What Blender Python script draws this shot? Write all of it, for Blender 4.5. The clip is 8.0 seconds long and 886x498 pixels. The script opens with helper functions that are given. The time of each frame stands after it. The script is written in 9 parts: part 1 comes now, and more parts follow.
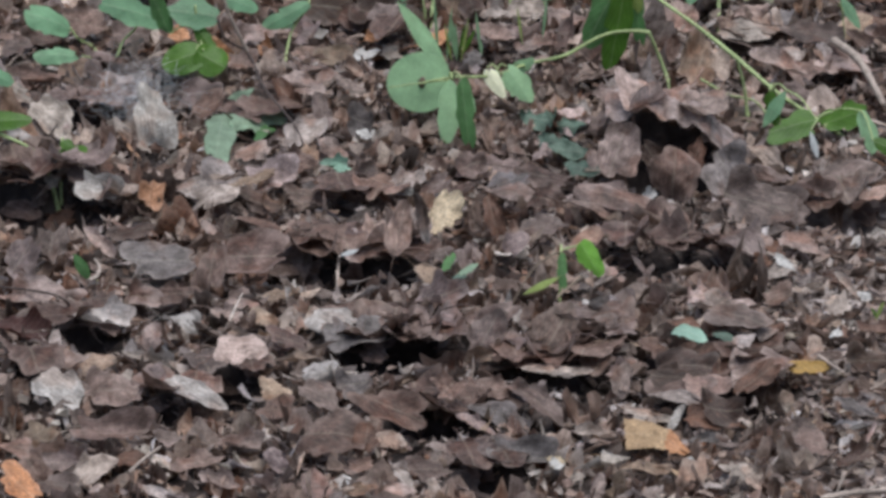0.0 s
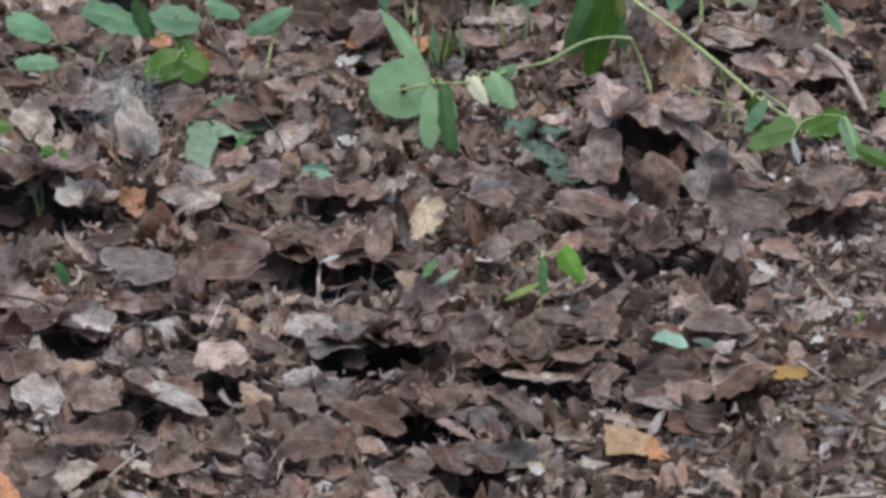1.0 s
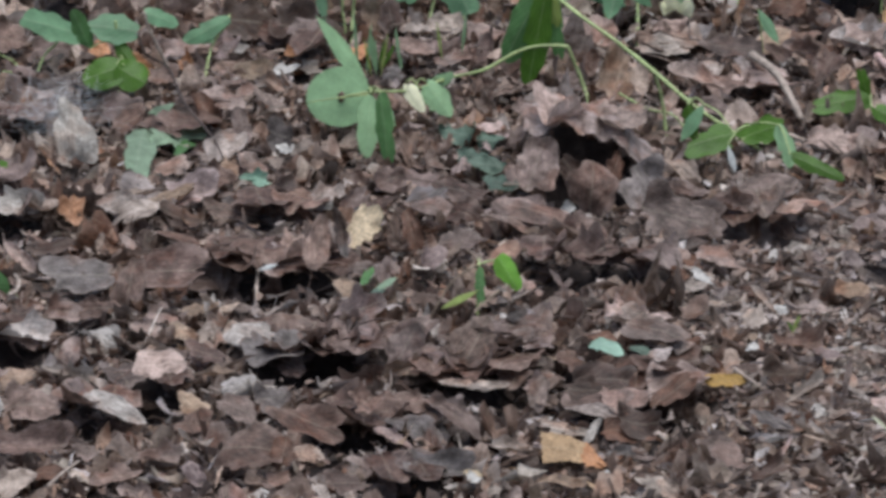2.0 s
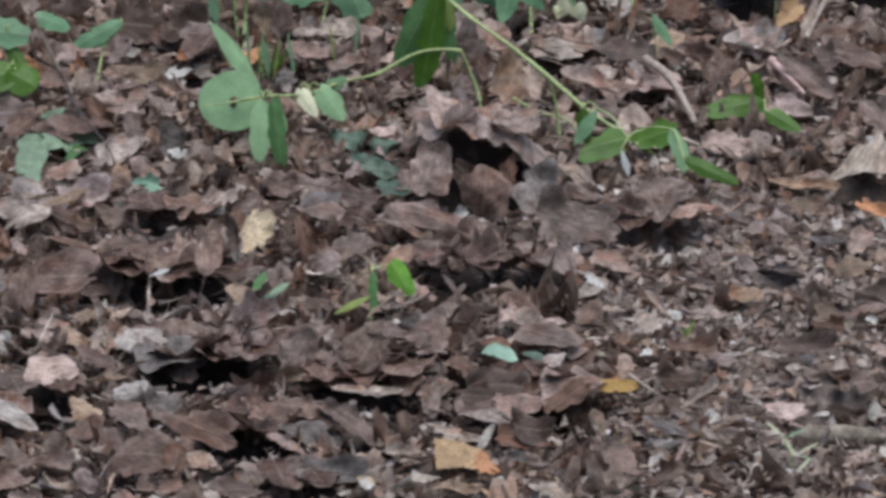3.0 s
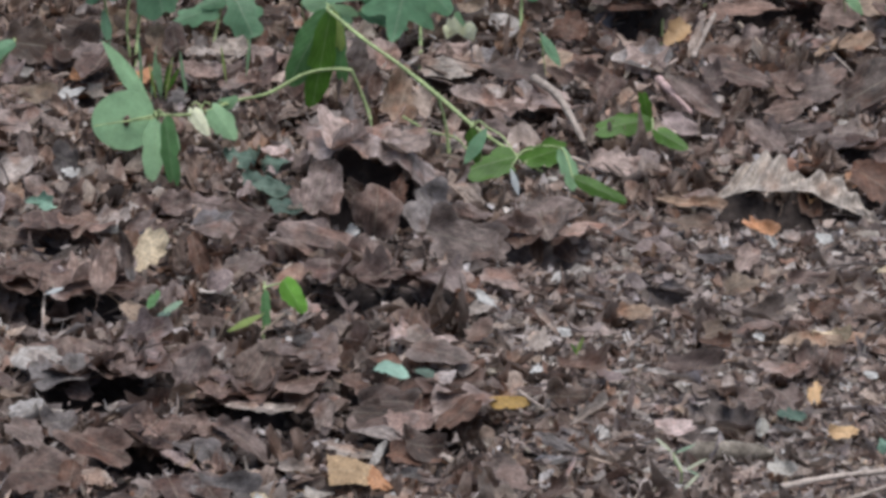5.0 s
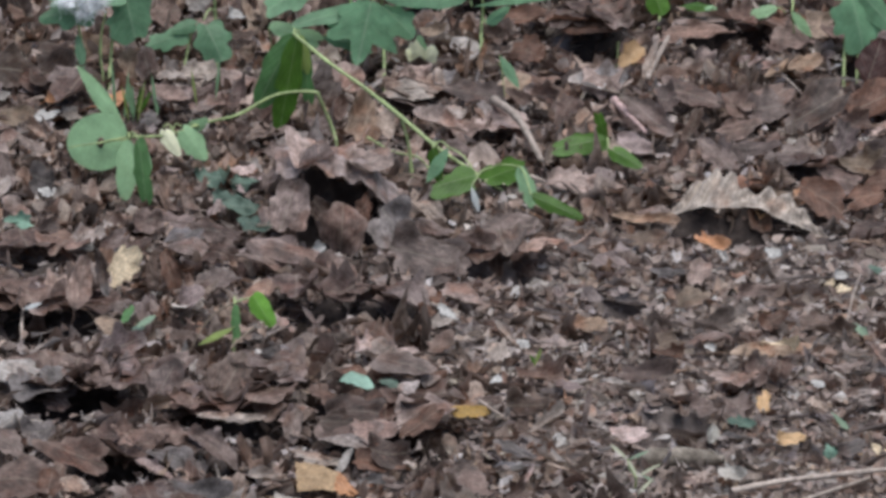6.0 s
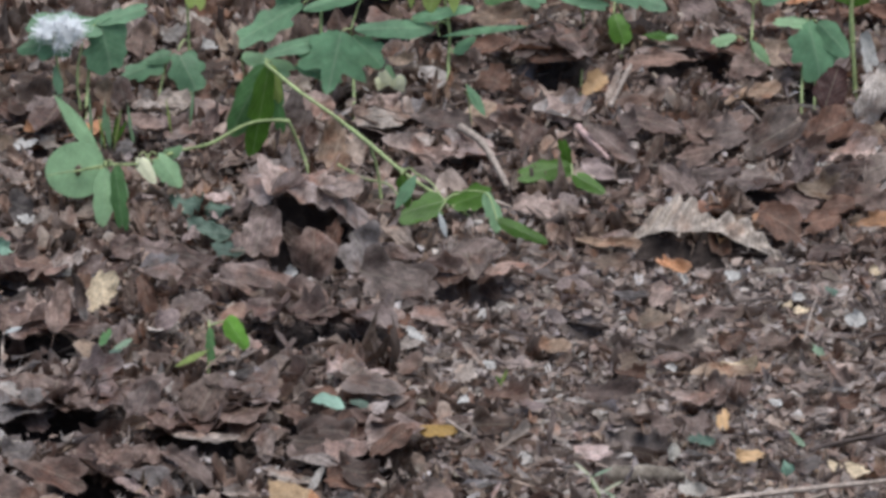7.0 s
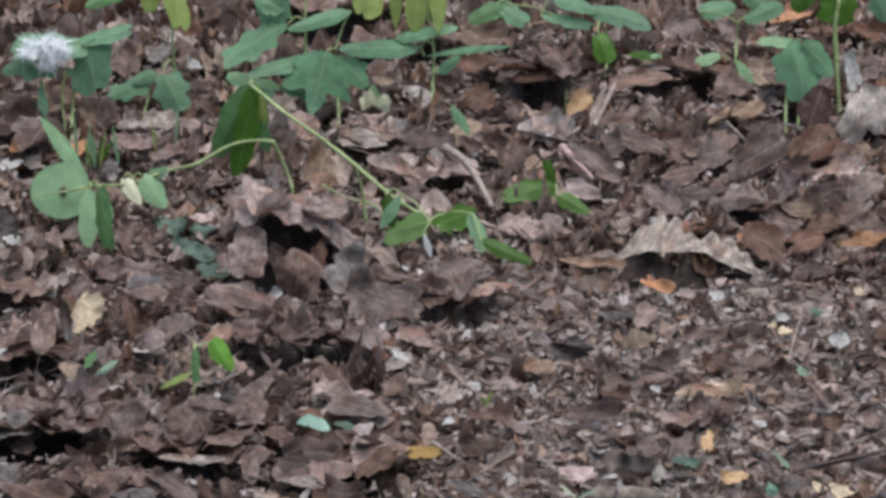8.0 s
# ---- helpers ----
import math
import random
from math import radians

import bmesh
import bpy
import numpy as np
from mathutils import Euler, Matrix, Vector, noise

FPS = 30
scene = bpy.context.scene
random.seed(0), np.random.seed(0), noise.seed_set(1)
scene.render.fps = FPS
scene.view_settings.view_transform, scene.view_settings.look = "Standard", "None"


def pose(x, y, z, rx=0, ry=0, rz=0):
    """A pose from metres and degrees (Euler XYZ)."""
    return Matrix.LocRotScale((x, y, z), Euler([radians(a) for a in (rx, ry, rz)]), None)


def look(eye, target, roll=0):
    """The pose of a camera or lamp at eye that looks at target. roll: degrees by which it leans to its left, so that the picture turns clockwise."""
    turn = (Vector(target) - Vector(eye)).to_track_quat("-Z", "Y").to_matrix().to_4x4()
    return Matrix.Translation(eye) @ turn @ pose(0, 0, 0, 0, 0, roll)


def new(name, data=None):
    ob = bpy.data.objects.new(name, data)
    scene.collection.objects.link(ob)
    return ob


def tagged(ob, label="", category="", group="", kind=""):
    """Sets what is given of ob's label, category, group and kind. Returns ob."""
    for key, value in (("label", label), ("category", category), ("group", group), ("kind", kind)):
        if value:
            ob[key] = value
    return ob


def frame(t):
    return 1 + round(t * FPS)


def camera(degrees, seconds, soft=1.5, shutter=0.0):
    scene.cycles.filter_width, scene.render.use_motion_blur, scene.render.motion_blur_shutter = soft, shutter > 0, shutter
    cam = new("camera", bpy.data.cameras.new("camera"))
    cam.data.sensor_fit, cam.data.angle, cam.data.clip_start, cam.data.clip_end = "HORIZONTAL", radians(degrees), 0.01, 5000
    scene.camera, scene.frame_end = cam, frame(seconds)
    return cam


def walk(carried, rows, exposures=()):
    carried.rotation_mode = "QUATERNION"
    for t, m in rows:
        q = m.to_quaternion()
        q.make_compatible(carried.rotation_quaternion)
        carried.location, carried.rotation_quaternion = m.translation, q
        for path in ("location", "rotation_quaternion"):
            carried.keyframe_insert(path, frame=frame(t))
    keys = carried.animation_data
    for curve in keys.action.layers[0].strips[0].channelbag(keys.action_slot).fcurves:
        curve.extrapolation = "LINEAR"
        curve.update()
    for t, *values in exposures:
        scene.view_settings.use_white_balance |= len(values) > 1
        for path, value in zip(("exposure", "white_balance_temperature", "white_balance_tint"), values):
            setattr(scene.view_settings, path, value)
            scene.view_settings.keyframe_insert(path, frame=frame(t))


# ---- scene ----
import collections

# A patch of woodland floor seen through a long lens: dead leaves, a few green plants, bare crumbly soil.
PATH = [
    (0, 0.0000, -0.0000, 1.7200, 0.000, -20.013, 0.000),
    (0.5, 0.0064, -0.0043, 1.7215, 0.031, -19.989, -0.018),
    (1, 0.0092, 0.0017, 1.7139, -0.056, -19.903, 0.022),
    (1.2, 0.0117, -0.0028, 1.7212, -0.108, -19.958, 0.080),
    (2.3, 0.0155, -0.0190, 1.7303, -0.791, -19.927, 0.159),
    (2.5, 0.0187, -0.0057, 1.7269, -0.960, -19.930, 0.249),
    (3, 0.0134, 0.0005, 1.7275, -1.516, -19.931, 0.390),
    (3.5, 0.0095, -0.0002, 1.7316, -2.014, -19.946, 0.574),
    (4, 0.0069, -0.0008, 1.7370, -2.371, -19.978, 0.653),
    (4.2, 0.0055, -0.0012, 1.7398, -2.458, -19.998, 0.663),
    (5.3, 0.0039, -0.0935, 1.7627, -2.635, -19.786, 0.649),
    (5.5, 0.0018, -0.1352, 1.7813, -2.712, -19.788, 0.616),
    (6, -0.0005, -0.2314, 1.8126, -2.858, -19.655, 0.541),
    (6.5, -0.0015, -0.3495, 1.8517, -2.986, -19.549, 0.464),
    (7, -0.0041, -0.3743, 1.8657, -3.097, -19.473, 0.410),
    (7.5, -0.0051, -0.3768, 1.8726, -3.172, -19.416, 0.395),
    (8, -0.0045, -0.3780, 1.8822, -3.233, -19.447, 0.376),
]
cam = camera(7.4, 8.0, soft=3.5, shutter=0.6)
walk(cam, [(t, pose(x, y, z, 90 + pitch, 0, yaw) @ pose(0, 0, 0, 0, 0, roll)) for t, x, y, z, yaw, pitch, roll in PATH])
scene.view_settings.exposure = 0.0

# ---- light: bright overcast sky seen through a gap in the canopy ----
world = bpy.data.worlds.new("world")
scene.world = world
world.use_nodes = True
wn = world.node_tree.nodes
sky = wn.new("ShaderNodeTexSky")
sky.sky_type, sky.sun_disc = "NISHITA", False
sky.sun_elevation, sky.sun_rotation = radians(77), radians(144)
world.node_tree.links.new(sky.outputs["Color"], wn["Background"].inputs["Color"])
wn["Background"].inputs["Strength"].default_value = 0.125
sun = new("sun", bpy.data.lights.new("sun", "SUN"))
sun.data.energy, sun.data.angle, sun.data.color = 4.22, radians(60), (0.937, 0.96, 1.0)
sun.matrix_world = look((0.7, 3.75, 5.0), (0, 4.7, 0))


# ---- materials ----
def nodes_of(name):
    m = bpy.data.materials.new(name)
    m.use_nodes = True
    return m, m.node_tree.nodes, m.node_tree.links, m.node_tree.nodes["Principled BSDF"]


def ramp(nd, stops):
    r = nd.new("ShaderNodeValToRGB")
    while len(r.color_ramp.elements) < len(stops):
        r.color_ramp.elements.new(0.5)
    for e, (at, c) in zip(r.color_ramp.elements, stops):
        e.position, e.color = at, (*c, 1)
    return r


def math_node(nd, lk, op, a, b):
    n = nd.new("ShaderNodeMath")
    n.operation = op
    for i, v in enumerate((a, b)):
        if isinstance(v, (int, float)):
            n.inputs[i].default_value = v
        else:
            lk.new(v, n.inputs[i])
    return n.outputs[0]


def mix_colour(nd, lk, how, fac, a, b):
    n = nd.new("ShaderNodeMix")
    n.data_type, n.blend_type = "RGBA", how
    for i, v in ((0, fac), (6, a), (7, b)):
        if isinstance(v, (int, float)):
            n.inputs[i].default_value = v
        elif isinstance(v, tuple):
            n.inputs[i].default_value = (*v, 1)
        else:
            lk.new(v, n.inputs[i])
    return n.outputs[2]


def noise_tex(nd, lk, scale, detail, coord):
    n = nd.new("ShaderNodeTexNoise")
    n.inputs["Scale"].default_value, n.inputs["Detail"].default_value = scale, detail
    lk.new(coord, n.inputs["Vector"])
    return n.outputs["Fac"]


def leaf_material(name, stops, rough=0.6, island=False, vein=0.25, thin=0.24, mottle=0.6, grit=0.3, rust=0.0, margin=0.2):
    """Dead or living leaf: tone by piece, blotches, fine grain, side veins off a midrib."""
    m, nd, lk, bsdf = nodes_of(name)
    coord = nd.new("ShaderNodeTexCoord")
    where = nd.new("ShaderNodeNewGeometry").outputs["Position"]
    pick = nd.new("ShaderNodeNewGeometry").outputs["Random Per Island"] if island else nd.new("ShaderNodeObjectInfo").outputs["Random"]
    base = ramp(nd, stops)
    lk.new(pick, base.inputs[0])
    shift = ramp(nd, [(0.0, (1.08, 0.98, 0.9)), (0.25, (1.0, 1.0, 1.0)), (0.45, (0.86, 0.88, 0.82)), (0.65, (0.97, 0.97, 1.04)), (0.8, (1.18, 1.16, 1.12)), (1.0, (0.78, 0.76, 0.75))])
    lk.new(math_node(nd, lk, "FRACT", math_node(nd, lk, "MULTIPLY", pick, 17.3), 0.0), shift.inputs[0])
    blotch = noise_tex(nd, lk, 95, 4, where)
    fine = noise_tex(nd, lk, 520, 3, where)
    tone = ramp(nd, [(0.3, (1 - mottle, 1 - mottle * 1.05, 1 - mottle * 1.1)), (0.7, (1 + mottle * 0.3, 1 + mottle * 0.28, 1 + mottle * 0.25))])
    lk.new(blotch, tone.inputs[0])
    grain = ramp(nd, [(0.3, (1 - grit * 1.1,) * 3), (0.7, (1 + grit * 0.8,) * 3)])
    lk.new(fine, grain.inputs[0])
    c = mix_colour(nd, lk, "MULTIPLY", 1.0 if rust else 0.15, base.outputs[0], shift.outputs[0])
    c = mix_colour(nd, lk, "MULTIPLY", 1.0, c, tone.outputs[0])
    c = mix_colour(nd, lk, "MULTIPLY", 1.0, c, grain.outputs[0])
    if rust:
        stain = ramp(nd, [(0.53, (1.0, 1.0, 1.0)), (0.65, (0.75, 0.5, 0.38))])
        lk.new(noise_tex(nd, lk, 38, 3, where), stain.inputs[0])
        c = mix_colour(nd, lk, "MULTIPLY", rust, c, stain.outputs[0])
    sep = nd.new("ShaderNodeSeparateXYZ")
    lk.new(coord.outputs["UV"], sep.inputs[0])
    u = math_node(nd, lk, "ABSOLUTE", math_node(nd, lk, "SUBTRACT", sep.outputs[0], 0.5), 0.0)
    stripe = math_node(nd, lk, "PINGPONG", math_node(nd, lk, "SUBTRACT", math_node(nd, lk, "MULTIPLY", sep.outputs[1], 7.0), math_node(nd, lk, "MULTIPLY", u, 6.0)), 0.5)
    side = math_node(nd, lk, "LESS_THAN", stripe, 0.06)
    rib = math_node(nd, lk, "LESS_THAN", u, 0.018)
    veins = math_node(nd, lk, "MAXIMUM", math_node(nd, lk, "MULTIPLY", side, 0.5), rib)
    c = mix_colour(nd, lk, "SCREEN", math_node(nd, lk, "MULTIPLY", veins, vein), c, (0.3, 0.27, 0.2))
    if rust:
        fibre = nd.new("ShaderNodeMapping")
        fibre.inputs["Scale"].default_value = (26, 5, 1)
        fibre.inputs["Rotation"].default_value = (0, 0, 0.5)
        lk.new(coord.outputs["UV"], fibre.inputs["Vector"])
        streak = ramp(nd, [(0.35, (0.68, 0.66, 0.65)), (0.65, (1.22, 1.22, 1.22))])
        lk.new(noise_tex(nd, lk, 1.0, 2, fibre.outputs[0]), streak.inputs[0])
        c = mix_colour(nd, lk, "MULTIPLY", 0.8, c, streak.outputs[0])
        # Light caught by curled edges, put into the colour as a paler rim.
        rim = nd.new("ShaderNodeAttribute")
        rim.attribute_name = "rim"
        rim_light = ramp(nd, [(0.7, (0.0, 0.0, 0.0)), (1.0, (1.0, 1.0, 1.0))])
        lk.new(math_node(nd, lk, "MULTIPLY", rim.outputs["Fac"], math_node(nd, lk, "ADD", blotch, 0.5)), rim_light.inputs[0])
        c = mix_colour(nd, lk, "SCREEN", math_node(nd, lk, "MULTIPLY", rim_light.outputs[0], margin), c, (0.34, 0.27, 0.23))
    lk.new(c, bsdf.inputs["Base Color"])
    bsdf.inputs["Roughness"].default_value = rough
    bsdf.inputs["Specular IOR Level"].default_value = 0.35
    bump = nd.new("ShaderNodeBump")
    bump.inputs["Strength"].default_value, bump.inputs["Distance"].default_value = 0.5, 0.0012
    lk.new(math_node(nd, lk, "ADD", math_node(nd, lk, "MULTIPLY", veins, 0.35), math_node(nd, lk, "ADD", blotch, math_node(nd, lk, "MULTIPLY", fine, 0.4))), bump.inputs["Height"])
    lk.new(bump.outputs[0], bsdf.inputs["Normal"])
    if thin:
        glow = nd.new("ShaderNodeBsdfTranslucent")
        lk.new(c, glow.inputs["Color"])
        both = nd.new("ShaderNodeMixShader")
        both.inputs[0].default_value = thin
        lk.new(bsdf.outputs[0], both.inputs[1])
        lk.new(glow.outputs[0], both.inputs[2])
        lk.new(both.outputs[0], nd["Material Output"].inputs["Surface"])
    return m


def tone_of(c, spread=0.18):
    return [(0.0, tuple(v * (1 - spread) for v in c)), (1.0, tuple(v * (1 + spread) for v in c))]


def dry_of(c):
    """Dry leaves of one kind still differ: wet and reddish, plain, sun-bleached and greyish."""
    r, g, b = c
    return [(0.0, (r * 0.5, g * 0.46, b * 0.45)), (0.3, (r * 0.84, g * 0.82, b * 0.82)), (0.6, c), (0.85, (r * 1.2, g * 1.2, b * 1.2)), (1.0, (r * 1.5, g * 1.52, b * 1.55))]


TONES = {
    "taupe": leaf_material("leaf_taupe", dry_of((0.235, 0.174, 0.154)), rust=0.7),
    "rose": leaf_material("leaf_rose_tan", dry_of((0.38, 0.287, 0.254)), rust=0.7),
    "pale": leaf_material("leaf_pale", tone_of((0.46, 0.385, 0.335)), rust=0.7),
    "brown": leaf_material("leaf_brown", dry_of((0.19, 0.124, 0.1)), rust=0.7),
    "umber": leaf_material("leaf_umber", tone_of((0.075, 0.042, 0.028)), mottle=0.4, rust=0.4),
    "russet": leaf_material("leaf_russet", tone_of((0.17, 0.085, 0.055))),
    "amber": leaf_material("leaf_amber", tone_of((0.48, 0.32, 0.18)), mottle=0.25),
    "orange": leaf_material("leaf_orange", tone_of((0.5, 0.25, 0.125)), mottle=0.35, rust=0.3),
    "ochre": leaf_material("leaf_ochre", tone_of((0.62, 0.39, 0.2)), mottle=0.22, grit=0.12),
    "yellow": leaf_material("leaf_yellow", tone_of((0.42, 0.25, 0.062)), mottle=0.3),
    "cream": leaf_material("leaf_cream", tone_of((0.8, 0.63, 0.42)), mottle=0.35),
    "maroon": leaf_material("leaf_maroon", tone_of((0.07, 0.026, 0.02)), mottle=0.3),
    "bone": leaf_material("leaf_bone", tone_of((0.5, 0.45, 0.41), 0.06), mottle=0.4, rust=0.4),
    "straw": leaf_material("leaf_straw", tone_of((0.53, 0.45, 0.385), 0.05), rust=0.5, mottle=0.35),
    "roof": leaf_material("leaf_roof", tone_of((0.36, 0.28, 0.245), 0.05), rust=0.7),
    "tan": leaf_material("leaf_tan", dry_of((0.34, 0.245, 0.175)), rust=0.7),
    "white": leaf_material("leaf_bleached", tone_of((0.56, 0.53, 0.49)), mottle=0.3),
    "ash": leaf_material("leaf_ash_grey", dry_of((0.2, 0.175, 0.168)), rust=0.7),
    "mint": leaf_material("leaf_mint", tone_of((0.22, 0.36, 0.26)), mottle=0.2),
}
GREENS = {
    "sage": leaf_material("green_sage", tone_of((0.335, 0.53, 0.28), 0.08), 0.5, grit=0.08, thin=0.4, mottle=0.2, vein=0.15),
    "fresh": leaf_material("green_fresh", tone_of((0.09, 0.2, 0.024), 0.14), 0.45, grit=0.08, thin=0.4, mottle=0.25, vein=0.3),
    "vivid": leaf_material("green_vivid", tone_of((0.2, 0.44, 0.06), 0.05), 0.45, grit=0.08, thin=0.4, mottle=0.2, vein=0.3),
    "deep": leaf_material("green_deep", tone_of((0.11, 0.24, 0.08), 0.12), 0.5, grit=0.08, thin=0.35, mottle=0.3, vein=0.3),
    "teal": leaf_material("green_teal", tone_of((0.18, 0.345, 0.185), 0.2), 0.5, grit=0.08, thin=0.4, mottle=0.25, vein=0.3),
    "dull": leaf_material("green_dull", tone_of((0.1, 0.15, 0.11), 0.2), 0.6, grit=0.15, thin=0.2, mottle=0.4, vein=0.2),
    "wilt": leaf_material("green_wilted", tone_of((0.27, 0.37, 0.245), 0.15), 0.6, grit=0.12, thin=0.3, mottle=0.3, vein=0.2),
    "lime": leaf_material("green_lime", tone_of((0.4, 0.5, 0.14), 0.1), 0.5, grit=0.08, thin=0.45, mottle=0.2, vein=0.3),
    "cream": leaf_material("green_cream", tone_of((0.8, 0.78, 0.53), 0.05), 0.5, grit=0.08, thin=0.2, mottle=0.15),
    "mint": leaf_material("green_mint", tone_of((0.29, 0.43, 0.32), 0.05), 0.5, grit=0.08, thin=0.15, mottle=0.15),
    "down": leaf_material("white_down", tone_of((0.93, 0.94, 0.94), 0.02), 0.8, grit=0.08, thin=0.4, mottle=0.05, vein=0.0),
    "straw": leaf_material("green_straw", tone_of((0.47, 0.48, 0.33), 0.08), 0.5, grit=0.08, thin=0.3, mottle=0.2),
    "bleach": leaf_material("green_bleached", tone_of((0.7, 0.7, 0.66), 0.05), 0.6, grit=0.1, mottle=0.15),
}
STEM_GREEN = leaf_material("stem_green", tone_of((0.36, 0.44, 0.19), 0.1), 0.5, vein=0.0, mottle=0.3, thin=0.0)
STEM_DRY = leaf_material("stem_dry", tone_of((0.3, 0.23, 0.17), 0.1), 0.7, vein=0.0, mottle=0.4, thin=0.0)
WOOD_GREY = leaf_material("wood_weathered", tone_of((0.26, 0.22, 0.18), 0.1), 0.85, vein=0.0, mottle=0.75, thin=0.0)
STEM_PALE = leaf_material("stem_pale", tone_of((0.41, 0.33, 0.275), 0.15), 0.7, vein=0.0, mottle=0.4, thin=0.0)
STEM_PINK = leaf_material("stem_pinkish", tone_of((0.5, 0.34, 0.31), 0.1), 0.7, vein=0.0, mottle=0.4, thin=0.0)
STEM_DARK = leaf_material("stem_dark", tone_of((0.09, 0.065, 0.055), 0.1), 0.7, vein=0.0, mottle=0.4, thin=0.0)
LITTER = leaf_material(
    "litter_mixed",
    [(0.0, (0.05, 0.032, 0.025)), (0.09, (0.125, 0.08, 0.06)), (0.18, (0.215, 0.15, 0.12)), (0.27, (0.15, 0.08, 0.055)), (0.35, (0.3, 0.225, 0.19)), (0.45, (0.23, 0.14, 0.1)), (0.54, (0.38, 0.285, 0.24)),
     (0.62, (0.27, 0.205, 0.17)), (0.7, (0.34, 0.225, 0.155)), (0.78, (0.47, 0.37, 0.32)), (0.84, (0.24, 0.115, 0.068)), (0.89, (0.31, 0.17, 0.105)), (0.95, (0.58, 0.5, 0.44)), (1.0, (0.36, 0.28, 0.245))],
    0.65, island=True, mottle=0.6, rust=0.7)
# The litter mix in darker browns and a little less rough.
LITTER_DARK = leaf_material(
    "litter_dark",
    [(0.0, (0.034, 0.021, 0.016)), (0.15, (0.088, 0.055, 0.042)), (0.3, (0.155, 0.109, 0.087)), (0.42, (0.101, 0.050, 0.034)), (0.55, (0.202, 0.147, 0.123)), (0.68, (0.134, 0.088, 0.067)), (0.8, (0.269, 0.202, 0.174)), (0.9, (0.143, 0.071, 0.045)), (1.0, (0.353, 0.286, 0.252))],
    0.5, island=True, mottle=0.6, rust=0.6)
CRUMBS = leaf_material(
    "crumb_mixed",
    [(0.0, (0.128, 0.099, 0.085)), (0.15, (0.257, 0.200, 0.171)), (0.3, (0.374, 0.314, 0.286)), (0.42, (0.289, 0.187, 0.140)), (0.55, (0.428, 0.363, 0.333)), (0.68, (0.492, 0.429, 0.398)), (0.78, (0.321, 0.226, 0.168)), (0.88, (0.417, 0.363, 0.336)), (0.95, (0.556, 0.495, 0.459)), (0.985, (0.706, 0.693, 0.672)), (1.0, (0.471, 0.297, 0.157))],
    0.75, island=True, vein=0.03, mottle=0.5, rust=0.4)

LITTER_PALE = leaf_material(
    "litter_pale",
    [(0.0, (0.33, 0.255, 0.22)), (0.3, (0.42, 0.33, 0.285)), (0.55, (0.5, 0.42, 0.37)), (0.8, (0.44, 0.31, 0.24)), (1.0, (0.58, 0.51, 0.46))],
    0.7, island=True, mottle=0.5, rust=0.5)
STRAWS = leaf_material(
    "straw_mixed",
    [(0.0, (0.12, 0.085, 0.07)), (0.3, (0.3, 0.225, 0.185)), (0.6, (0.44, 0.36, 0.305)), (0.85, (0.56, 0.48, 0.42)), (1.0, (0.4, 0.24, 0.15))],
    0.75, island=True, vein=0.03, mottle=0.4, rust=0.3)


def soil_material():
    m, nd, lk, bsdf = nodes_of("soil")
    where = nd.new("ShaderNodeNewGeometry").outputs["Position"]
    big, mid, fine = noise_tex(nd, lk, 9, 5, where), noise_tex(nd, lk, 120, 5, where), noise_tex(nd, lk, 700, 3, where)
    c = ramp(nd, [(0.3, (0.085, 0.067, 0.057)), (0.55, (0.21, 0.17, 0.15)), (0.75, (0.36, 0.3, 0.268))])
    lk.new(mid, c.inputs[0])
    dark_tone = ramp(nd, [(0.35, (0.65, 0.62, 0.6)), (0.65, (1.15, 1.12, 1.1))])
    lk.new(big, dark_tone.inputs[0])
    dusty = mix_colour(nd, lk, "MULTIPLY", 1.0, c.outputs[0], dark_tone.outputs[0])
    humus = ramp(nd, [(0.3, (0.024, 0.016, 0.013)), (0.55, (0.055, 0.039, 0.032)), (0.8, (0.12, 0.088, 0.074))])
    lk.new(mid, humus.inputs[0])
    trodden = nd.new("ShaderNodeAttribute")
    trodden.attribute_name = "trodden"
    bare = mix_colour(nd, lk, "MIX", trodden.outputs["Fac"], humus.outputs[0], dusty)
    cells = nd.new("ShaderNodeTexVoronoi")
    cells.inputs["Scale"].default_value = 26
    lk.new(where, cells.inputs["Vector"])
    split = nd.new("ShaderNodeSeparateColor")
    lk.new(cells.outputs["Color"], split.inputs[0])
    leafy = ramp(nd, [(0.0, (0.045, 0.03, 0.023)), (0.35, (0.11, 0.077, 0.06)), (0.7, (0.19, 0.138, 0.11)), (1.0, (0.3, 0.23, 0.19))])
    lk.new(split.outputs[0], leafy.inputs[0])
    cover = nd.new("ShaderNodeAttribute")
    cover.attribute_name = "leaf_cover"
    lk.new(mix_colour(nd, lk, "MIX", cover.outputs["Fac"], bare, mix_colour(nd, lk, "MULTIPLY", 1.0, leafy.outputs[0], dark_tone.outputs[0])), bsdf.inputs["Base Color"])
    bsdf.inputs["Roughness"].default_value = 0.9
    bump = nd.new("ShaderNodeBump")
    bump.inputs["Strength"].default_value, bump.inputs["Distance"].default_value = 0.9, 0.004
    lk.new(math_node(nd, lk, "ADD", mid, math_node(nd, lk, "MULTIPLY", fine, 0.4)), bump.inputs["Height"])
    lk.new(bump.outputs[0], bsdf.inputs["Normal"])
    return m


SOIL = soil_material()

# ---- ground ----
HOLLOWS = []


def hollow(x, front, lip, rx, rise, depth=0.022):
    """A dark gap under the leaves: the soil dips between front and lip, and the litter behind it is heaped up as far as rise."""
    HOLLOWS.append((x, front, lip, rx, rise, depth))


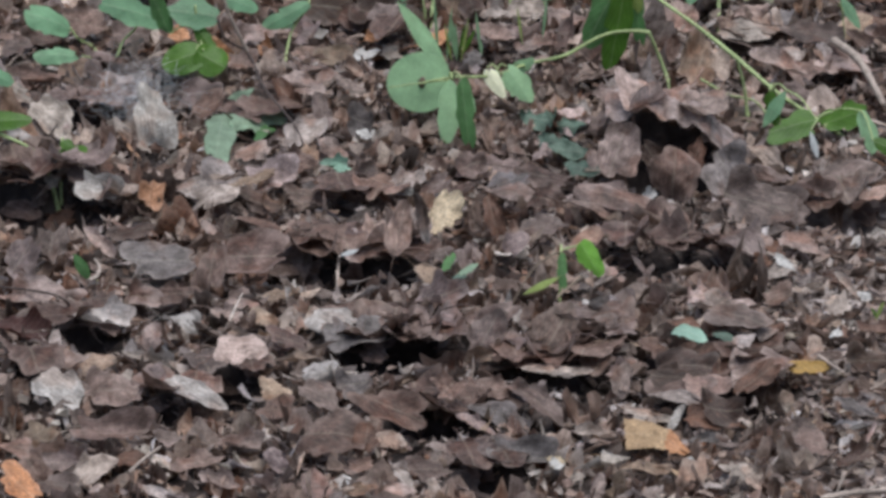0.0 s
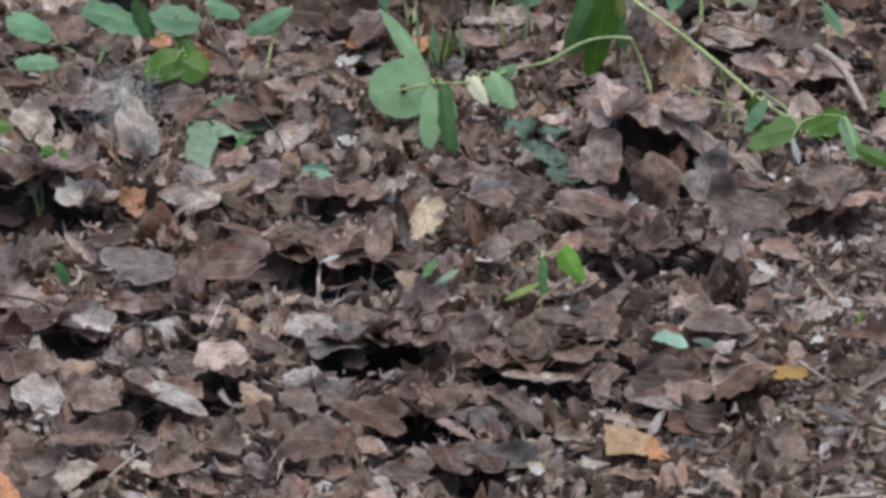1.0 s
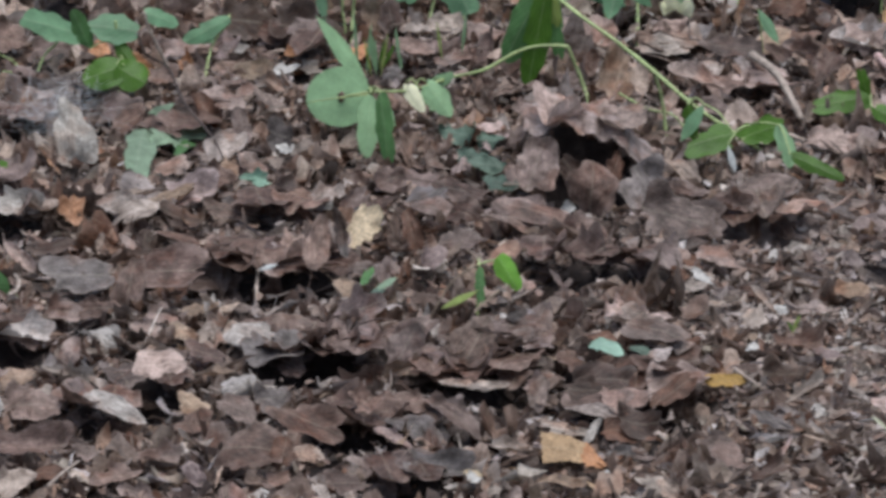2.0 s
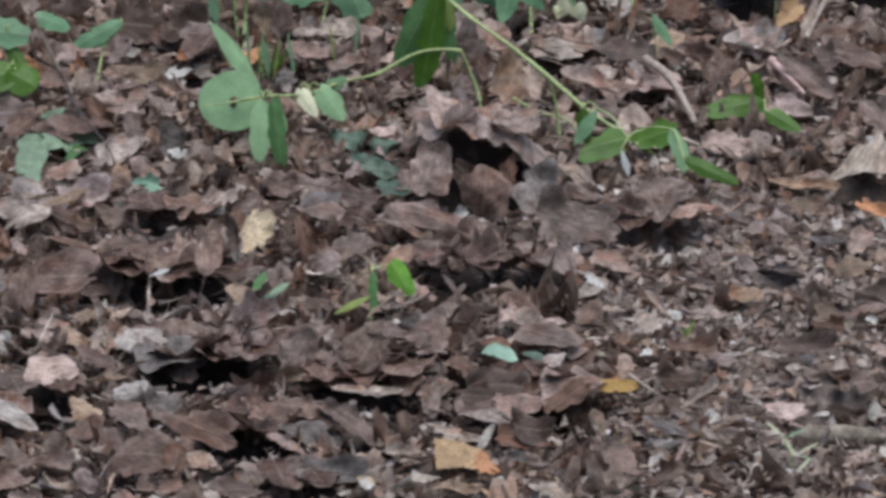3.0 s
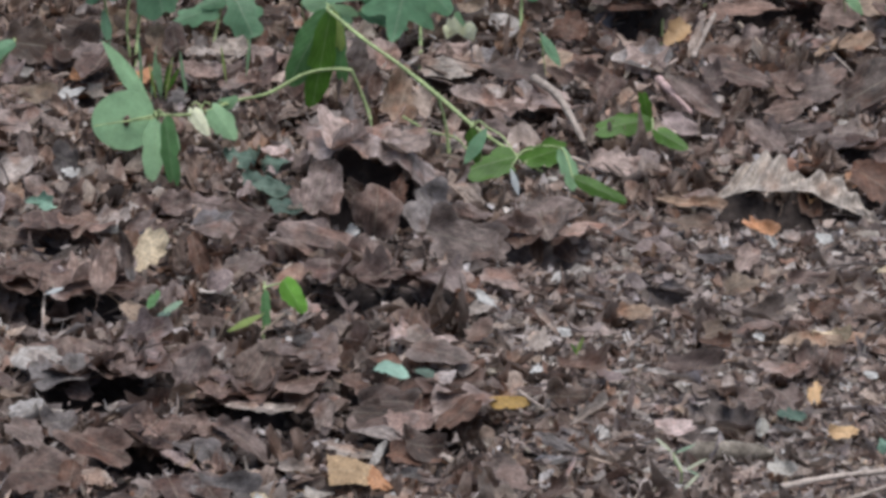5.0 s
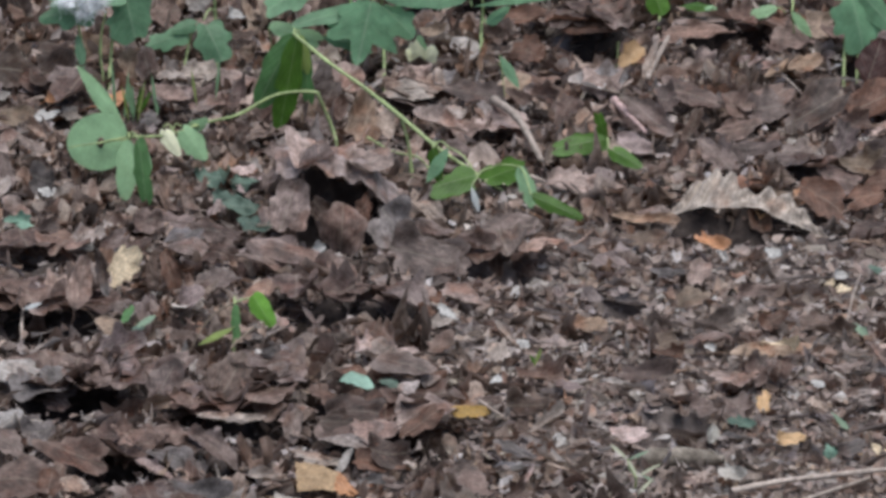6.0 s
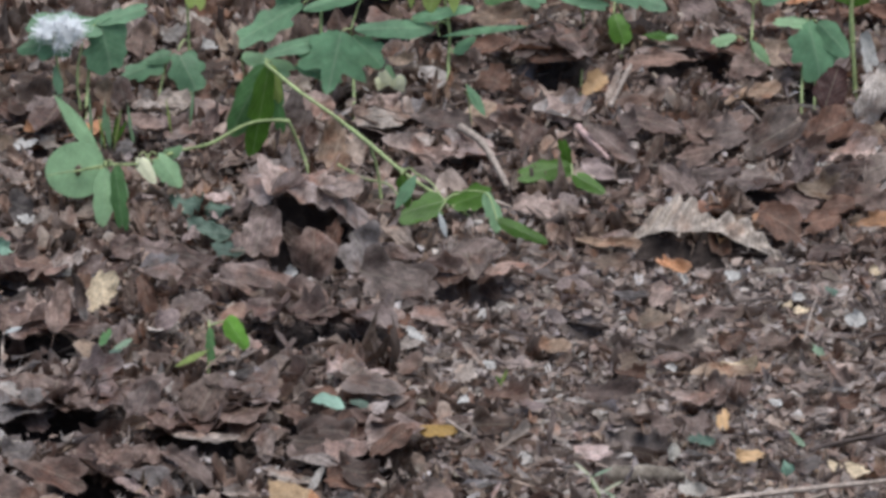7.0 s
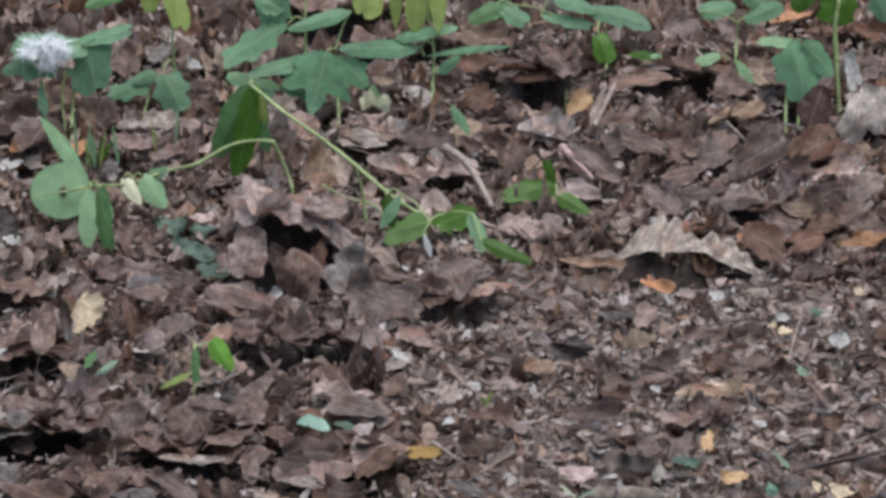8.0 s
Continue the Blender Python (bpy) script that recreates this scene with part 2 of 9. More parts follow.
hollow(0.168, 4.822, 4.858, 0.034, 0.05, 0.04)
hollow(0.170, 4.646, 4.664, 0.049, 0.013)
hollow(-0.059, 4.630, 4.655, 0.042, 0.015, 0.032)
hollow(0.079, 4.415, 4.438, 0.037, 0.016, 0.032)
hollow(-0.037, 4.460, 4.484, 0.034, 0.015, 0.04)
hollow(0.109, 4.448, 4.480, 0.016, 0.026, 0.032)
hollow(-0.253, 4.763, 4.777, 0.019, 0.011)
hollow(-0.303, 4.754, 4.784, 0.040, 0.029)
hollow(-0.150, 4.415, 4.430, 0.023, 0.011)
hollow(-0.283, 4.404, 4.427, 0.016, 0.016)
hollow(-0.261, 4.503, 4.518, 0.022, 0.011)
hollow(-0.180, 4.362, 4.377, 0.023, 0.011)
hollow(0.032, 4.235, 4.251, 0.021, 0.011)
hollow(0.173, 4.369, 4.383, 0.021, 0.010)
hollow(0.225, 4.399, 4.418, 0.014, 0.014)
hollow(0.299, 4.758, 4.771, 0.031, 0.010)
hollow(-0.140, 4.955, 4.969, 0.024, 0.011)
hollow(-0.276, 4.971, 4.988, 0.026, 0.013)
hollow(-0.042, 5.107, 5.132, 0.011, 0.019)
hollow(0.300, 5.083, 5.093, 0.027, 0.008)
hollow(0.241, 5.163, 5.176, 0.020, 0.010)
hollow(-0.002, 4.348, 4.358, 0.033, 0.007)
hollow(0.485, 4.842, 4.869, 0.05, 0.018, 0.032)
hollow(0.407, 5.300, 5.345, 0.025, 0.022, 0.035)
hollow(0.399, 4.384, 4.408, 0.025, 0.017, 0.035)
hollow(0.233, 5.491, 5.521, 0.038, 0.023)
hollow(0.291, 5.423, 5.438, 0.035, 0.011)
hollow(0.526, 5.334, 5.348, 0.037, 0.011)
hollow(0.635, 5.267, 5.291, 0.017, 0.018)
hollow(0.553, 4.944, 4.962, 0.019, 0.013)
hollow(-0.243, 5.227, 5.254, 0.016, 0.020)
hollow(0.383, 4.675, 4.682, 0.016, 0.006)
hollow(-0.027, 4.499, 4.515, 0.030, 0.012)
hollow(0.190, 4.431, 4.448, 0.038, 0.012)
hollow(-0.024, 4.466, 4.480, 0.034, 0.010)
hollow(0.016, 4.347, 4.358, 0.037, 0.008)
hollow(-0.059, 4.768, 4.782, 0.027, 0.010)


def step(a, b, v):
    v = min(1.0, max(0.0, (v - a) / (b - a)))
    return v * v * (3 - 2 * v)


def crumbly(x, y):
    """0 in the deep leaf litter, 1 on the trodden patch of crumbled leaves and soil."""
    edge = 0.25 + 0.10 * math.sin(9.0 * y) * 0.4 - 0.05 * step(4.6, 4.2, y)
    return step(edge - 0.06, edge + 0.10, x) * step(4.93, 4.80, y + 0.03 * math.sin(14 * x))


def terrain(x, y):
    soft = 1 - 0.75 * crumbly(x, y)
    return soft * (0.006 * math.sin(23 * x + 5 * y) * math.sin(17 * y - 4 * x) + 0.003 * math.sin(61 * x + 11) * math.sin(47 * y + 31 * x))


def floor_height(x, y):
    z, bank, dip = terrain(x, y), 0.0, 0.0
    for hx, front, lip, rx, rise, depth in HOLLOWS:
        u, v = abs(x - hx) / rx, y - lip
        if u < 1.9 and front - 0.02 < y < lip + 0.4:
            across = math.exp(-((u / 1.15) ** 4))
            bank = max(bank, rise * across * step(0.008 + 0.5 * rise, 0.03 + 0.7 * rise, v) * math.exp(-max(0.0, v - 0.06) / 0.07))
            dip = max(dip, depth * across * step(front - 0.012, front + 0.006, y) * step(lip + 0.035 + 0.6 * rise, lip + 0.015 + 0.5 * rise, y))
    return z + bank - dip


def ground_sheet():
    """One sheet: fine under the litter, then ever wider steps out to the horizon."""
    near_x, near_y = np.arange(-0.75, 1.1501, 0.0095), np.arange(3.7, 6.6001, 0.0095)
    far = [0.1, 0.3, 0.8, 2, 5, 12, 30, 80, 200, 600, 2000]
    xs = [near_x[0] - d for d in far[::-1]] + list(near_x) + [near_x[-1] + d for d in far]
    ys = [near_y[0] - d for d in far[::-1]] + list(near_y) + [near_y[-1] + d for d in far]
    nx = len(xs)
    verts = [(x, y, floor_height(x, y) - 0.004) for y in ys for x in xs]
    faces = [(j * nx + i, j * nx + i + 1, (j + 1) * nx + i + 1, (j + 1) * nx + i) for j in range(len(ys) - 1) for i in range(nx - 1)]
    me = bpy.data.meshes.new("ground")
    me.from_pydata(verts, [], faces)
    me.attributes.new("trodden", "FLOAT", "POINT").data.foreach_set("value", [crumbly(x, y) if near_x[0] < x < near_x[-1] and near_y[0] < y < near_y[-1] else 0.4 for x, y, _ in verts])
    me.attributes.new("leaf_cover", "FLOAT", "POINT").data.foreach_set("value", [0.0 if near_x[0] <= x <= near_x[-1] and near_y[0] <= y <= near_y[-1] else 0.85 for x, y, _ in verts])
    me.shade_smooth()
    me.materials.append(SOIL)
    return tagged(new("ground", me), "dark crumbly woodland soil under fallen leaves", "ground", kind="structure")


ground_sheet()


# ---- leaf shapes ----
def outline(kind, seed, count):
    """Radius of a leaf's edge round its middle; the tip lies at +y."""
    rng = random.Random(seed * 31 + len(kind))
    ph = [rng.uniform(0, 6.28) for _ in range(6)]
    out = []
    for j in range(count):
        a = 2 * math.pi * j / count
        s, c = math.sin(a), math.cos(a)
        if kind == "oval":
            r = 1 / math.sqrt((c / 0.62) ** 2 + s * s) * (1 + 0.12 * max(0, s) ** 6)
            r *= 1 + 0.07 * math.sin(3 * a + ph[2]) + 0.04 * math.sin(6 * a + ph[0]) + 0.015 * math.sin(12 * a + ph[1])
        elif kind == "lobed":
            r = 1 / math.sqrt((c / 0.74) ** 2 + s * s)
            wave = math.sin((5 + seed % 3) * a + ph[0] + 0.5 * math.sin(a + ph[1]))
            r *= 1 + (0.11 + 0.05 * math.sin(ph[2])) * (-0.4 + abs(wave) ** 0.7 * (1 if wave > 0 else -1)) + 0.12 * max(0, s) ** 8
            r *= 1 + 0.05 * math.sin(2 * a + ph[5]) + 0.02 * math.sin(11 * a + ph[3])
        elif kind == "sheet":
            r = 1 / (abs(c) ** 2.6 + abs(s) ** 2.6) ** (1 / 2.6) * (0.8 + 0.14 * math.sin(2 * a + ph[0]) + 0.1 * math.sin(3 * a + ph[1]) + 0.05 * math.sin(7 * a + ph[2]))
            r *= 1 + 0.03 * math.sin(9 * a + ph[3]) + 0.015 * math.sin(15 * a + ph[4]) - 0.2 * max(0, math.sin(a * 1.5 + ph[5])) ** 14
        elif kind == "palmate":
            r = 0.52
            for at, far in ((-0.3, 0.66), (0.62, 0.9), (1.57, 1.0), (2.52, 0.9), (3.44, 0.66)):
                off = (a - at + math.pi) % (2 * math.pi) - math.pi
                r = max(r, far * math.exp(-((off / 0.46) ** 2)))
            r *= 1 + 0.05 * math.sin(19 * a + ph[0])
        elif kind == "strip":
            r = 1 / math.sqrt((c / 0.3) ** 2 + s * s) * (1 + 0.1 * math.sin(6 * a + ph[0]))
        elif kind == "round":
            r = 1 + 0.02 * math.sin(3 * a + ph[0]) - 0.1 * max(0, -s) ** 12
        elif kind == "lance":
            r = 1 / ((abs(c) / 0.22) ** 1.35 + abs(s) ** 1.35) ** (1 / 1.35)
        else:
            r = 0.75 + 0.16 * math.sin(2 * a + ph[0]) + 0.13 * math.sin(3 * a + ph[1]) + 0.1 * math.sin(5 * a + ph[2]) + 0.08 * math.sin(8 * a + ph[3]) + 0.06 * math.sin(13 * a + ph[4])
        if kind in ("oval", "lobed", "sheet"):
            for k in range(seed % 4):
                off = (a - 2.1 * k - ph[k] + math.pi) % (2 * math.pi) - math.pi
                r *= 1 - (0.14 + 0.16 * (ph[k + 1] % 1.0)) * math.exp(-((off / (0.12 + 0.05 * k)) ** 2))
        out.append((a, r))
    return out


def leaf_data(kind, seed, count, rings, curl):
    """Points, faces and flat coordinates of one leaf in a unit box, folded, cupped and crinkled by curl."""
    rng = random.Random(seed * 77 + 5)
    edge = outline(kind, seed, count)
    flat = [(0.0, 0.0)] + [(k / rings * r * math.cos(a), k / rings * r * math.sin(a)) for k in range(1, rings + 1) for a, r in edge]
    x0, x1 = min(p[0] for p in flat), max(p[0] for p in flat)
    y0, y1 = min(p[1] for p in flat), max(p[1] for p in flat)
    flat = [((x - x0) / (x1 - x0) - 0.5, (y - y0) / (y1 - y0) - 0.5) for x, y in flat]
    turn, roll = rng.choice((0.0, 0.35, -0.4, 1.2, 1.57)) + rng.uniform(-0.3, 0.3), rng.choice((-1, -1, 1)) * rng.choice((1.0, 1.8, 2.6, 3.6, 5.0)) * rng.uniform(0.8, 1.2) * curl
    arch, twist, fold = rng.uniform(-1.6, 1.2) * curl, rng.uniform(-0.9, 0.9), rng.uniform(-0.5, 0.7)
    lip, way, spread = rng.uniform(0.2, 1.7), rng.uniform(0, 6.28), rng.uniform(5.0, 9.0)
    ct, st = math.cos(turn), math.sin(turn)
    pts = []
    for x, y in flat:
        far = min(1.0, 2 * math.hypot(x, y))
        u, v = x * ct + y * st, y * ct - x * st
        z = (1 - math.cos(roll * u)) / roll + 0.5 * arch * v * v
        u = math.sin(roll * u) / roll
        z += curl * (fold * abs(x) * 0.45 + twist * x * y)
        z += curl * lip * max(0, far - 0.6) ** 2 * max(0.0, math.sin(1.5 * math.atan2(y, x) + way)) * 2.2
        z += curl * 0.055 * far * math.sin(spread * (y - 0.6 * abs(x)) * 2 + way)
        z += curl * (0.2 * far * noise.noise((x * 2.6 + seed, y * 2.6, seed * 0.7)) + 0.07 * noise.noise((x * 8 + seed, y * 8, seed * 1.7)))
        pts.append((u * ct - v * st, v * ct + u * st, z))
    rim = [0.0] + [k / rings for k in range(1, rings + 1) for _ in edge]
    faces = [(0, 1 + j, 1 + (j + 1) % count) for j in range(count)]
    for k in range(rings - 1):
        a, b = 1 + k * count, 1 + (k + 1) * count
        faces += [(a + j, b + j, b + (j + 1) % count, a + (j + 1) % count) for j in range(count)]
    return pts, faces, flat, rim


def leaf_mesh(kind, seed, count, rings, curl):
    pts, faces, flat, rim = leaf_data(kind, seed, count, rings, curl)
    if kind in ("oval", "lobed"):
        n, low = len(pts), min(range(len(flat)), key=lambda i: flat[i][1] + abs(flat[i][0]) * 0.3)
        x, y, z = pts[low]
        lean = 0.25 * math.sin(seed * 2.1)
        for k in range(4):
            r = 0.016 - 0.002 * k
            c = (x + lean * (k / 3) ** 2, y + 0.04 - 0.17 * k, z + 0.05 * math.sin(k * 1.3 + seed))
            pts += [(c[0] - r, c[1], c[2] - r), (c[0] + r, c[1], c[2] - r), (c[0], c[1], c[2] + r)]
            flat, rim = flat + [(0.3, 0.3)] * 3, rim + [0.5] * 3
        faces += [(n + k * 3 + j, n + k * 3 + (j + 1) % 3, n + k * 3 + 3 + (j + 1) % 3, n + k * 3 + 3 + j) for k in range(3) for j in range(3)]
    me = bpy.data.meshes.new(kind)
    me.from_pydata(pts, [], faces)
    uv = me.uv_layers.new(name="flat")
    for loop in me.loops:
        x, y = flat[loop.vertex_index]
        uv.data[loop.index].uv = (x + 0.5, y + 0.5)
    me.attributes.new("rim", "FLOAT", "POINT").data.foreach_set("value", rim)
    me.shade_smooth()
    return me


POOL = {}
KEPT = collections.defaultdict(list)
WORDS = {
    "taupe": "grey-brown", "rose": "pinkish tan", "pale": "bleached pale", "brown": "dull brown", "umber": "dark umber", "russet": "russet", "amber": "amber", "orange": "orange-brown",
    "ochre": "yellow-ochre", "yellow": "golden yellow", "cream": "cream-coloured", "tan": "tan", "white": "whitish", "ash": "ash-grey", "maroon": "dark maroon", "bone": "bone-coloured", "mint": "pale minty green",
}


def reserve(x, y, r):
    """Keep loose litter from burying what shows on top of it here."""
    for col in range(int((x - r) * 25) - 1, int((x + r) * 25) + 2):
        KEPT[col].append((x, y, r))


def dead_leaf(kind, tone, m, length, width, curl=0.5, label=""):
    """One fallen leaf that can be told apart, lying in the litter."""
    seed = int(abs(m.translation.x * 917 + m.translation.y * 331 + length * 5000)) % 17
    size = 2.0 if curl > 0.7 else (0.45 if curl < 0.3 else 1.2)
    key = (kind, seed, size)
    if key not in POOL:
        POOL[key] = leaf_mesh(kind, seed, 40, 6, 0.38 * size)
        POOL[key].materials.append(TONES["taupe"])
    name = {"strip": "curled_leaf", "torn": "leaf_fragment", "sheet": "crumpled_leaf", "lobed": "lobed_leaf", "palmate": "lobed_leaf", "oval": "oval_leaf"}[kind]
    ob = new(name, POOL[key])
    ob.matrix_world = m @ Matrix.Diagonal((width, length, (width + length) / 2, 1))
    x, y, _ = m.translation
    reserve(x, y, min(0.036, (0.36 if tone in ("ochre", "yellow", "cream", "mint", "orange", "white") else 0.27) * (width + length)))
    ob.material_slots[0].link = "OBJECT"
    ob.material_slots[0].material = TONES[tone]
    how = {"strip": "curled dry leaf strip in the litter", "torn": "torn dry leaf piece on the litter", "oval": "oval dead leaf lying on the litter", "sheet": "broad crumpled dead leaf on the litter", "lobed": "lobed dead leaf lying on the litter", "palmate": "deeply lobed dead leaf on the litter"}[kind]
    return tagged(ob, label or f"{WORDS[tone]} {how}", "leaf", "fallen leaves on the woodland floor")


def scatter(name, label, material, spots, kinds, count, rings, curl):
    """Loose litter that nobody could count, as one mesh: each spot is a pose and a size."""
    shapes = [[np.array(v) if i == 0 else v for i, v in enumerate(leaf_data(k, s, count, rings, curl))] for k in kinds for s in range(8)]
    pts, faces, uvs, rims, at = [], [], [], [], 0
    for n, (m, w, l) in enumerate(spots):
        p, f, flat, rim = shapes[(n * 7 + n // 8) % len(shapes)]
        a = np.array(m @ Matrix.Diagonal((w, l, (w + l) / 2, 1)))
        pts.append(p @ a[:3, :3].T + a[:3, 3])
        faces += [tuple(i + at for i in face) for face in f]
        uvs += [c for face in f for i in face for c in (flat[i][0] + 0.5, flat[i][1] + 0.5)]
        rims += rim
        at += len(p)
    me = bpy.data.meshes.new(name)
    me.from_pydata(np.concatenate(pts), [], faces)
    me.uv_layers.new(name="flat").data.foreach_set("uv", uvs)
    me.attributes.new("rim", "FLOAT", "POINT").data.foreach_set("value", rims)
    me.shade_smooth()
    me.materials.append(material)
    return tagged(new(name, me), label, "leaf litter", kind="stuff")


# ---- living plants and twigs ----
def part(name, me, material, parent, label=""):
    me.materials.append(material)
    ob = new(name, me)
    ob.parent = parent
    if label:
        ob["label"] = label
    return ob


def plant(name, base, label, category="plant", group=""):
    ob = new(name)
    ob.empty_display_size = 0.02
    ob.location = base
    return tagged(ob, label, category, group)


def tube(points, r0, r1, sides=7):
    """A tapered, slightly knobbly stem through the given points."""
    pts = [Vector(p) for p in points]
    fine = []
    for i in range(len(pts) - 1):
        p0, p1, p2, p3 = pts[max(i - 1, 0)], pts[i], pts[i + 1], pts[min(i + 2, len(pts) - 1)]
        for k in range(8):
            s = k / 8
            fine.append(0.5 * (2 * p1 + (p2 - p0) * s + (2 * p0 - 5 * p1 + 4 * p2 - p3) * s * s + (3 * p1 - p0 - 3 * p2 + p3) * s ** 3))
    fine.append(pts[-1])
    verts, faces = [], []
    for i, p in enumerate(fine):
        d = (fine[min(i + 1, len(fine) - 1)] - fine[max(i - 1, 0)]).normalized()
        a = d.orthogonal().normalized()
        b = d.cross(a)
        r = (r0 + (r1 - r0) * i / (len(fine) - 1)) * (1 + 0.1 * math.sin(i * 1.9))
        if r0 > 0.005:
            r *= min(1.0, 0.45 + 0.2 * i, 0.3 + 0.17 * (len(fine) - 1 - i)) * (1 + 0.15 * math.sin(i * 0.57 + 1))
        verts += [p + r * (1 + 0.12 * math.sin(2.3 * j + 0.3 * i)) * (a * math.cos(6.283 * j / sides) + b * math.sin(6.283 * j / sides)) for j in range(sides)]
    for i in range(len(fine) - 1):
        faces += [(i * sides + j, i * sides + (j + 1) % sides, (i + 1) * sides + (j + 1) % sides, (i + 1) * sides + j) for j in range(sides)]
    faces += [tuple(range(sides))[::-1], tuple(range((len(fine) - 1) * sides, len(fine) * sides))]
    me = bpy.data.meshes.new("stem")
    me.from_pydata(verts, [], faces)
    me.shade_smooth()
    return me


def rotten_wood():
    """A short weathered piece of wood: fibres along it, a swollen broken end and a thinner one."""
    nu, sides = 44, 16
    verts = []
    for i in range(nu):
        s = i / (nu - 1)
        r = (0.0098 - 0.0042 * s) * min(1.0, 0.35 + 5 * s, 0.4 + 4 * (1 - s)) * (1 + 0.1 * noise.noise((s * 6, 0, 3)))
        for j in range(sides):
            turn = 2 * math.pi * j / sides
            q = r * (1 + 0.2 * noise.noise((s * 2.5, 2.4 * math.cos(turn), 2.4 * math.sin(turn))) + 0.1 * noise.noise((s * 5, 6 * math.cos(turn), 6 * math.sin(turn))))
            verts.append((0.372 + 0.061 * s + 0.002 * math.sin(5 * turn) * ((s < 0.05) + (s > 0.95)), 4.361 + 0.006 * math.sin(2.6 * s) + q * math.cos(turn), 0.0068 - 0.0012 * s + q * math.sin(turn)))
    faces = [(i * sides + j, (i + 1) * sides + j, (i + 1) * sides + (j + 1) % sides, i * sides + (j + 1) % sides) for i in range(nu - 1) for j in range(sides)]
    faces += [tuple(range(sides)), tuple(range((nu - 1) * sides, nu * sides))[::-1]]
    me = bpy.data.meshes.new("rotten_wood")
    me.from_pydata(verts, [], faces)
    me.shade_smooth()
    me.materials.append(WOOD_GREY)
    for k in range(7):
        reserve(0.374 + 0.0095 * k, 4.362, 0.008)
    return tagged(new("rotten_wood", me), "grey weathered piece of rotten wood on the soil", "wood")


rotten_wood()


def stem(parent, points, r0=0.0012, r1=0.0008, material=None, name="stem"):
    """A stem, petiole or twig of a plant."""
    at = parent.location
    for (x0, y0, z0), (x1, y1, z1) in zip(points, points[1:]):
        if min(z0, z1) < 0.035:
            for k in range(5):
                reserve(x0 + (x1 - x0) * k / 4, y0 + (y1 - y0) * k / 4, 0.006)
    return part(name, tube([Vector(p) - at for p in points], r0, r1), material or STEM_GREEN, parent)


def green_leaf(parent, base, tip, width, tone, kind="oval", up=35, fold=0.25, droop=0.15, crumple=0.16, label=""):
    """A living leaf from its stalk end to its tip, its face turned up by that many degrees from the side view."""
    base, tip = Vector(base), Vector(tip)
    d = tip - base
    if min(base.z, tip.z) < 0.035:
        reserve(*((base + tip) / 2).xy, 0.006 + 0.4 * width)
        reserve(*tip.xy, 0.008)
    n = Vector((0, -math.cos(radians(up)), math.sin(radians(up))))
    y = d.normalized()
    x = y.cross(n).normalized()
    n = x.cross(y)
    seed = int(abs(base.x * 917 + tip.z * 2331 + width * 5000)) % 11
    pts, faces, flat, _ = leaf_data(kind, seed, 40, 6, crumple)
    l = d.length
    verts = []
    for px, py, pz in pts:
        z = pz * width - fold * abs(px) * width - droop * l * (py + 0.5) ** 2 + droop * l * (py + 0.5)
        verts.append(base - parent.location + x * px * width + y * (py + 0.5) * l + n * z)
    me = bpy.data.meshes.new("leaf")
    me.from_pydata(verts, [], faces)
    uv = me.uv_layers.new(name="flat")
    for loop in me.loops:
        uv.data[loop.index].uv = (flat[loop.vertex_index][0] + 0.5, flat[loop.vertex_index][1] + 0.5)
    me.shade_smooth()
    return part("leaf", me, GREENS[tone], parent, label)


def blemish(leaf, at, rx, rz):
    """A brown bite mark on a leaf's face."""
    bm = bmesh.new()
    bmesh.ops.create_icosphere(bm, subdivisions=2, radius=1.0)
    for v in bm.verts:
        v.co *= 1 + 0.25 * noise.noise(v.co * 2.0)
        v.co = Vector((v.co.x * rx, v.co.y * 0.0016, v.co.z * rz)) + Vector(at) - leaf.parent.location
    me = bpy.data.meshes.new("blemish")
    bm.to_mesh(me)
    bm.free()
    me.shade_smooth()
    return part("blemish", me, TONES["brown"], leaf, "brown bite mark")


def down_tuft(parent, at, radius):
    """A loose ball of white seed down: many thin hairs from one middle."""
    rng = random.Random(12)
    verts, faces = [], []
    mid = Vector(at) - parent.location
    cores = [mid + Vector((rng.gauss(0, 0.55), rng.gauss(0, 0.3), rng.gauss(0, 0.32))) * radius for _ in range(26)]
    for k in range(6500):
        core = cores[k % len(cores)]
        d = Vector((rng.gauss(0, 1), rng.gauss(0, 1), rng.gauss(0, 0.8))).normalized()
        side = d.orthogonal().normalized() * radius * 0.014
        a, b = core, core + d * radius * abs(rng.gauss(0, 0.3)) + Vector((0, 0, -0.05 * radius))
        n = len(verts)
        verts += [a - side, a + side, b + side, b - side]
        faces.append((n, n + 1, n + 2, n + 3))
    me = bpy.data.meshes.new("down")
    me.from_pydata(verts, [], faces)
    return part("down", me, GREENS["down"], parent, "tuft of white seed down")


p = plant("trailing_plant", (0.1812, 5.0610, 0.0097), "grey-green trailing plant with a round leaf and drooping leaflets", "plant")
stem(p, [(0.1797, 5.0202, 0.0075), (0.1734, 5.0610, 0.0223), (0.1617, 5.0610, 0.0520), (0.1586, 5.0610, 0.0561), (0.1388, 5.0610, 0.0566), (0.1213, 5.0610, 0.0520), (0.0950, 5.0610, 0.0371), (0.0686, 5.0610, 0.0307), (0.0374, 5.0054, 0.0391), (0.0069, 4.9731, 0.0486), (-0.0156, 4.9705, 0.0449)], 0.0016, 0.0011, STEM_GREEN, "stem")
leaf = green_leaf(p, (0.0052, 4.9829, 0.0439), (-0.0433, 4.9735, 0.0416), 0.0465, "sage", "round", 15, 0.0, 0.0, 0.05)
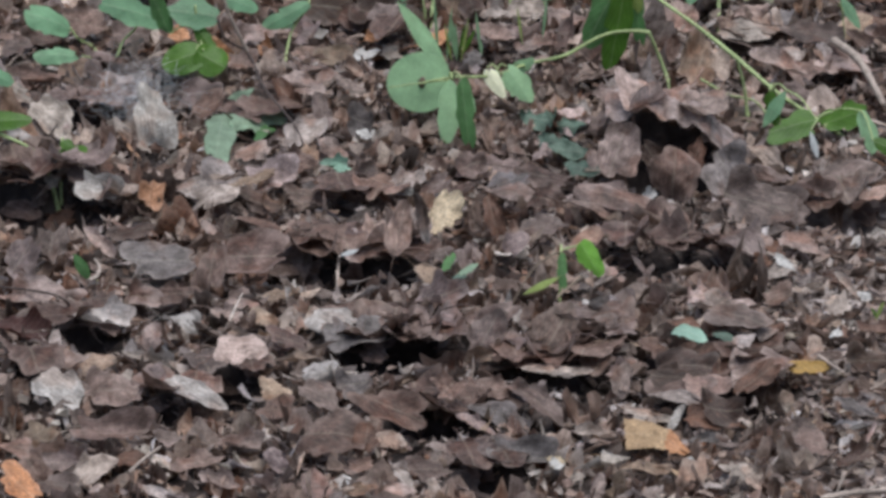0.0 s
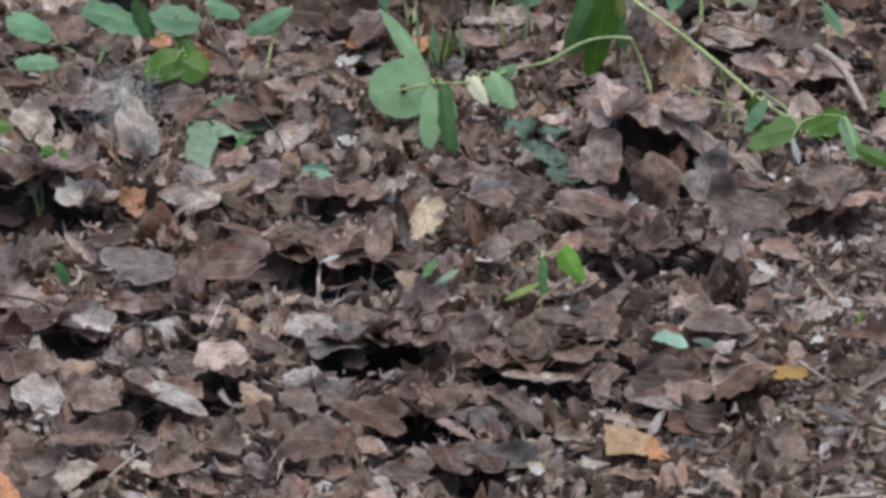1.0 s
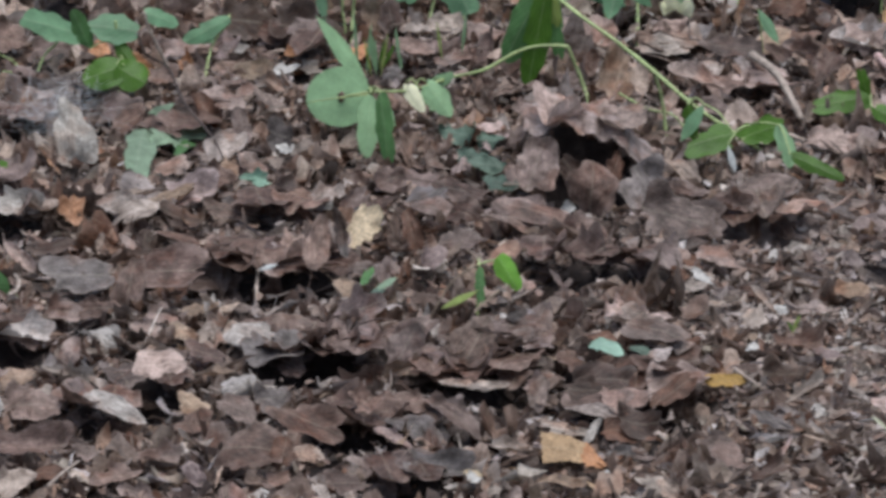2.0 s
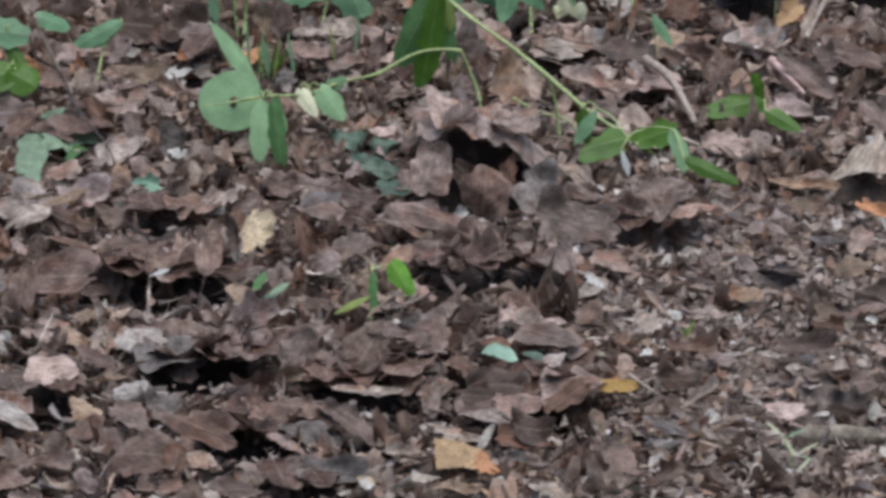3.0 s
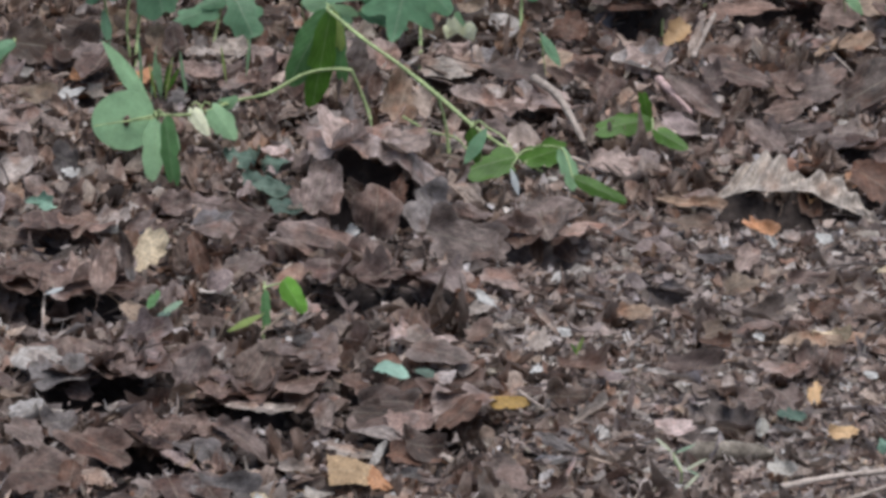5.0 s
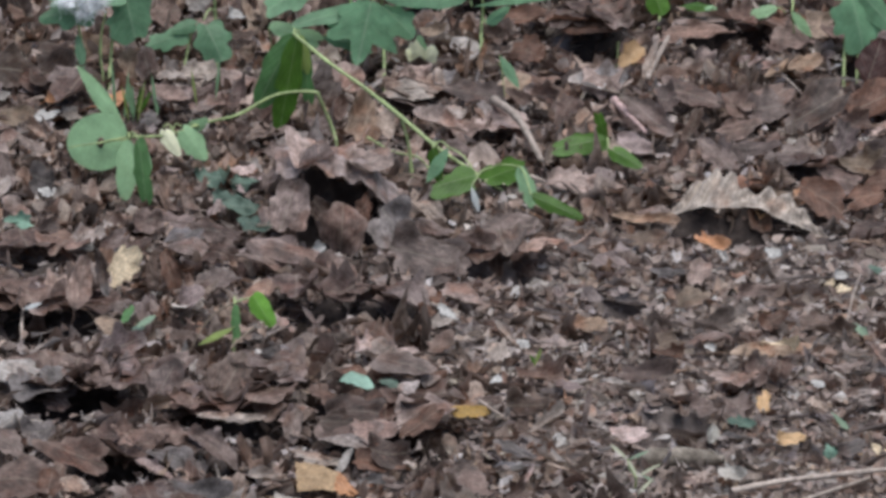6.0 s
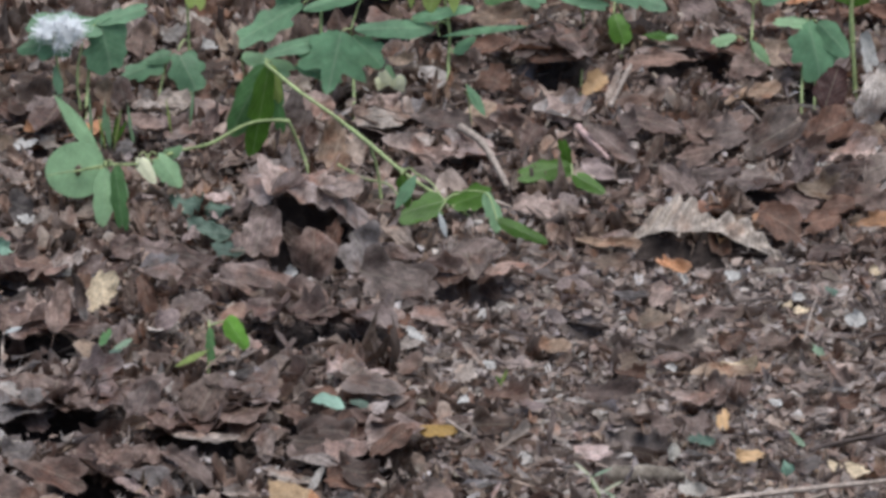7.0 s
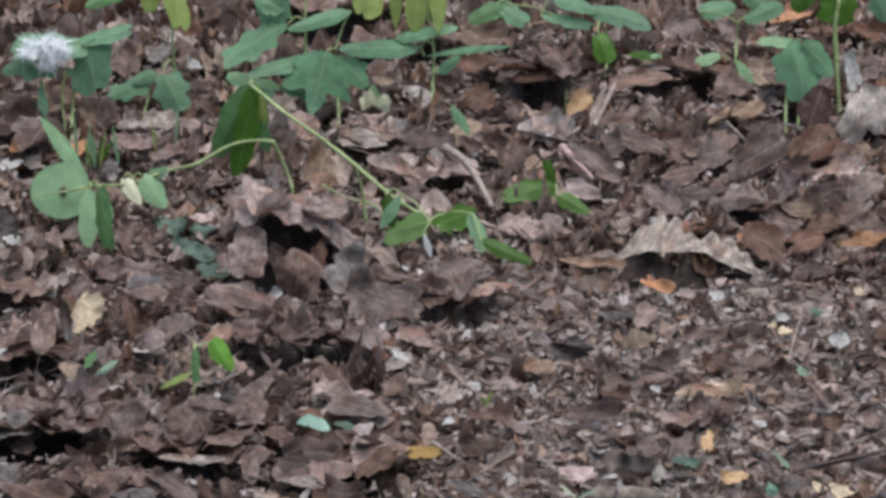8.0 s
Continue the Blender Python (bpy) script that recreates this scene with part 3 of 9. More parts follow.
blemish(leaf, (-0.0160, 4.9769, 0.0432), 0.0029, 0.0046)
green_leaf(p, (0.0062, 5.0610, 0.0186), (-0.0359, 5.0532, 0.0840), 0.0167, "sage", "lance", 60, 0.1, 0.1)
green_leaf(p, (0.0069, 4.9519, 0.0535), (0.0040, 4.9288, 0.0100), 0.0200, "sage", "oval", 15)
green_leaf(p, (0.0137, 4.9176, 0.0668), (0.0200, 4.9070, 0.0130), 0.0150, "deep", "oval", 30)
green_leaf(p, (0.0147, 4.9838, 0.0427), (0.0252, 4.9772, 0.0184), 0.0061, "sage", "lance", 20, 0.1, 0.1)
green_leaf(p, (0.0330, 5.0016, 0.0460), (0.0480, 4.9978, 0.0235), 0.0135, "cream", "oval", 45)
green_leaf(p, (0.0488, 5.0081, 0.0456), (0.0679, 4.9992, 0.0191), 0.0209, "sage", "lobed", 40)
green_leaf(p, (0.0467, 5.0610, 0.0186), (0.0711, 5.0503, 0.0379), 0.0115, "sage", "oval", 30)
stem(p, [(0.0052, 4.9760, 0.0455), (-0.0180, 4.9690, 0.0452), (-0.0415, 4.9680, 0.0420)], 0.0007, 0.0004, STEM_GREEN, "midrib")
stem(p, [(0.0052, 4.9829, 0.0439), (0.0088, 4.9840, 0.0494), (0.0125, 4.9790, 0.0469)], 0.0006, 0.0008, STEM_GREEN, "petiole")
stem(p, [(0.0062, 5.0610, 0.0186), (0.0092, 5.0670, 0.0102), (0.0122, 5.0670, -0.0061)], 0.0006, 0.0008, STEM_GREEN, "petiole")
stem(p, [(0.0069, 4.9519, 0.0535), (0.0059, 4.9654, 0.0549), (0.0049, 4.9729, 0.0483)], 0.0006, 0.0008, STEM_GREEN, "petiole")
stem(p, [(0.0137, 4.9176, 0.0668), (0.0103, 4.9377, 0.0641), (0.0069, 4.9519, 0.0535)], 0.0006, 0.0008, STEM_GREEN, "petiole")
stem(p, [(0.0341, 5.0216, 0.0401), (0.0386, 5.0216, 0.0429), (0.0431, 5.0155, 0.0376)], 0.0006, 0.0008, STEM_GREEN, "petiole")
stem(p, [(0.0488, 5.0081, 0.0456), (0.0445, 5.0123, 0.0460), (0.0403, 5.0105, 0.0383)], 0.0006, 0.0008, STEM_GREEN, "petiole")
stem(p, [(0.0467, 5.0610, 0.0186), (0.0548, 5.0589, 0.0294), (0.0630, 5.0509, 0.0322)], 0.0006, 0.0008, STEM_GREEN, "petiole")
p = plant("climbing_stalk", (0.2372, 5.0310, -0.0020), "long green plant stalk arched over dead leaves with hanging blades", "plant")
stem(p, [(0.3214, 4.9373, 0.0011), (0.2886, 4.9705, 0.0138), (0.2541, 4.9812, 0.0354), (0.2243, 5.0027, 0.0556), (0.1966, 5.0244, 0.0723), (0.1678, 5.0435, 0.0881), (0.1470, 5.0573, 0.1020), (0.1401, 5.0600, 0.1066)], 0.0019, 0.0013, STEM_GREEN, "stem")
stem(p, [(0.2359, 4.9932, -0.0080), (0.2324, 5.0000, 0.0290), (0.2261, 5.0027, 0.0529)], 0.0015, 0.0012, STEM_GREEN, "stem")
stem(p, [(0.1996, 5.0310, 0.0277), (0.2217, 5.0310, 0.0148), (0.2429, 5.0148, 0.0138), (0.2598, 5.0040, -0.0084)], 0.0010, 0.0008, STEM_GREEN, "stem")
green_leaf(p, (0.1420, 5.0668, 0.1045), (0.1102, 5.0728, 0.0388), 0.0263, "deep", "oval", 35)
green_leaf(p, (0.1436, 5.0613, 0.1044), (0.1296, 5.0673, 0.0221), 0.0219, "fresh", "oval", 35)
green_leaf(p, (0.1454, 5.0613, 0.1053), (0.1520, 5.0673, 0.0693), 0.0114, "lime", "oval", 40)
green_leaf(p, (0.1474, 5.0695, 0.0990), (0.1534, 5.0755, 0.0397), 0.0132, "deep", "oval", 40)
green_leaf(p, (0.2490, 4.9492, 0.0462), (0.2554, 4.9467, 0.0170), 0.0112, "fresh", "oval", 30)
green_leaf(p, (0.2619, 4.9492, 0.0462), (0.2438, 4.9378, 0.0200), 0.0112, "teal", "lance", 30, 0.1, 0.1)
green_leaf(p, (0.2829, 4.9165, 0.0337), (0.2433, 4.9098, 0.0242), 0.0266, "fresh", "sheet", 50)
green_leaf(p, (0.2863, 4.9432, 0.0191), (0.3236, 4.9385, 0.0343), 0.0233, "fresh", "sheet", 40)
green_leaf(p, (0.3153, 4.8890, 0.0504), (0.3265, 4.8798, 0.0193), 0.0137, "sage", "oval", 30)
green_leaf(p, (0.2765, 4.8761, 0.0386), (0.2826, 4.8719, 0.0175), 0.0055, "bleach", "lance", 20, 0.1, 0.1)
green_leaf(p, (0.3228, 4.8594, 0.0363), (0.3624, 4.8437, 0.0215), 0.0128, "fresh", "oval", 30)
stem(p, [(0.1420, 5.0668, 0.1045), (0.1414, 5.0663, 0.1093), (0.1407, 5.0598, 0.1062)], 0.0006, 0.0008, STEM_GREEN, "petiole")
stem(p, [(0.1474, 5.0695, 0.0990), (0.1447, 5.0712, 0.1057), (0.1420, 5.0668, 0.1045)], 0.0006, 0.0008, STEM_GREEN, "petiole")
stem(p, [(0.2490, 4.9492, 0.0462), (0.2516, 4.9682, 0.0448), (0.2541, 4.9812, 0.0354)], 0.0006, 0.0008, STEM_GREEN, "petiole")
stem(p, [(0.2619, 4.9492, 0.0462), (0.2556, 4.9531, 0.0501), (0.2492, 4.9509, 0.0460)], 0.0006, 0.0008, STEM_GREEN, "petiole")
stem(p, [(0.2829, 4.9165, 0.0337), (0.2724, 4.9359, 0.0439), (0.2619, 4.9492, 0.0462)], 0.0006, 0.0008, STEM_GREEN, "petiole")
stem(p, [(0.2863, 4.9432, 0.0191), (0.2934, 4.9538, 0.0181), (0.3005, 4.9584, 0.0092)], 0.0006, 0.0008, STEM_GREEN, "petiole")
stem(p, [(0.3153, 4.8890, 0.0504), (0.2991, 4.9058, 0.0460), (0.2829, 4.9165, 0.0337)], 0.0006, 0.0008, STEM_GREEN, "petiole")
stem(p, [(0.2765, 4.8761, 0.0386), (0.2856, 4.8954, 0.0446), (0.2947, 4.9087, 0.0427)], 0.0006, 0.0008, STEM_GREEN, "petiole")
stem(p, [(0.3228, 4.8594, 0.0363), (0.3190, 4.8772, 0.0473), (0.3153, 4.8890, 0.0504)], 0.0006, 0.0008, STEM_GREEN, "petiole")
p = plant("broad_leaf_sprout", (0.3967, 5.0391, 0.0026), "small bright green sprout with three leaves among dead leaves", "plant")
stem(p, [(0.3938, 4.9989, -0.0020), (0.3955, 5.0306, 0.0140), (0.3951, 5.0391, 0.0211)], 0.0012, 0.0009, STEM_GREEN, "stem")
green_leaf(p, (0.3941, 5.0138, 0.0298), (0.3462, 5.0017, 0.0256), 0.0207, "fresh", "oval", 45)
green_leaf(p, (0.3941, 5.0391, 0.0201), (0.3869, 5.0347, 0.0477), 0.0104, "fresh", "oval", 20)
green_leaf(p, (0.3924, 4.9832, 0.0329), (0.4194, 4.9711, 0.0203), 0.0150, "fresh", "oval", 40)
stem(p, [(0.3941, 5.0138, 0.0298), (0.3947, 5.0223, 0.0244), (0.3952, 5.0248, 0.0111)], 0.0006, 0.0008, STEM_GREEN, "petiole")
stem(p, [(0.3924, 4.9832, 0.0329), (0.3933, 5.0015, 0.0353), (0.3941, 5.0138, 0.0298)], 0.0006, 0.0008, STEM_GREEN, "petiole")
p = plant("seedling", (0.0834, 4.5957, 0.0038), "tiny seedling with one bright green leaf in leaf litter", "plant")
stem(p, [(0.0832, 4.5890, -0.0001), (0.0840, 4.5957, 0.0293), (0.0843, 4.5957, 0.0465)], 0.0012, 0.0009, STEM_GREEN, "stem")
stem(p, [(0.0449, 4.5957, -0.0054), (0.0650, 4.5957, 0.0315), (0.0871, 4.5957, 0.0465)], 0.0009, 0.0007, STEM_DRY, "stem")
stem(p, [(0.0843, 4.5957, 0.0452), (0.0912, 4.5957, 0.0474), (0.0992, 4.5957, 0.0491)], 0.0009, 0.0007, STEM_GREEN, "stem")
green_leaf(p, (0.0976, 4.5957, 0.0517), (0.1122, 4.5890, 0.0275), 0.0161, "vivid", "oval", 20)
green_leaf(p, (0.0842, 4.5902, 0.0451), (0.0854, 4.5804, 0.0195), 0.0077, "deep", "oval", 20)
green_leaf(p, (0.0838, 4.5832, 0.0296), (0.0568, 4.5794, 0.0173), 0.0056, "lime", "lance", 40, 0.1, 0.1)
stem(p, [(0.0842, 4.5902, 0.0451), (0.0843, 4.5959, 0.0492), (0.0843, 4.5957, 0.0452)], 0.0006, 0.0008, STEM_GREEN, "petiole")
stem(p, [(0.0838, 4.5832, 0.0296), (0.0839, 4.5922, 0.0321), (0.0839, 4.5951, 0.0266)], 0.0006, 0.0008, STEM_GREEN, "petiole")
p = plant("broad_leaved_herb", (-0.2015, 5.0996, -0.0048), "broad-leaved green herb growing through pale dead leaves", "plant", "green woodland herbs")
stem(p, [(-0.1926, 5.0379, -0.0076), (-0.1915, 5.0996, 0.0140), (-0.1921, 5.0996, 0.0420), (-0.1940, 5.0996, 0.0653)], 0.0014, 0.0010, STEM_GREEN, "stem")
stem(p, [(-0.1718, 5.0996, 0.0722), (-0.1654, 5.0996, 0.0537), (-0.1524, 5.0996, 0.0257)], 0.0016, 0.0012, STEM_PALE, "stem")
stem(p, [(-0.1765, 5.0996, 0.0537), (-0.1700, 5.0996, 0.0374), (-0.1524, 5.0996, 0.0257), (-0.1379, 5.0148, 0.0259), (-0.1096, 4.9139, 0.0248), (-0.1011, 4.8985, -0.0073)], 0.0012, 0.0008, STEM_DARK, "stem")
green_leaf(p, (-0.1871, 5.0790, 0.0349), (-0.2196, 5.0733, 0.0247), 0.0270, "fresh", "round", 40)
green_leaf(p, (-0.1933, 5.0803, 0.0335), (-0.1694, 5.0740, 0.0217), 0.0265, "fresh", "round", 40)
green_leaf(p, (-0.1951, 5.0996, 0.0504), (-0.1786, 5.0880, 0.0291), 0.0124, "fresh", "oval", 30)
green_leaf(p, (-0.1751, 5.0996, 0.0560), (-0.2176, 5.1012, 0.0610), 0.0274, "teal", "lobed", 40)
green_leaf(p, (-0.1718, 5.0996, 0.0718), (-0.1443, 5.1066, 0.0593), 0.0150, "teal", "oval", 40)
green_leaf(p, (-0.2142, 5.0996, 0.0420), (-0.2277, 5.0943, 0.0763), 0.0151, "deep", "oval", 30)
stem(p, [(-0.1871, 5.0790, 0.0349), (-0.1895, 5.0923, 0.0386), (-0.1919, 5.0996, 0.0344)], 0.0006, 0.0008, STEM_GREEN, "petiole")
stem(p, [(-0.1933, 5.0803, 0.0335), (-0.1904, 5.0839, 0.0385), (-0.1875, 5.0815, 0.0355)], 0.0006, 0.0008, STEM_GREEN, "petiole")
stem(p, [(-0.2142, 5.0996, 0.0420), (-0.2032, 5.1026, 0.0471), (-0.1923, 5.0996, 0.0441)], 0.0006, 0.0008, STEM_GREEN, "petiole")
p = plant("broad_leaved_herb", (-0.2611, 5.1415, 0.0081), "low green herb with dull heart-shaped leaves among dead leaves", "plant", "green woodland herbs")
stem(p, [(-0.2628, 5.0862, -0.0004), (-0.2742, 5.1415, 0.0141), (-0.2875, 5.1415, 0.0235), (-0.2940, 5.1415, 0.0329)], 0.0012, 0.0009, STEM_GREEN, "stem")
stem(p, [(-0.2628, 5.0862, -0.0004), (-0.2541, 5.1415, 0.0188), (-0.2427, 5.1415, 0.0329), (-0.2380, 5.1415, 0.0470)], 0.0012, 0.0009, STEM_GREEN, "stem")
green_leaf(p, (-0.2927, 5.1415, 0.0320), (-0.3301, 5.1312, 0.0503), 0.0259, "teal", "oval", 50)
green_leaf(p, (-0.2838, 5.1029, 0.0223), (-0.3217, 5.0996, 0.0243), 0.0160, "teal", "oval", 45)
green_leaf(p, (-0.2230, 5.1415, 0.0395), (-0.2708, 5.1240, 0.0592), 0.0268, "teal", "lobed", 45)
stem(p, [(-0.2838, 5.1029, 0.0223), (-0.2759, 5.1101, 0.0182), (-0.2680, 5.1113, 0.0062)], 0.0006, 0.0008, STEM_GREEN, "petiole")
stem(p, [(-0.2230, 5.1415, 0.0395), (-0.2309, 5.1445, 0.0460), (-0.2389, 5.1415, 0.0444)], 0.0006, 0.0008, STEM_GREEN, "petiole")
p = plant("broad_leaved_herb", (-0.1273, 5.1557, 0.0009), "grey-green drooping herb leaf over dead leaves", "plant", "green woodland herbs")
stem(p, [(-0.1261, 5.1071, 0.0016), (-0.1204, 5.1557, 0.0236), (-0.1068, 5.1557, 0.0447)], 0.0010, 0.0008, STEM_GREEN, "stem")
green_leaf(p, (-0.1054, 5.1557, 0.0490), (-0.1421, 5.1486, 0.0306), 0.0152, "teal", "oval", 35)
green_leaf(p, (-0.1181, 5.1557, 0.0330), (-0.1412, 5.1493, 0.0332), 0.0107, "sage", "oval", 45)
stem(p, [(-0.1054, 5.1557, 0.0490), (-0.1061, 5.1587, 0.0508), (-0.1068, 5.1557, 0.0447)], 0.0006, 0.0008, STEM_GREEN, "petiole")
p = plant("young_herb", (-0.2887, 4.8602, 0.0186), "young green herb with a bent stem beside pale dead leaves", "plant")
stem(p, [(-0.2864, 4.8212, -0.0095), (-0.2969, 4.8322, 0.0275), (-0.3114, 4.8322, 0.0419), (-0.3366, 4.8322, 0.0536)], 0.0016, 0.0012, STEM_GREEN, "stem")
stem(p, [(-0.2853, 4.8237, -0.0024), (-0.2855, 4.8322, 0.0253), (-0.2826, 4.8322, 0.0401)], 0.0012, 0.0009, STEM_GREEN, "stem")
green_leaf(p, (-0.3449, 4.8322, 0.0612), (-0.3063, 4.8380, 0.0605), 0.0178, "fresh", "oval", 40)
green_leaf(p, (-0.2887, 4.8322, 0.0329), (-0.2651, 4.8223, 0.0417), 0.0136, "fresh", "oval", 35)
green_leaf(p, (-0.2851, 4.8322, 0.0455), (-0.2752, 4.8286, 0.0414), 0.0093, "fresh", "oval", 40)
green_leaf(p, (-0.3440, 4.8322, 0.1014), (-0.3194, 4.8407, 0.0883), 0.0153, "teal", "oval", 40)
green_leaf(p, (-0.2530, 4.6111, 0.0159), (-0.2647, 4.6093, 0.0381), 0.0089, "deep", "lance", 30, 0.1, 0.1)
stem(p, [(-0.3449, 4.8322, 0.0612), (-0.3408, 4.8352, 0.0614), (-0.3366, 4.8322, 0.0536)], 0.0006, 0.0008, STEM_GREEN, "petiole")
stem(p, [(-0.2887, 4.8322, 0.0329), (-0.2864, 4.8352, 0.0365), (-0.2842, 4.8322, 0.0320)], 0.0006, 0.0008, STEM_GREEN, "petiole")
stem(p, [(-0.2851, 4.8322, 0.0455), (-0.2838, 4.8352, 0.0468), (-0.2826, 4.8322, 0.0401)], 0.0006, 0.0008, STEM_GREEN, "petiole")
stem(p, [(-0.3440, 4.8322, 0.1014), (-0.3435, 4.8359, 0.0853), (-0.3431, 4.8335, 0.0613)], 0.0006, 0.0008, STEM_GREEN, "petiole")
stem(p, [(-0.2530, 4.6111, 0.0159), (-0.2500, 4.6171, 0.0164), (-0.2470, 4.6171, 0.0089)], 0.0006, 0.0008, STEM_GREEN, "petiole")
p = plant("wilted_green_leaf", (-0.1562, 4.9116, 0.0027), "wilted pale green leaves lying on dead leaves", "leaf")
green_leaf(p, (-0.1677, 5.0125, 0.0128), (-0.1716, 4.8630, 0.0206), 0.0257, "wilt", "sheet", 45, 0.2, 0.1, 0.4)
green_leaf(p, (-0.1190, 5.0200, 0.0056), (-0.1664, 4.9437, 0.0171), 0.0257, "wilt", "lobed", 60, 0.2, 0.1, 0.4)
green_leaf(p, (-0.1458, 5.0156, 0.0237), (-0.1661, 5.0284, 0.0037), 0.0182, "wilt", "sheet", 55, 0.2, 0.1, 0.4)
green_leaf(p, (-0.1319, 4.9759, 0.0074), (-0.1408, 4.9023, 0.0191), 0.0116, "deep", "sheet", 50, 0.2, 0.1, 0.4)
p = plant("wilted_green_leaf", (0.0879, 4.8794, 0.0053), "crumpled dark teal green leaf lying on dead leaves", "leaf")
green_leaf(p, (0.1000, 4.9352, 0.0218), (0.0500, 4.9700, 0.0176), 0.0230, "dull", "lobed", 60, 0.4, 0.1, 0.8)
green_leaf(p, (0.1120, 4.9264, 0.0226), (0.0850, 4.9460, 0.0178), 0.0160, "dull", "sheet", 45, 0.3, 0.2, 0.9)
green_leaf(p, (0.0980, 4.8890, 0.0216), (0.0700, 4.9100, 0.0198), 0.0180, "dull", "sheet", 60, 0.3, 0.1, 0.9)
green_leaf(p, (0.1090, 4.8764, 0.0196), (0.0790, 4.8860, 0.0218), 0.0200, "dull", "lobed", 50, 0.4, 0.1, 0.8)
green_leaf(p, (0.1176, 4.8384, 0.0203), (0.0880, 4.8500, 0.0205), 0.0200, "dull", "sheet", 60, 0.3, 0.1, 0.8)
p = plant("fallen_green_leaf", (0.1764, 4.5341, 0.0150), "pale mint green leaf lying on leaf crumbs", "leaf")
green_leaf(p, (0.1836, 4.4469, 0.0339), (0.1595, 4.4793, 0.0301), 0.0140, "mint", "lobed", 65, 0.2, 0.1, 0.4)
green_leaf(p, (0.2019, 4.4531, 0.0316), (0.1878, 4.4558, 0.0348), 0.0091, "dull", "oval", 65, 0.2, 0.1, 0.4)
p = plant("moss_tuft", (0.0147, 4.6576, 0.0058), "few small green shoots between dead leaves", "plant")
green_leaf(p, (0.0065, 4.6474, 0.0234), (0.0008, 4.5925, 0.0262), 0.0075, "deep", "sheet", 65, 0.2, 0.1, 0.4)
green_leaf(p, (0.0113, 4.6040, 0.0211), (0.0236, 4.6391, 0.0194), 0.0083, "wilt", "sheet", 55, 0.2, 0.1, 0.4)
green_leaf(p, (0.0065, 4.5963, 0.0231), (0.0170, 4.6132, 0.0194), 0.0058, "dull", "lance", 55, 0.1, 0.1)
p = plant("pale_sprout", (-0.0750, 4.6341, -0.0089), "thin pale sprout with a bent tip standing in the litter", "plant")
stem(p, [(-0.0760, 4.5936, -0.0014), (-0.0758, 4.6341, 0.0152), (-0.0745, 4.6341, 0.0273)], 0.0013, 0.0010, STEM_PALE, "stem")
green_leaf(p, (-0.0745, 4.6341, 0.0269), (-0.0602, 4.6332, 0.0320), 0.0037, "bleach", "lance", 30, 0.1, 0.1)
p = plant("woodland_herb", (-0.0098, 5.2356, 0.0022), "tall green woodland herb with broad leaves and white down", "plant", "green woodland herbs")
stem(p, [(-0.0098, 5.1938, -0.0004), (-0.0081, 5.2356, 0.0257), (-0.0042, 5.2356, 0.0665), (-0.0015, 5.2356, 0.0869)], 0.0016, 0.0011, STEM_GREEN, "stem")
stem(p, [(-0.0315, 5.2356, 0.0046), (-0.0322, 5.2356, 0.0413), (-0.0348, 5.2356, 0.0618), (-0.0355, 5.2356, 0.0796)], 0.0014, 0.0010, STEM_GREEN, "stem")
stem(p, [(-0.0167, 5.2356, 0.0309), (-0.0155, 5.2356, 0.0513), (-0.0114, 5.2356, 0.0717)], 0.0012, 0.0009, STEM_GREEN, "stem")
green_leaf(p, (-0.0015, 5.2356, 0.0869), (0.0462, 5.2506, 0.0959), 0.0165, "teal", "oval", 45)
green_leaf(p, (0.0057, 5.2356, 0.0848), (-0.0606, 5.2345, 0.0869), 0.0292, "teal", "lobed", 50)
green_leaf(p, (0.0034, 5.2356, 0.0899), (0.0135, 5.2331, 0.0437), 0.0447, "teal", "sheet", 40)
green_leaf(p, (-0.0123, 5.2356, 0.0738), (-0.0678, 5.2387, 0.0642), 0.0282, "teal", "lobed", 40)
green_leaf(p, (-0.0359, 5.2356, 0.0516), (-0.0304, 5.2210, 0.0236), 0.0088, "teal", "lance", 25, 0.1, 0.1)
down_tuft(p, (-0.0335, 5.2256, 0.0864), 0.0168)
stem(p, [(-0.0167, 5.2356, 0.0309), (-0.0147, 5.2326, 0.0167), (-0.0127, 5.2316, -0.0015)], 0.0009, 0.0011, STEM_GREEN, "stem")
stem(p, [(0.0057, 5.2356, 0.0848), (0.0020, 5.2386, 0.0889), (-0.0018, 5.2356, 0.0850)], 0.0006, 0.0008, STEM_GREEN, "petiole")
p = plant("woodland_herb", (0.0812, 5.2865, 0.0001), "green woodland herb with spreading leaves over dead leaves", "plant", "green woodland herbs")
stem(p, [(0.0806, 5.2442, -0.0027), (0.0810, 5.2865, 0.0336), (0.0793, 5.2865, 0.0800), (0.0772, 5.2865, 0.1210)], 0.0016, 0.0011, STEM_GREEN, "stem")
stem(p, [(0.0515, 5.2608, -0.0018), (0.0578, 5.2865, 0.0236), (0.0629, 5.2865, 0.0416)], 0.0012, 0.0009, STEM_GREEN, "stem")
green_leaf(p, (0.0643, 5.2865, 0.0380), (0.0185, 5.2767, 0.0242), 0.0197, "teal", "lobed", 45)
green_leaf(p, (0.0704, 5.2632, 0.0537), (0.0865, 5.2480, 0.0215), 0.0342, "teal", "lobed", 35)
green_leaf(p, (0.0658, 5.2865, 0.0441), (0.0431, 5.2799, 0.0383), 0.0138, "teal", "oval", 40)
green_leaf(p, (0.0773, 5.2865, 0.1414), (0.0863, 5.2654, 0.0877), 0.0235, "lime", "oval", 45)
green_leaf(p, (0.0602, 5.2865, 0.1365), (0.0584, 5.2889, 0.0979), 0.0186, "lime", "oval", 45)
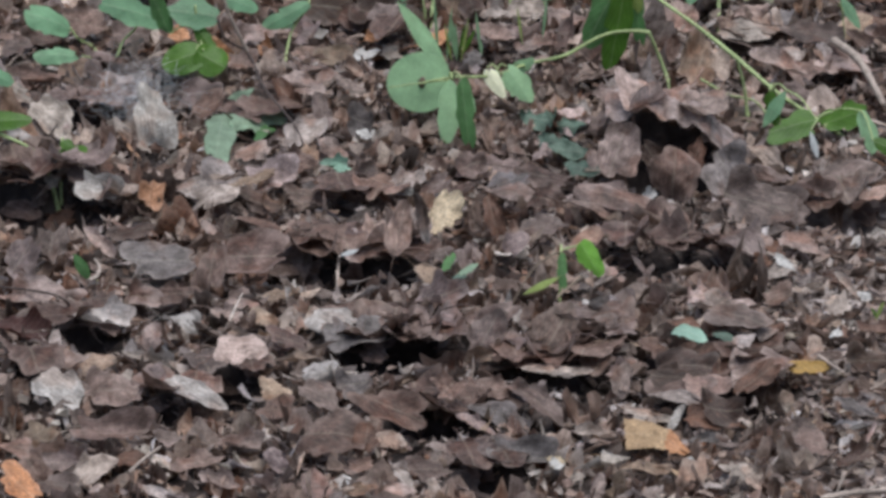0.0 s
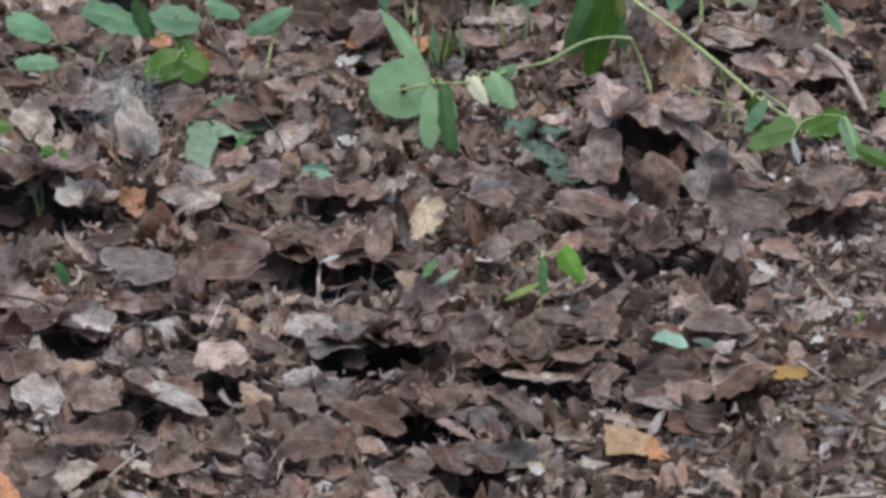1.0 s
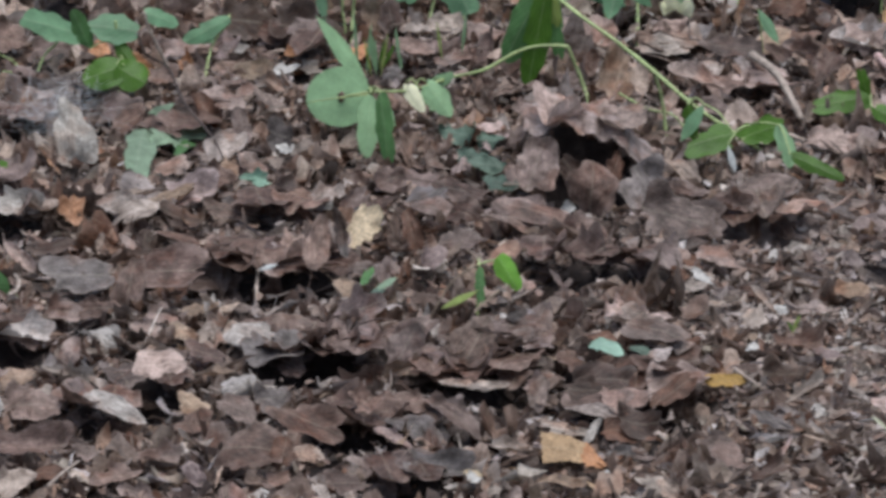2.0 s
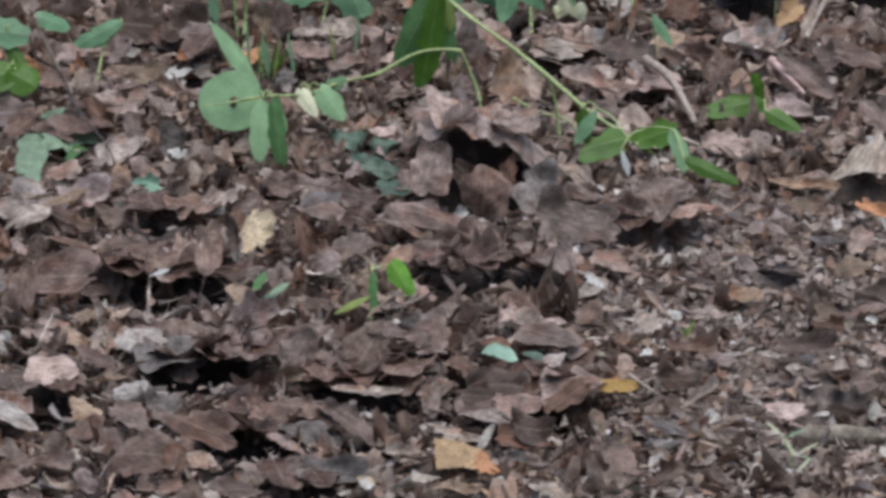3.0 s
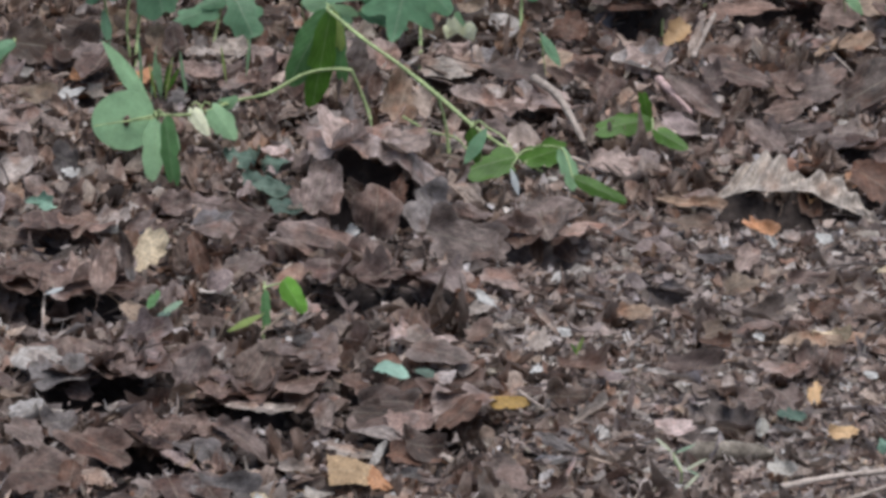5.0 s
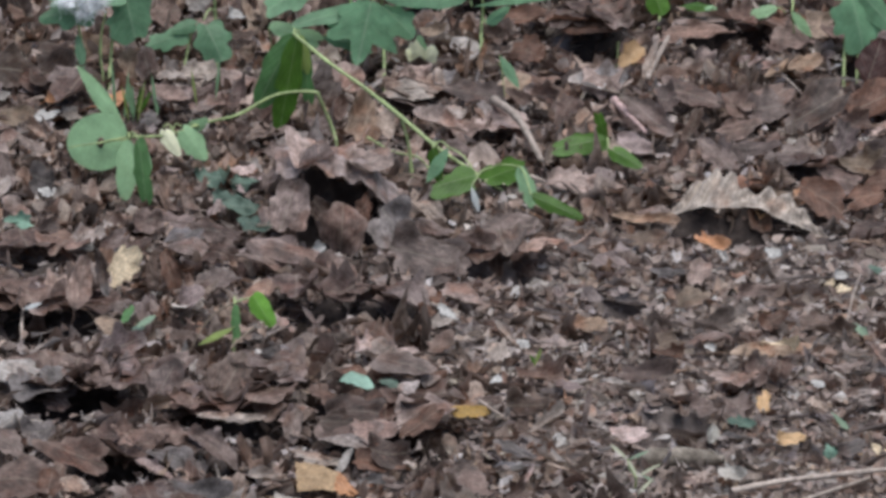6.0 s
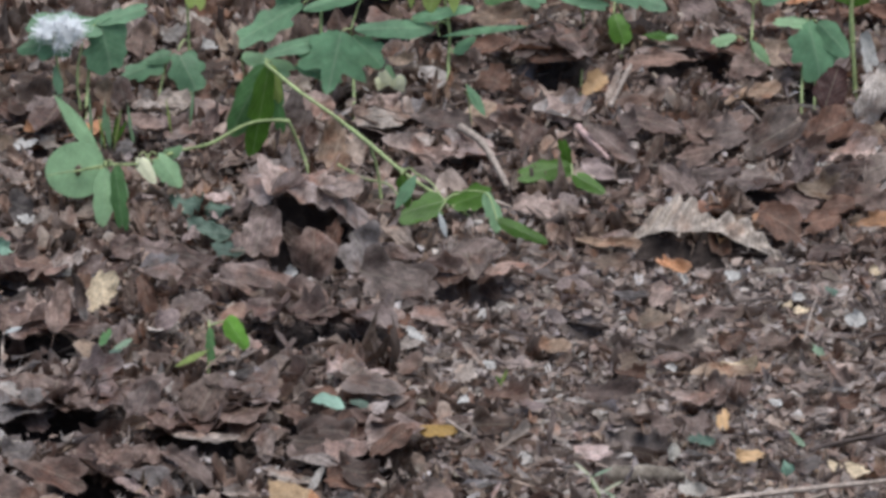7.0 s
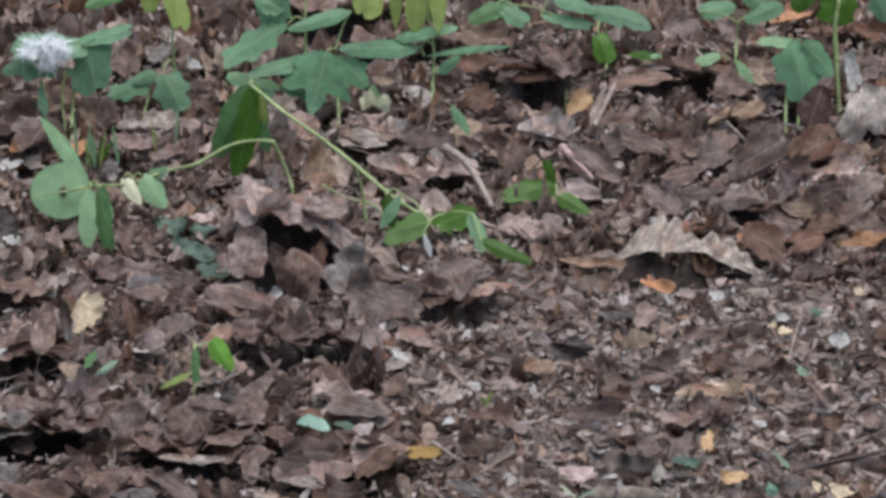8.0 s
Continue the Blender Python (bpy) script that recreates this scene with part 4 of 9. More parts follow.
green_leaf(p, (0.0430, 5.2865, 0.1214), (0.0038, 5.2718, 0.1090), 0.0147, "deep", "oval", 40)
stem(p, [(0.0704, 5.2632, 0.0537), (0.0753, 5.2779, 0.0582), (0.0802, 5.2865, 0.0547)], 0.0006, 0.0008, STEM_GREEN, "petiole")
stem(p, [(0.0773, 5.2865, 0.1414), (0.0772, 5.2895, 0.1352), (0.0772, 5.2865, 0.1210)], 0.0006, 0.0008, STEM_GREEN, "petiole")
stem(p, [(0.0602, 5.2865, 0.1365), (0.0687, 5.2905, 0.1410), (0.0773, 5.2884, 0.1375)], 0.0006, 0.0008, STEM_GREEN, "petiole")
stem(p, [(0.0430, 5.2865, 0.1214), (0.0516, 5.2895, 0.1330), (0.0602, 5.2865, 0.1365)], 0.0006, 0.0008, STEM_GREEN, "petiole")
p = plant("woodland_herb", (0.2231, 5.2659, 0.0047), "palmate green woodland herb with long wilting leaflets", "plant", "green woodland herbs")
stem(p, [(0.2214, 5.2238, 0.0006), (0.2221, 5.2659, 0.0336), (0.2192, 5.2659, 0.0624)], 0.0016, 0.0012, STEM_GREEN, "stem")
stem(p, [(0.1937, 5.2659, 0.0545), (0.1942, 5.2659, 0.0802), (0.1937, 5.2659, 0.1262)], 0.0015, 0.0012, STEM_GREEN, "stem")
green_leaf(p, (0.2110, 5.2470, 0.0757), (0.1985, 5.2356, 0.0207), 0.0620, "teal", "palmate", 30)
green_leaf(p, (0.2211, 5.2659, 0.0645), (0.2475, 5.2629, 0.0374), 0.0294, "teal", "lobed", 35)
green_leaf(p, (0.2182, 5.2659, 0.0624), (0.1737, 5.2515, 0.0532), 0.0215, "teal", "oval", 40)
green_leaf(p, (0.2182, 5.2659, 0.0655), (0.1442, 5.2446, 0.0538), 0.0166, "teal", "oval", 50)
green_leaf(p, (0.1791, 5.2659, 0.0947), (0.1190, 5.2503, 0.0625), 0.0293, "teal", "lobed", 45)
green_leaf(p, (0.2338, 5.2659, 0.1053), (0.1778, 5.2560, 0.0907), 0.0147, "teal", "oval", 40)
green_leaf(p, (0.1742, 5.2659, 0.1213), (0.1578, 5.2749, 0.0880), 0.0322, "teal", "lobed", 30)
green_leaf(p, (0.1252, 5.2659, 0.0460), (0.1710, 5.2615, 0.0325), 0.0206, "sage", "oval", 45)
green_leaf(p, (0.1717, 5.2659, 0.0383), (0.2127, 5.2507, 0.0274), 0.0127, "teal", "oval", 45)
green_leaf(p, (0.1766, 5.2659, 0.1060), (0.1499, 5.2678, 0.1159), 0.0195, "teal", "oval", 40)
stem(p, [(0.1937, 5.2659, 0.0545), (0.1957, 5.2629, 0.0251), (0.1977, 5.2619, -0.0083)], 0.0012, 0.0014, STEM_GREEN, "stem")
stem(p, [(0.2110, 5.2470, 0.0757), (0.2198, 5.2594, 0.0731), (0.2192, 5.2659, 0.0624)], 0.0006, 0.0008, STEM_GREEN, "petiole")
stem(p, [(0.1791, 5.2659, 0.0947), (0.1866, 5.2689, 0.0998), (0.1940, 5.2659, 0.0969)], 0.0006, 0.0008, STEM_GREEN, "petiole")
stem(p, [(0.2338, 5.2659, 0.1053), (0.2268, 5.2651, 0.0933), (0.2198, 5.2583, 0.0733)], 0.0006, 0.0008, STEM_GREEN, "petiole")
stem(p, [(0.1742, 5.2659, 0.1213), (0.1840, 5.2689, 0.1257), (0.1938, 5.2659, 0.1220)], 0.0006, 0.0008, STEM_GREEN, "petiole")
stem(p, [(0.1252, 5.2659, 0.0460), (0.1282, 5.2719, 0.0227), (0.1312, 5.2719, -0.0086)], 0.0006, 0.0008, STEM_GREEN, "petiole")
stem(p, [(0.1717, 5.2659, 0.0383), (0.1831, 5.2682, 0.0437), (0.1946, 5.2645, 0.0411)], 0.0006, 0.0008, STEM_GREEN, "petiole")
stem(p, [(0.1766, 5.2659, 0.1060), (0.1796, 5.2696, 0.1055), (0.1825, 5.2673, 0.0970)], 0.0006, 0.0008, STEM_GREEN, "petiole")
p = plant("woodland_herb", (0.3049, 5.2786, 0.0043), "green woodland herb with narrow horizontal leaves", "plant", "green woodland herbs")
stem(p, [(0.3026, 5.2363, -0.0002), (0.3052, 5.2786, 0.0336), (0.3061, 5.2786, 0.0620), (0.3020, 5.2786, 0.0903), (0.2969, 5.2786, 0.1263)], 0.0015, 0.0011, STEM_GREEN, "stem")
stem(p, [(0.3241, 5.2093, -0.0044), (0.3210, 5.2590, 0.0141), (0.3172, 5.2786, -0.0014)], 0.0010, 0.0008, STEM_GREEN, "stem")
green_leaf(p, (0.2933, 5.2786, 0.0668), (0.2219, 5.2611, 0.0711), 0.0196, "teal", "oval", 45)
green_leaf(p, (0.2726, 5.2786, 0.0753), (0.3271, 5.2708, 0.0874), 0.0127, "teal", "oval", 45)
green_leaf(p, (0.2972, 5.2786, 0.0595), (0.3734, 5.2430, 0.0793), 0.0074, "teal", "lance", 45, 0.1, 0.1)
green_leaf(p, (0.3096, 5.2786, 0.0439), (0.3290, 5.2758, 0.0601), 0.0108, "teal", "oval", 40)
green_leaf(p, (0.3158, 5.1867, 0.0457), (0.3318, 5.1746, 0.0205), 0.0092, "teal", "lance", 30, 0.1, 0.1)
green_leaf(p, (0.2479, 5.2786, 0.1421), (0.2482, 5.2601, 0.0988), 0.0293, "lime", "oval", 45)
green_leaf(p, (0.2724, 5.2786, 0.1316), (0.2729, 5.2843, 0.0827), 0.0108, "lime", "lance", 45, 0.1, 0.1)
green_leaf(p, (0.2930, 5.2786, 0.1263), (0.2892, 5.2774, 0.0816), 0.0245, "lime", "oval", 45)
green_leaf(p, (0.3091, 5.2786, 0.1313), (0.3092, 5.2667, 0.0827), 0.0147, "lime", "lance", 45, 0.1, 0.1)
stem(p, [(0.2933, 5.2786, 0.0668), (0.2991, 5.2816, 0.0723), (0.3049, 5.2786, 0.0697)], 0.0006, 0.0008, STEM_GREEN, "petiole")
stem(p, [(0.2726, 5.2786, 0.0753), (0.2829, 5.2816, 0.0750), (0.2933, 5.2786, 0.0668)], 0.0006, 0.0008, STEM_GREEN, "petiole")
stem(p, [(0.2972, 5.2786, 0.0595), (0.2952, 5.2816, 0.0672), (0.2933, 5.2786, 0.0668)], 0.0006, 0.0008, STEM_GREEN, "petiole")
stem(p, [(0.3096, 5.2786, 0.0439), (0.3076, 5.2816, 0.0479), (0.3055, 5.2786, 0.0440)], 0.0006, 0.0008, STEM_GREEN, "petiole")
stem(p, [(0.3158, 5.1867, 0.0457), (0.3188, 5.1927, 0.0237), (0.3218, 5.1927, -0.0062)], 0.0006, 0.0008, STEM_GREEN, "petiole")
stem(p, [(0.2479, 5.2786, 0.1421), (0.2724, 5.2816, 0.1382), (0.2969, 5.2786, 0.1263)], 0.0006, 0.0008, STEM_GREEN, "petiole")
stem(p, [(0.2724, 5.2786, 0.1316), (0.2735, 5.2829, 0.1384), (0.2746, 5.2813, 0.1371)], 0.0006, 0.0008, STEM_GREEN, "petiole")
stem(p, [(0.3091, 5.2786, 0.1313), (0.3030, 5.2816, 0.1328), (0.2969, 5.2786, 0.1263)], 0.0006, 0.0008, STEM_GREEN, "petiole")
p = plant("pale_rosette", (0.2553, 5.3038, 0.0066), "pale whitish green young leaves on the litter", "plant")
green_leaf(p, (0.2540, 5.2536, 0.0166), (0.2457, 5.2445, 0.0413), 0.0127, "cream", "oval", 30)
green_leaf(p, (0.2560, 5.2535, 0.0166), (0.2654, 5.2473, 0.0330), 0.0147, "cream", "oval", 30)
green_leaf(p, (0.2522, 5.2567, 0.0166), (0.2401, 5.2512, 0.0300), 0.0118, "cream", "oval", 35)
green_leaf(p, (0.2563, 5.2613, 0.0166), (0.2519, 5.2531, 0.0426), 0.0108, "sage", "oval", 30)
stem(p, [(0.2540, 5.2536, 0.0166), (0.2570, 5.2596, 0.0124), (0.2600, 5.2596, 0.0002)], 0.0006, 0.0008, STEM_GREEN, "petiole")
stem(p, [(0.2563, 5.2613, 0.0166), (0.2564, 5.2629, 0.0189), (0.2565, 5.2585, 0.0132)], 0.0006, 0.0008, STEM_GREEN, "petiole")
p = plant("woodland_herb", (0.4359, 5.4177, 0.0031), "low green herb with small leaves at the edge of the litter", "plant", "green woodland herbs")
stem(p, [(0.4264, 5.3583, -0.0271), (0.4331, 5.4177, 0.0185), (0.4303, 5.4177, 0.0449)], 0.0012, 0.0009, STEM_GREEN, "stem")
stem(p, [(0.4632, 5.3813, -0.0055), (0.4683, 5.4177, 0.0287), (0.4615, 5.4177, 0.0446)], 0.0012, 0.0009, STEM_GREEN, "stem")
green_leaf(p, (0.3808, 5.4177, 0.0623), (0.3429, 5.4039, 0.0524), 0.0181, "deep", "oval", 40)
green_leaf(p, (0.3697, 5.4177, 0.0624), (0.3962, 5.4052, 0.0461), 0.0201, "teal", "oval", 40)
green_leaf(p, (0.4091, 5.4177, 0.0504), (0.4562, 5.4140, 0.0406), 0.0131, "teal", "oval", 45)
green_leaf(p, (0.4569, 5.3832, 0.0461), (0.4664, 5.3716, 0.0204), 0.0210, "fresh", "oval", 30)
green_leaf(p, (0.4503, 5.4177, 0.0574), (0.5069, 5.4058, 0.0447), 0.0211, "teal", "oval", 45)
green_leaf(p, (0.4200, 5.4177, 0.0661), (0.4601, 5.4144, 0.0562), 0.0151, "teal", "oval", 45)
stem(p, [(0.3808, 5.4177, 0.0623), (0.4055, 5.4207, 0.0576), (0.4303, 5.4177, 0.0449)], 0.0006, 0.0008, STEM_GREEN, "petiole")
stem(p, [(0.3697, 5.4177, 0.0624), (0.3752, 5.4207, 0.0664), (0.3808, 5.4177, 0.0623)], 0.0006, 0.0008, STEM_GREEN, "petiole")
stem(p, [(0.4091, 5.4177, 0.0504), (0.4107, 5.4218, 0.0563), (0.4123, 5.4199, 0.0542)], 0.0006, 0.0008, STEM_GREEN, "petiole")
stem(p, [(0.4569, 5.3832, 0.0461), (0.4592, 5.4034, 0.0494), (0.4615, 5.4177, 0.0446)], 0.0006, 0.0008, STEM_GREEN, "petiole")
stem(p, [(0.4503, 5.4177, 0.0574), (0.4555, 5.4181, 0.0558), (0.4607, 5.4125, 0.0463)], 0.0006, 0.0008, STEM_GREEN, "petiole")
stem(p, [(0.4200, 5.4177, 0.0661), (0.4155, 5.4226, 0.0650), (0.4110, 5.4215, 0.0559)], 0.0006, 0.0008, STEM_GREEN, "petiole")
p = plant("fallen_green_leaf", (0.4982, 5.4074, 0.0141), "shiny green leaf with a pale tip on dead leaves", "leaf")
green_leaf(p, (0.4800, 5.4041, 0.0203), (0.5095, 5.3503, 0.0330), 0.0131, "fresh", "oval", 60, 0.2, 0.1, 0.4)
green_leaf(p, (0.5011, 5.3571, 0.0320), (0.5119, 5.3551, 0.0325), 0.0065, "sage", "oval", 55, 0.2, 0.1, 0.4)
p = plant("woodland_herb", (0.6177, 5.2674, -0.0125), "green woodland herb with a large drooping lobed leaf", "plant", "green woodland herbs")
stem(p, [(0.6090, 5.2332, -0.0098), (0.6131, 5.2674, 0.0286), (0.6162, 5.2674, 0.0673)], 0.0014, 0.0010, STEM_GREEN, "stem")
stem(p, [(0.6210, 5.2405, -0.0090), (0.6239, 5.2674, 0.0336), (0.6186, 5.2674, 0.0672)], 0.0012, 0.0009, STEM_GREEN, "stem")
stem(p, [(0.6560, 5.2674, 0.0539), (0.6542, 5.2674, 0.0849), (0.6570, 5.2674, 0.1105)], 0.0022, 0.0018, STEM_GREEN, "stem")
green_leaf(p, (0.6168, 5.2656, 0.0745), (0.6290, 5.2565, 0.0195), 0.0433, "teal", "lobed", 35)
green_leaf(p, (0.6249, 5.2674, 0.0728), (0.6528, 5.2630, 0.0430), 0.0246, "teal", "oval", 30)
green_leaf(p, (0.6210, 5.2674, 0.0708), (0.5857, 5.2701, 0.0735), 0.0118, "sage", "oval", 45)
green_leaf(p, (0.6681, 5.2674, 0.1176), (0.6456, 5.2708, 0.0860), 0.0344, "fresh", "sheet", 30)
green_leaf(p, (0.6889, 5.2674, 0.1153), (0.6982, 5.2653, 0.0902), 0.0216, "teal", "oval", 35)
green_leaf(p, (0.6346, 5.2674, 0.1210), (0.6159, 5.2726, 0.1001), 0.0196, "fresh", "oval", 35)
stem(p, [(0.6560, 5.2674, 0.0539), (0.6580, 5.2644, 0.0254), (0.6600, 5.2634, -0.0072)], 0.0018, 0.0022, STEM_GREEN, "stem")
stem(p, [(0.6168, 5.2656, 0.0745), (0.6165, 5.2695, 0.0749), (0.6162, 5.2674, 0.0673)], 0.0006, 0.0008, STEM_GREEN, "petiole")
stem(p, [(0.6249, 5.2674, 0.0728), (0.6218, 5.2704, 0.0740), (0.6186, 5.2674, 0.0672)], 0.0006, 0.0008, STEM_GREEN, "petiole")
stem(p, [(0.6681, 5.2674, 0.1176), (0.6626, 5.2704, 0.1180), (0.6570, 5.2674, 0.1105)], 0.0006, 0.0008, STEM_GREEN, "petiole")
stem(p, [(0.6889, 5.2674, 0.1153), (0.6785, 5.2704, 0.1204), (0.6681, 5.2674, 0.1176)], 0.0006, 0.0008, STEM_GREEN, "petiole")
stem(p, [(0.6346, 5.2674, 0.1210), (0.6458, 5.2704, 0.1198), (0.6570, 5.2674, 0.1105)], 0.0006, 0.0008, STEM_GREEN, "petiole")
p = plant("woodland_herb", (0.5828, 5.4207, 0.0030), "green herb leaves above dead leaves", "plant", "green woodland herbs")
stem(p, [(0.5784, 5.3773, -0.0003), (0.5839, 5.4207, 0.0212), (0.5844, 5.4207, 0.0423)], 0.0011, 0.0009, STEM_GREEN, "stem")
green_leaf(p, (0.5504, 5.4207, 0.0522), (0.5846, 5.4306, 0.0540), 0.0191, "teal", "oval", 40)
green_leaf(p, (0.6240, 5.4207, 0.0587), (0.5906, 5.4177, 0.0453), 0.0192, "teal", "oval", 40)
green_leaf(p, (0.5864, 5.4207, 0.0686), (0.6187, 5.4360, 0.0477), 0.0151, "teal", "oval", 40)
green_leaf(p, (0.5660, 5.3818, 0.0243), (0.5431, 5.3770, 0.0188), 0.0120, "sage", "oval", 45)
green_leaf(p, (0.5725, 5.3211, 0.0402), (0.5902, 5.3187, 0.0173), 0.0099, "sage", "lance", 35, 0.1, 0.1)
stem(p, [(0.5504, 5.4207, 0.0522), (0.5674, 5.4237, 0.0512), (0.5844, 5.4207, 0.0423)], 0.0006, 0.0008, STEM_GREEN, "petiole")
stem(p, [(0.6240, 5.4207, 0.0587), (0.6042, 5.4237, 0.0545), (0.5844, 5.4207, 0.0423)], 0.0006, 0.0008, STEM_GREEN, "petiole")
stem(p, [(0.5864, 5.4207, 0.0686), (0.5917, 5.4247, 0.0633), (0.5970, 5.4226, 0.0501)], 0.0006, 0.0008, STEM_GREEN, "petiole")
stem(p, [(0.5660, 5.3818, 0.0243), (0.5729, 5.3885, 0.0189), (0.5799, 5.3891, 0.0055)], 0.0006, 0.0008, STEM_GREEN, "petiole")
stem(p, [(0.5725, 5.3211, 0.0402), (0.5755, 5.3271, 0.0215), (0.5785, 5.3271, -0.0052)], 0.0006, 0.0008, STEM_GREEN, "petiole")
p = plant("dry_twig", (0.2444, 4.1880, 0.0181), "thin pale dry twig lying on leaf crumbs", "twig")
stem(p, [(0.2444, 4.1880, 0.0181), (0.2676, 4.2027, 0.0170), (0.2981, 4.2117, 0.0166)], 0.0024, 0.0020, STEM_PALE, "twig")
p = plant("dry_twig", (0.5295, 4.3897, 0.0157), "dark dry twig lying on leaf crumbs", "twig")
stem(p, [(0.5295, 4.3897, 0.0157), (0.5502, 4.4040, 0.0157), (0.5816, 4.4175, 0.0164), (0.6183, 4.4380, 0.0162)], 0.0018, 0.0014, STEM_DARK, "twig")
p = plant("dry_twig", (0.0774, 4.5607, 0.0188), "thin curved dry stalk in the litter", "twig")
stem(p, [(0.0774, 4.5607, 0.0188), (0.0978, 4.5984, 0.0230), (0.1247, 4.7048, 0.0020)], 0.0010, 0.0008, STEM_DRY, "twig")
p = plant("dry_twig", (0.5583, 5.2426, 0.0089), "thin bare twig poking out of dead leaves", "twig")
stem(p, [(0.5583, 5.2426, 0.0089), (0.5687, 5.1721, 0.0143), (0.5740, 5.1035, 0.0196)], 0.0010, 0.0008, STEM_PALE, "twig")
p = plant("dry_twig", (-0.2089, 4.2300, 0.0213), "short pale dry stalk lying on dead leaves", "twig")
stem(p, [(-0.2089, 4.2300, 0.0213), (-0.1997, 4.2534, 0.0217), (-0.1894, 4.2790, 0.0205)], 0.0012, 0.0009, STEM_PALE, "twig")
p = plant("dry_twig", (-0.3168, 4.5931, 0.0182), "thin dark twig lying across dead leaves", "twig")
stem(p, [(-0.3168, 4.5931, 0.0182), (-0.2912, 4.5722, 0.0230), (-0.2691, 4.5360, 0.0309), (-0.2619, 4.6023, -0.0077)], 0.0011, 0.0009, STEM_DARK, "twig")
p = plant("dry_twig", (-0.1117, 4.9459, 0.0145), "thin dark curved twig on dead leaves", "twig")
stem(p, [(-0.1117, 4.9459, 0.0145), (-0.0966, 4.9419, 0.0150), (-0.0748, 4.9234, 0.0164)], 0.0011, 0.0008, STEM_DARK, "twig")
p = plant("dry_twig", (-0.2518, 4.5743, 0.0303), "pale curled tendril on dark soil", "twig")
stem(p, [(-0.2518, 4.5743, 0.0303), (-0.2468, 4.5877, 0.0288), (-0.2465, 4.6141, 0.0260), (-0.2507, 4.6335, 0.0241)], 0.0016, 0.0012, STEM_PALE, "twig")
p = plant("grass_tuft", (0.0027, 5.1557, 0.0002), "thin green grass blades growing between dead leaves", "plant")
green_leaf(p, (-0.0035, 5.1043, 0.0162), (-0.0071, 5.0893, 0.0779), 0.0027, "sage", "lance", 30, 0.1, 0.1)
green_leaf(p, (0.0027, 5.1043, 0.0162), (0.0071, 5.0882, 0.0690), 0.0027, "sage", "lance", 30, 0.1, 0.1)
green_leaf(p, (0.0107, 5.1071, 0.0162), (0.0097, 5.1009, 0.0509), 0.0031, "sage", "lance", 30, 0.1, 0.1)
green_leaf(p, (0.0138, 5.1043, 0.0162), (0.0203, 5.0911, 0.0588), 0.0022, "lime", "lance", 30, 0.1, 0.1)
green_leaf(p, (0.0071, 5.1043, 0.0162), (0.0009, 5.0918, 0.0539), 0.0022, "lime", "lance", 30, 0.1, 0.1)
p = plant("grass_tuft", (0.0659, 5.1984, 0.0024), "few thin green grass stems among dead leaves", "plant")
green_leaf(p, (0.0630, 5.1465, 0.0162), (0.0583, 5.1390, 0.0525), 0.0022, "lime", "lance", 30, 0.1, 0.1)
green_leaf(p, (0.0294, 5.1352, 0.0162), (0.0258, 5.1299, 0.0508), 0.0027, "sage", "lance", 30, 0.1, 0.1)
green_leaf(p, (0.0789, 5.1636, 0.0162), (0.0823, 5.1617, 0.0522), 0.0027, "sage", "lance", 30, 0.1, 0.1)
p = plant("grass_tuft", (0.0117, 5.1741, 0.0020), "thin green grass shoots beside a round-leaved plant", "plant")
green_leaf(p, (0.0091, 5.1224, 0.0165), (0.0071, 5.1103, 0.0509), 0.0043, "sage", "lance", 30, 0.1, 0.1)
green_leaf(p, (0.0125, 5.1223, 0.0165), (0.0175, 5.1135, 0.0467), 0.0029, "fresh", "lance", 30, 0.1, 0.1)
green_leaf(p, (0.0154, 5.1252, 0.0165), (0.0261, 5.1177, 0.0411), 0.0034, "fresh", "lance", 30, 0.1, 0.1)
green_leaf(p, (0.0306, 5.1216, 0.0165), (0.0288, 5.1164, 0.0335), 0.0029, "sage", "lance", 30, 0.1, 0.1)
p = plant("pale_sprout", (0.3657, 4.3181, -0.0000), "pale yellow-green sprawling shoots on crumbled leaves", "plant")
stem(p, [(0.3657, 4.3181, 0.0), (0.3652, 4.3060, 0.0160), (0.3623, 4.3240, 0.0165), (0.3615, 4.3296, 0.0200)], 0.0010, 0.0008, STEM_GREEN)
green_leaf(p, (0.3615, 4.3296, 0.0200), (0.3490, 4.3460, 0.0260), 0.0024, "straw", "lance", 45, 0.1, 0.1)
green_leaf(p, (0.3615, 4.3296, 0.0200), (0.3774, 4.3371, 0.0240), 0.0024, "wilt", "lance", 45, 0.1, 0.1)
green_leaf(p, (0.3615, 4.3296, 0.0200), (0.3662, 4.3030, 0.0170), 0.0024, "straw", "lance", 50, 0.1, 0.1)
green_leaf(p, (0.3662, 4.3053, 0.0165), (0.3850, 4.3220, 0.0200), 0.0024, "straw", "lance", 50, 0.1, 0.1)
green_leaf(p, (0.3777, 4.3000, 0.0180), (0.3637, 4.2704, 0.0160), 0.0024, "straw", "lance", 50, 0.1, 0.1)
green_leaf(p, (0.3700, 4.3090, 0.0165), (0.3777, 4.2950, 0.0165), 0.0024, "wilt", "lance", 50, 0.1, 0.1)
p = plant("pale_sprout", (0.3095, 4.5769, -0.0008), "tiny green shoots on the soil", "plant")
green_leaf(p, (0.3058, 4.5319, 0.0162), (0.3117, 4.5304, 0.0315), 0.0030, "lime", "lance", 40, 0.1, 0.1)
green_leaf(p, (0.3076, 4.5319, 0.0162), (0.3022, 4.5313, 0.0258), 0.0026, "fresh", "lance", 40, 0.1, 0.1)
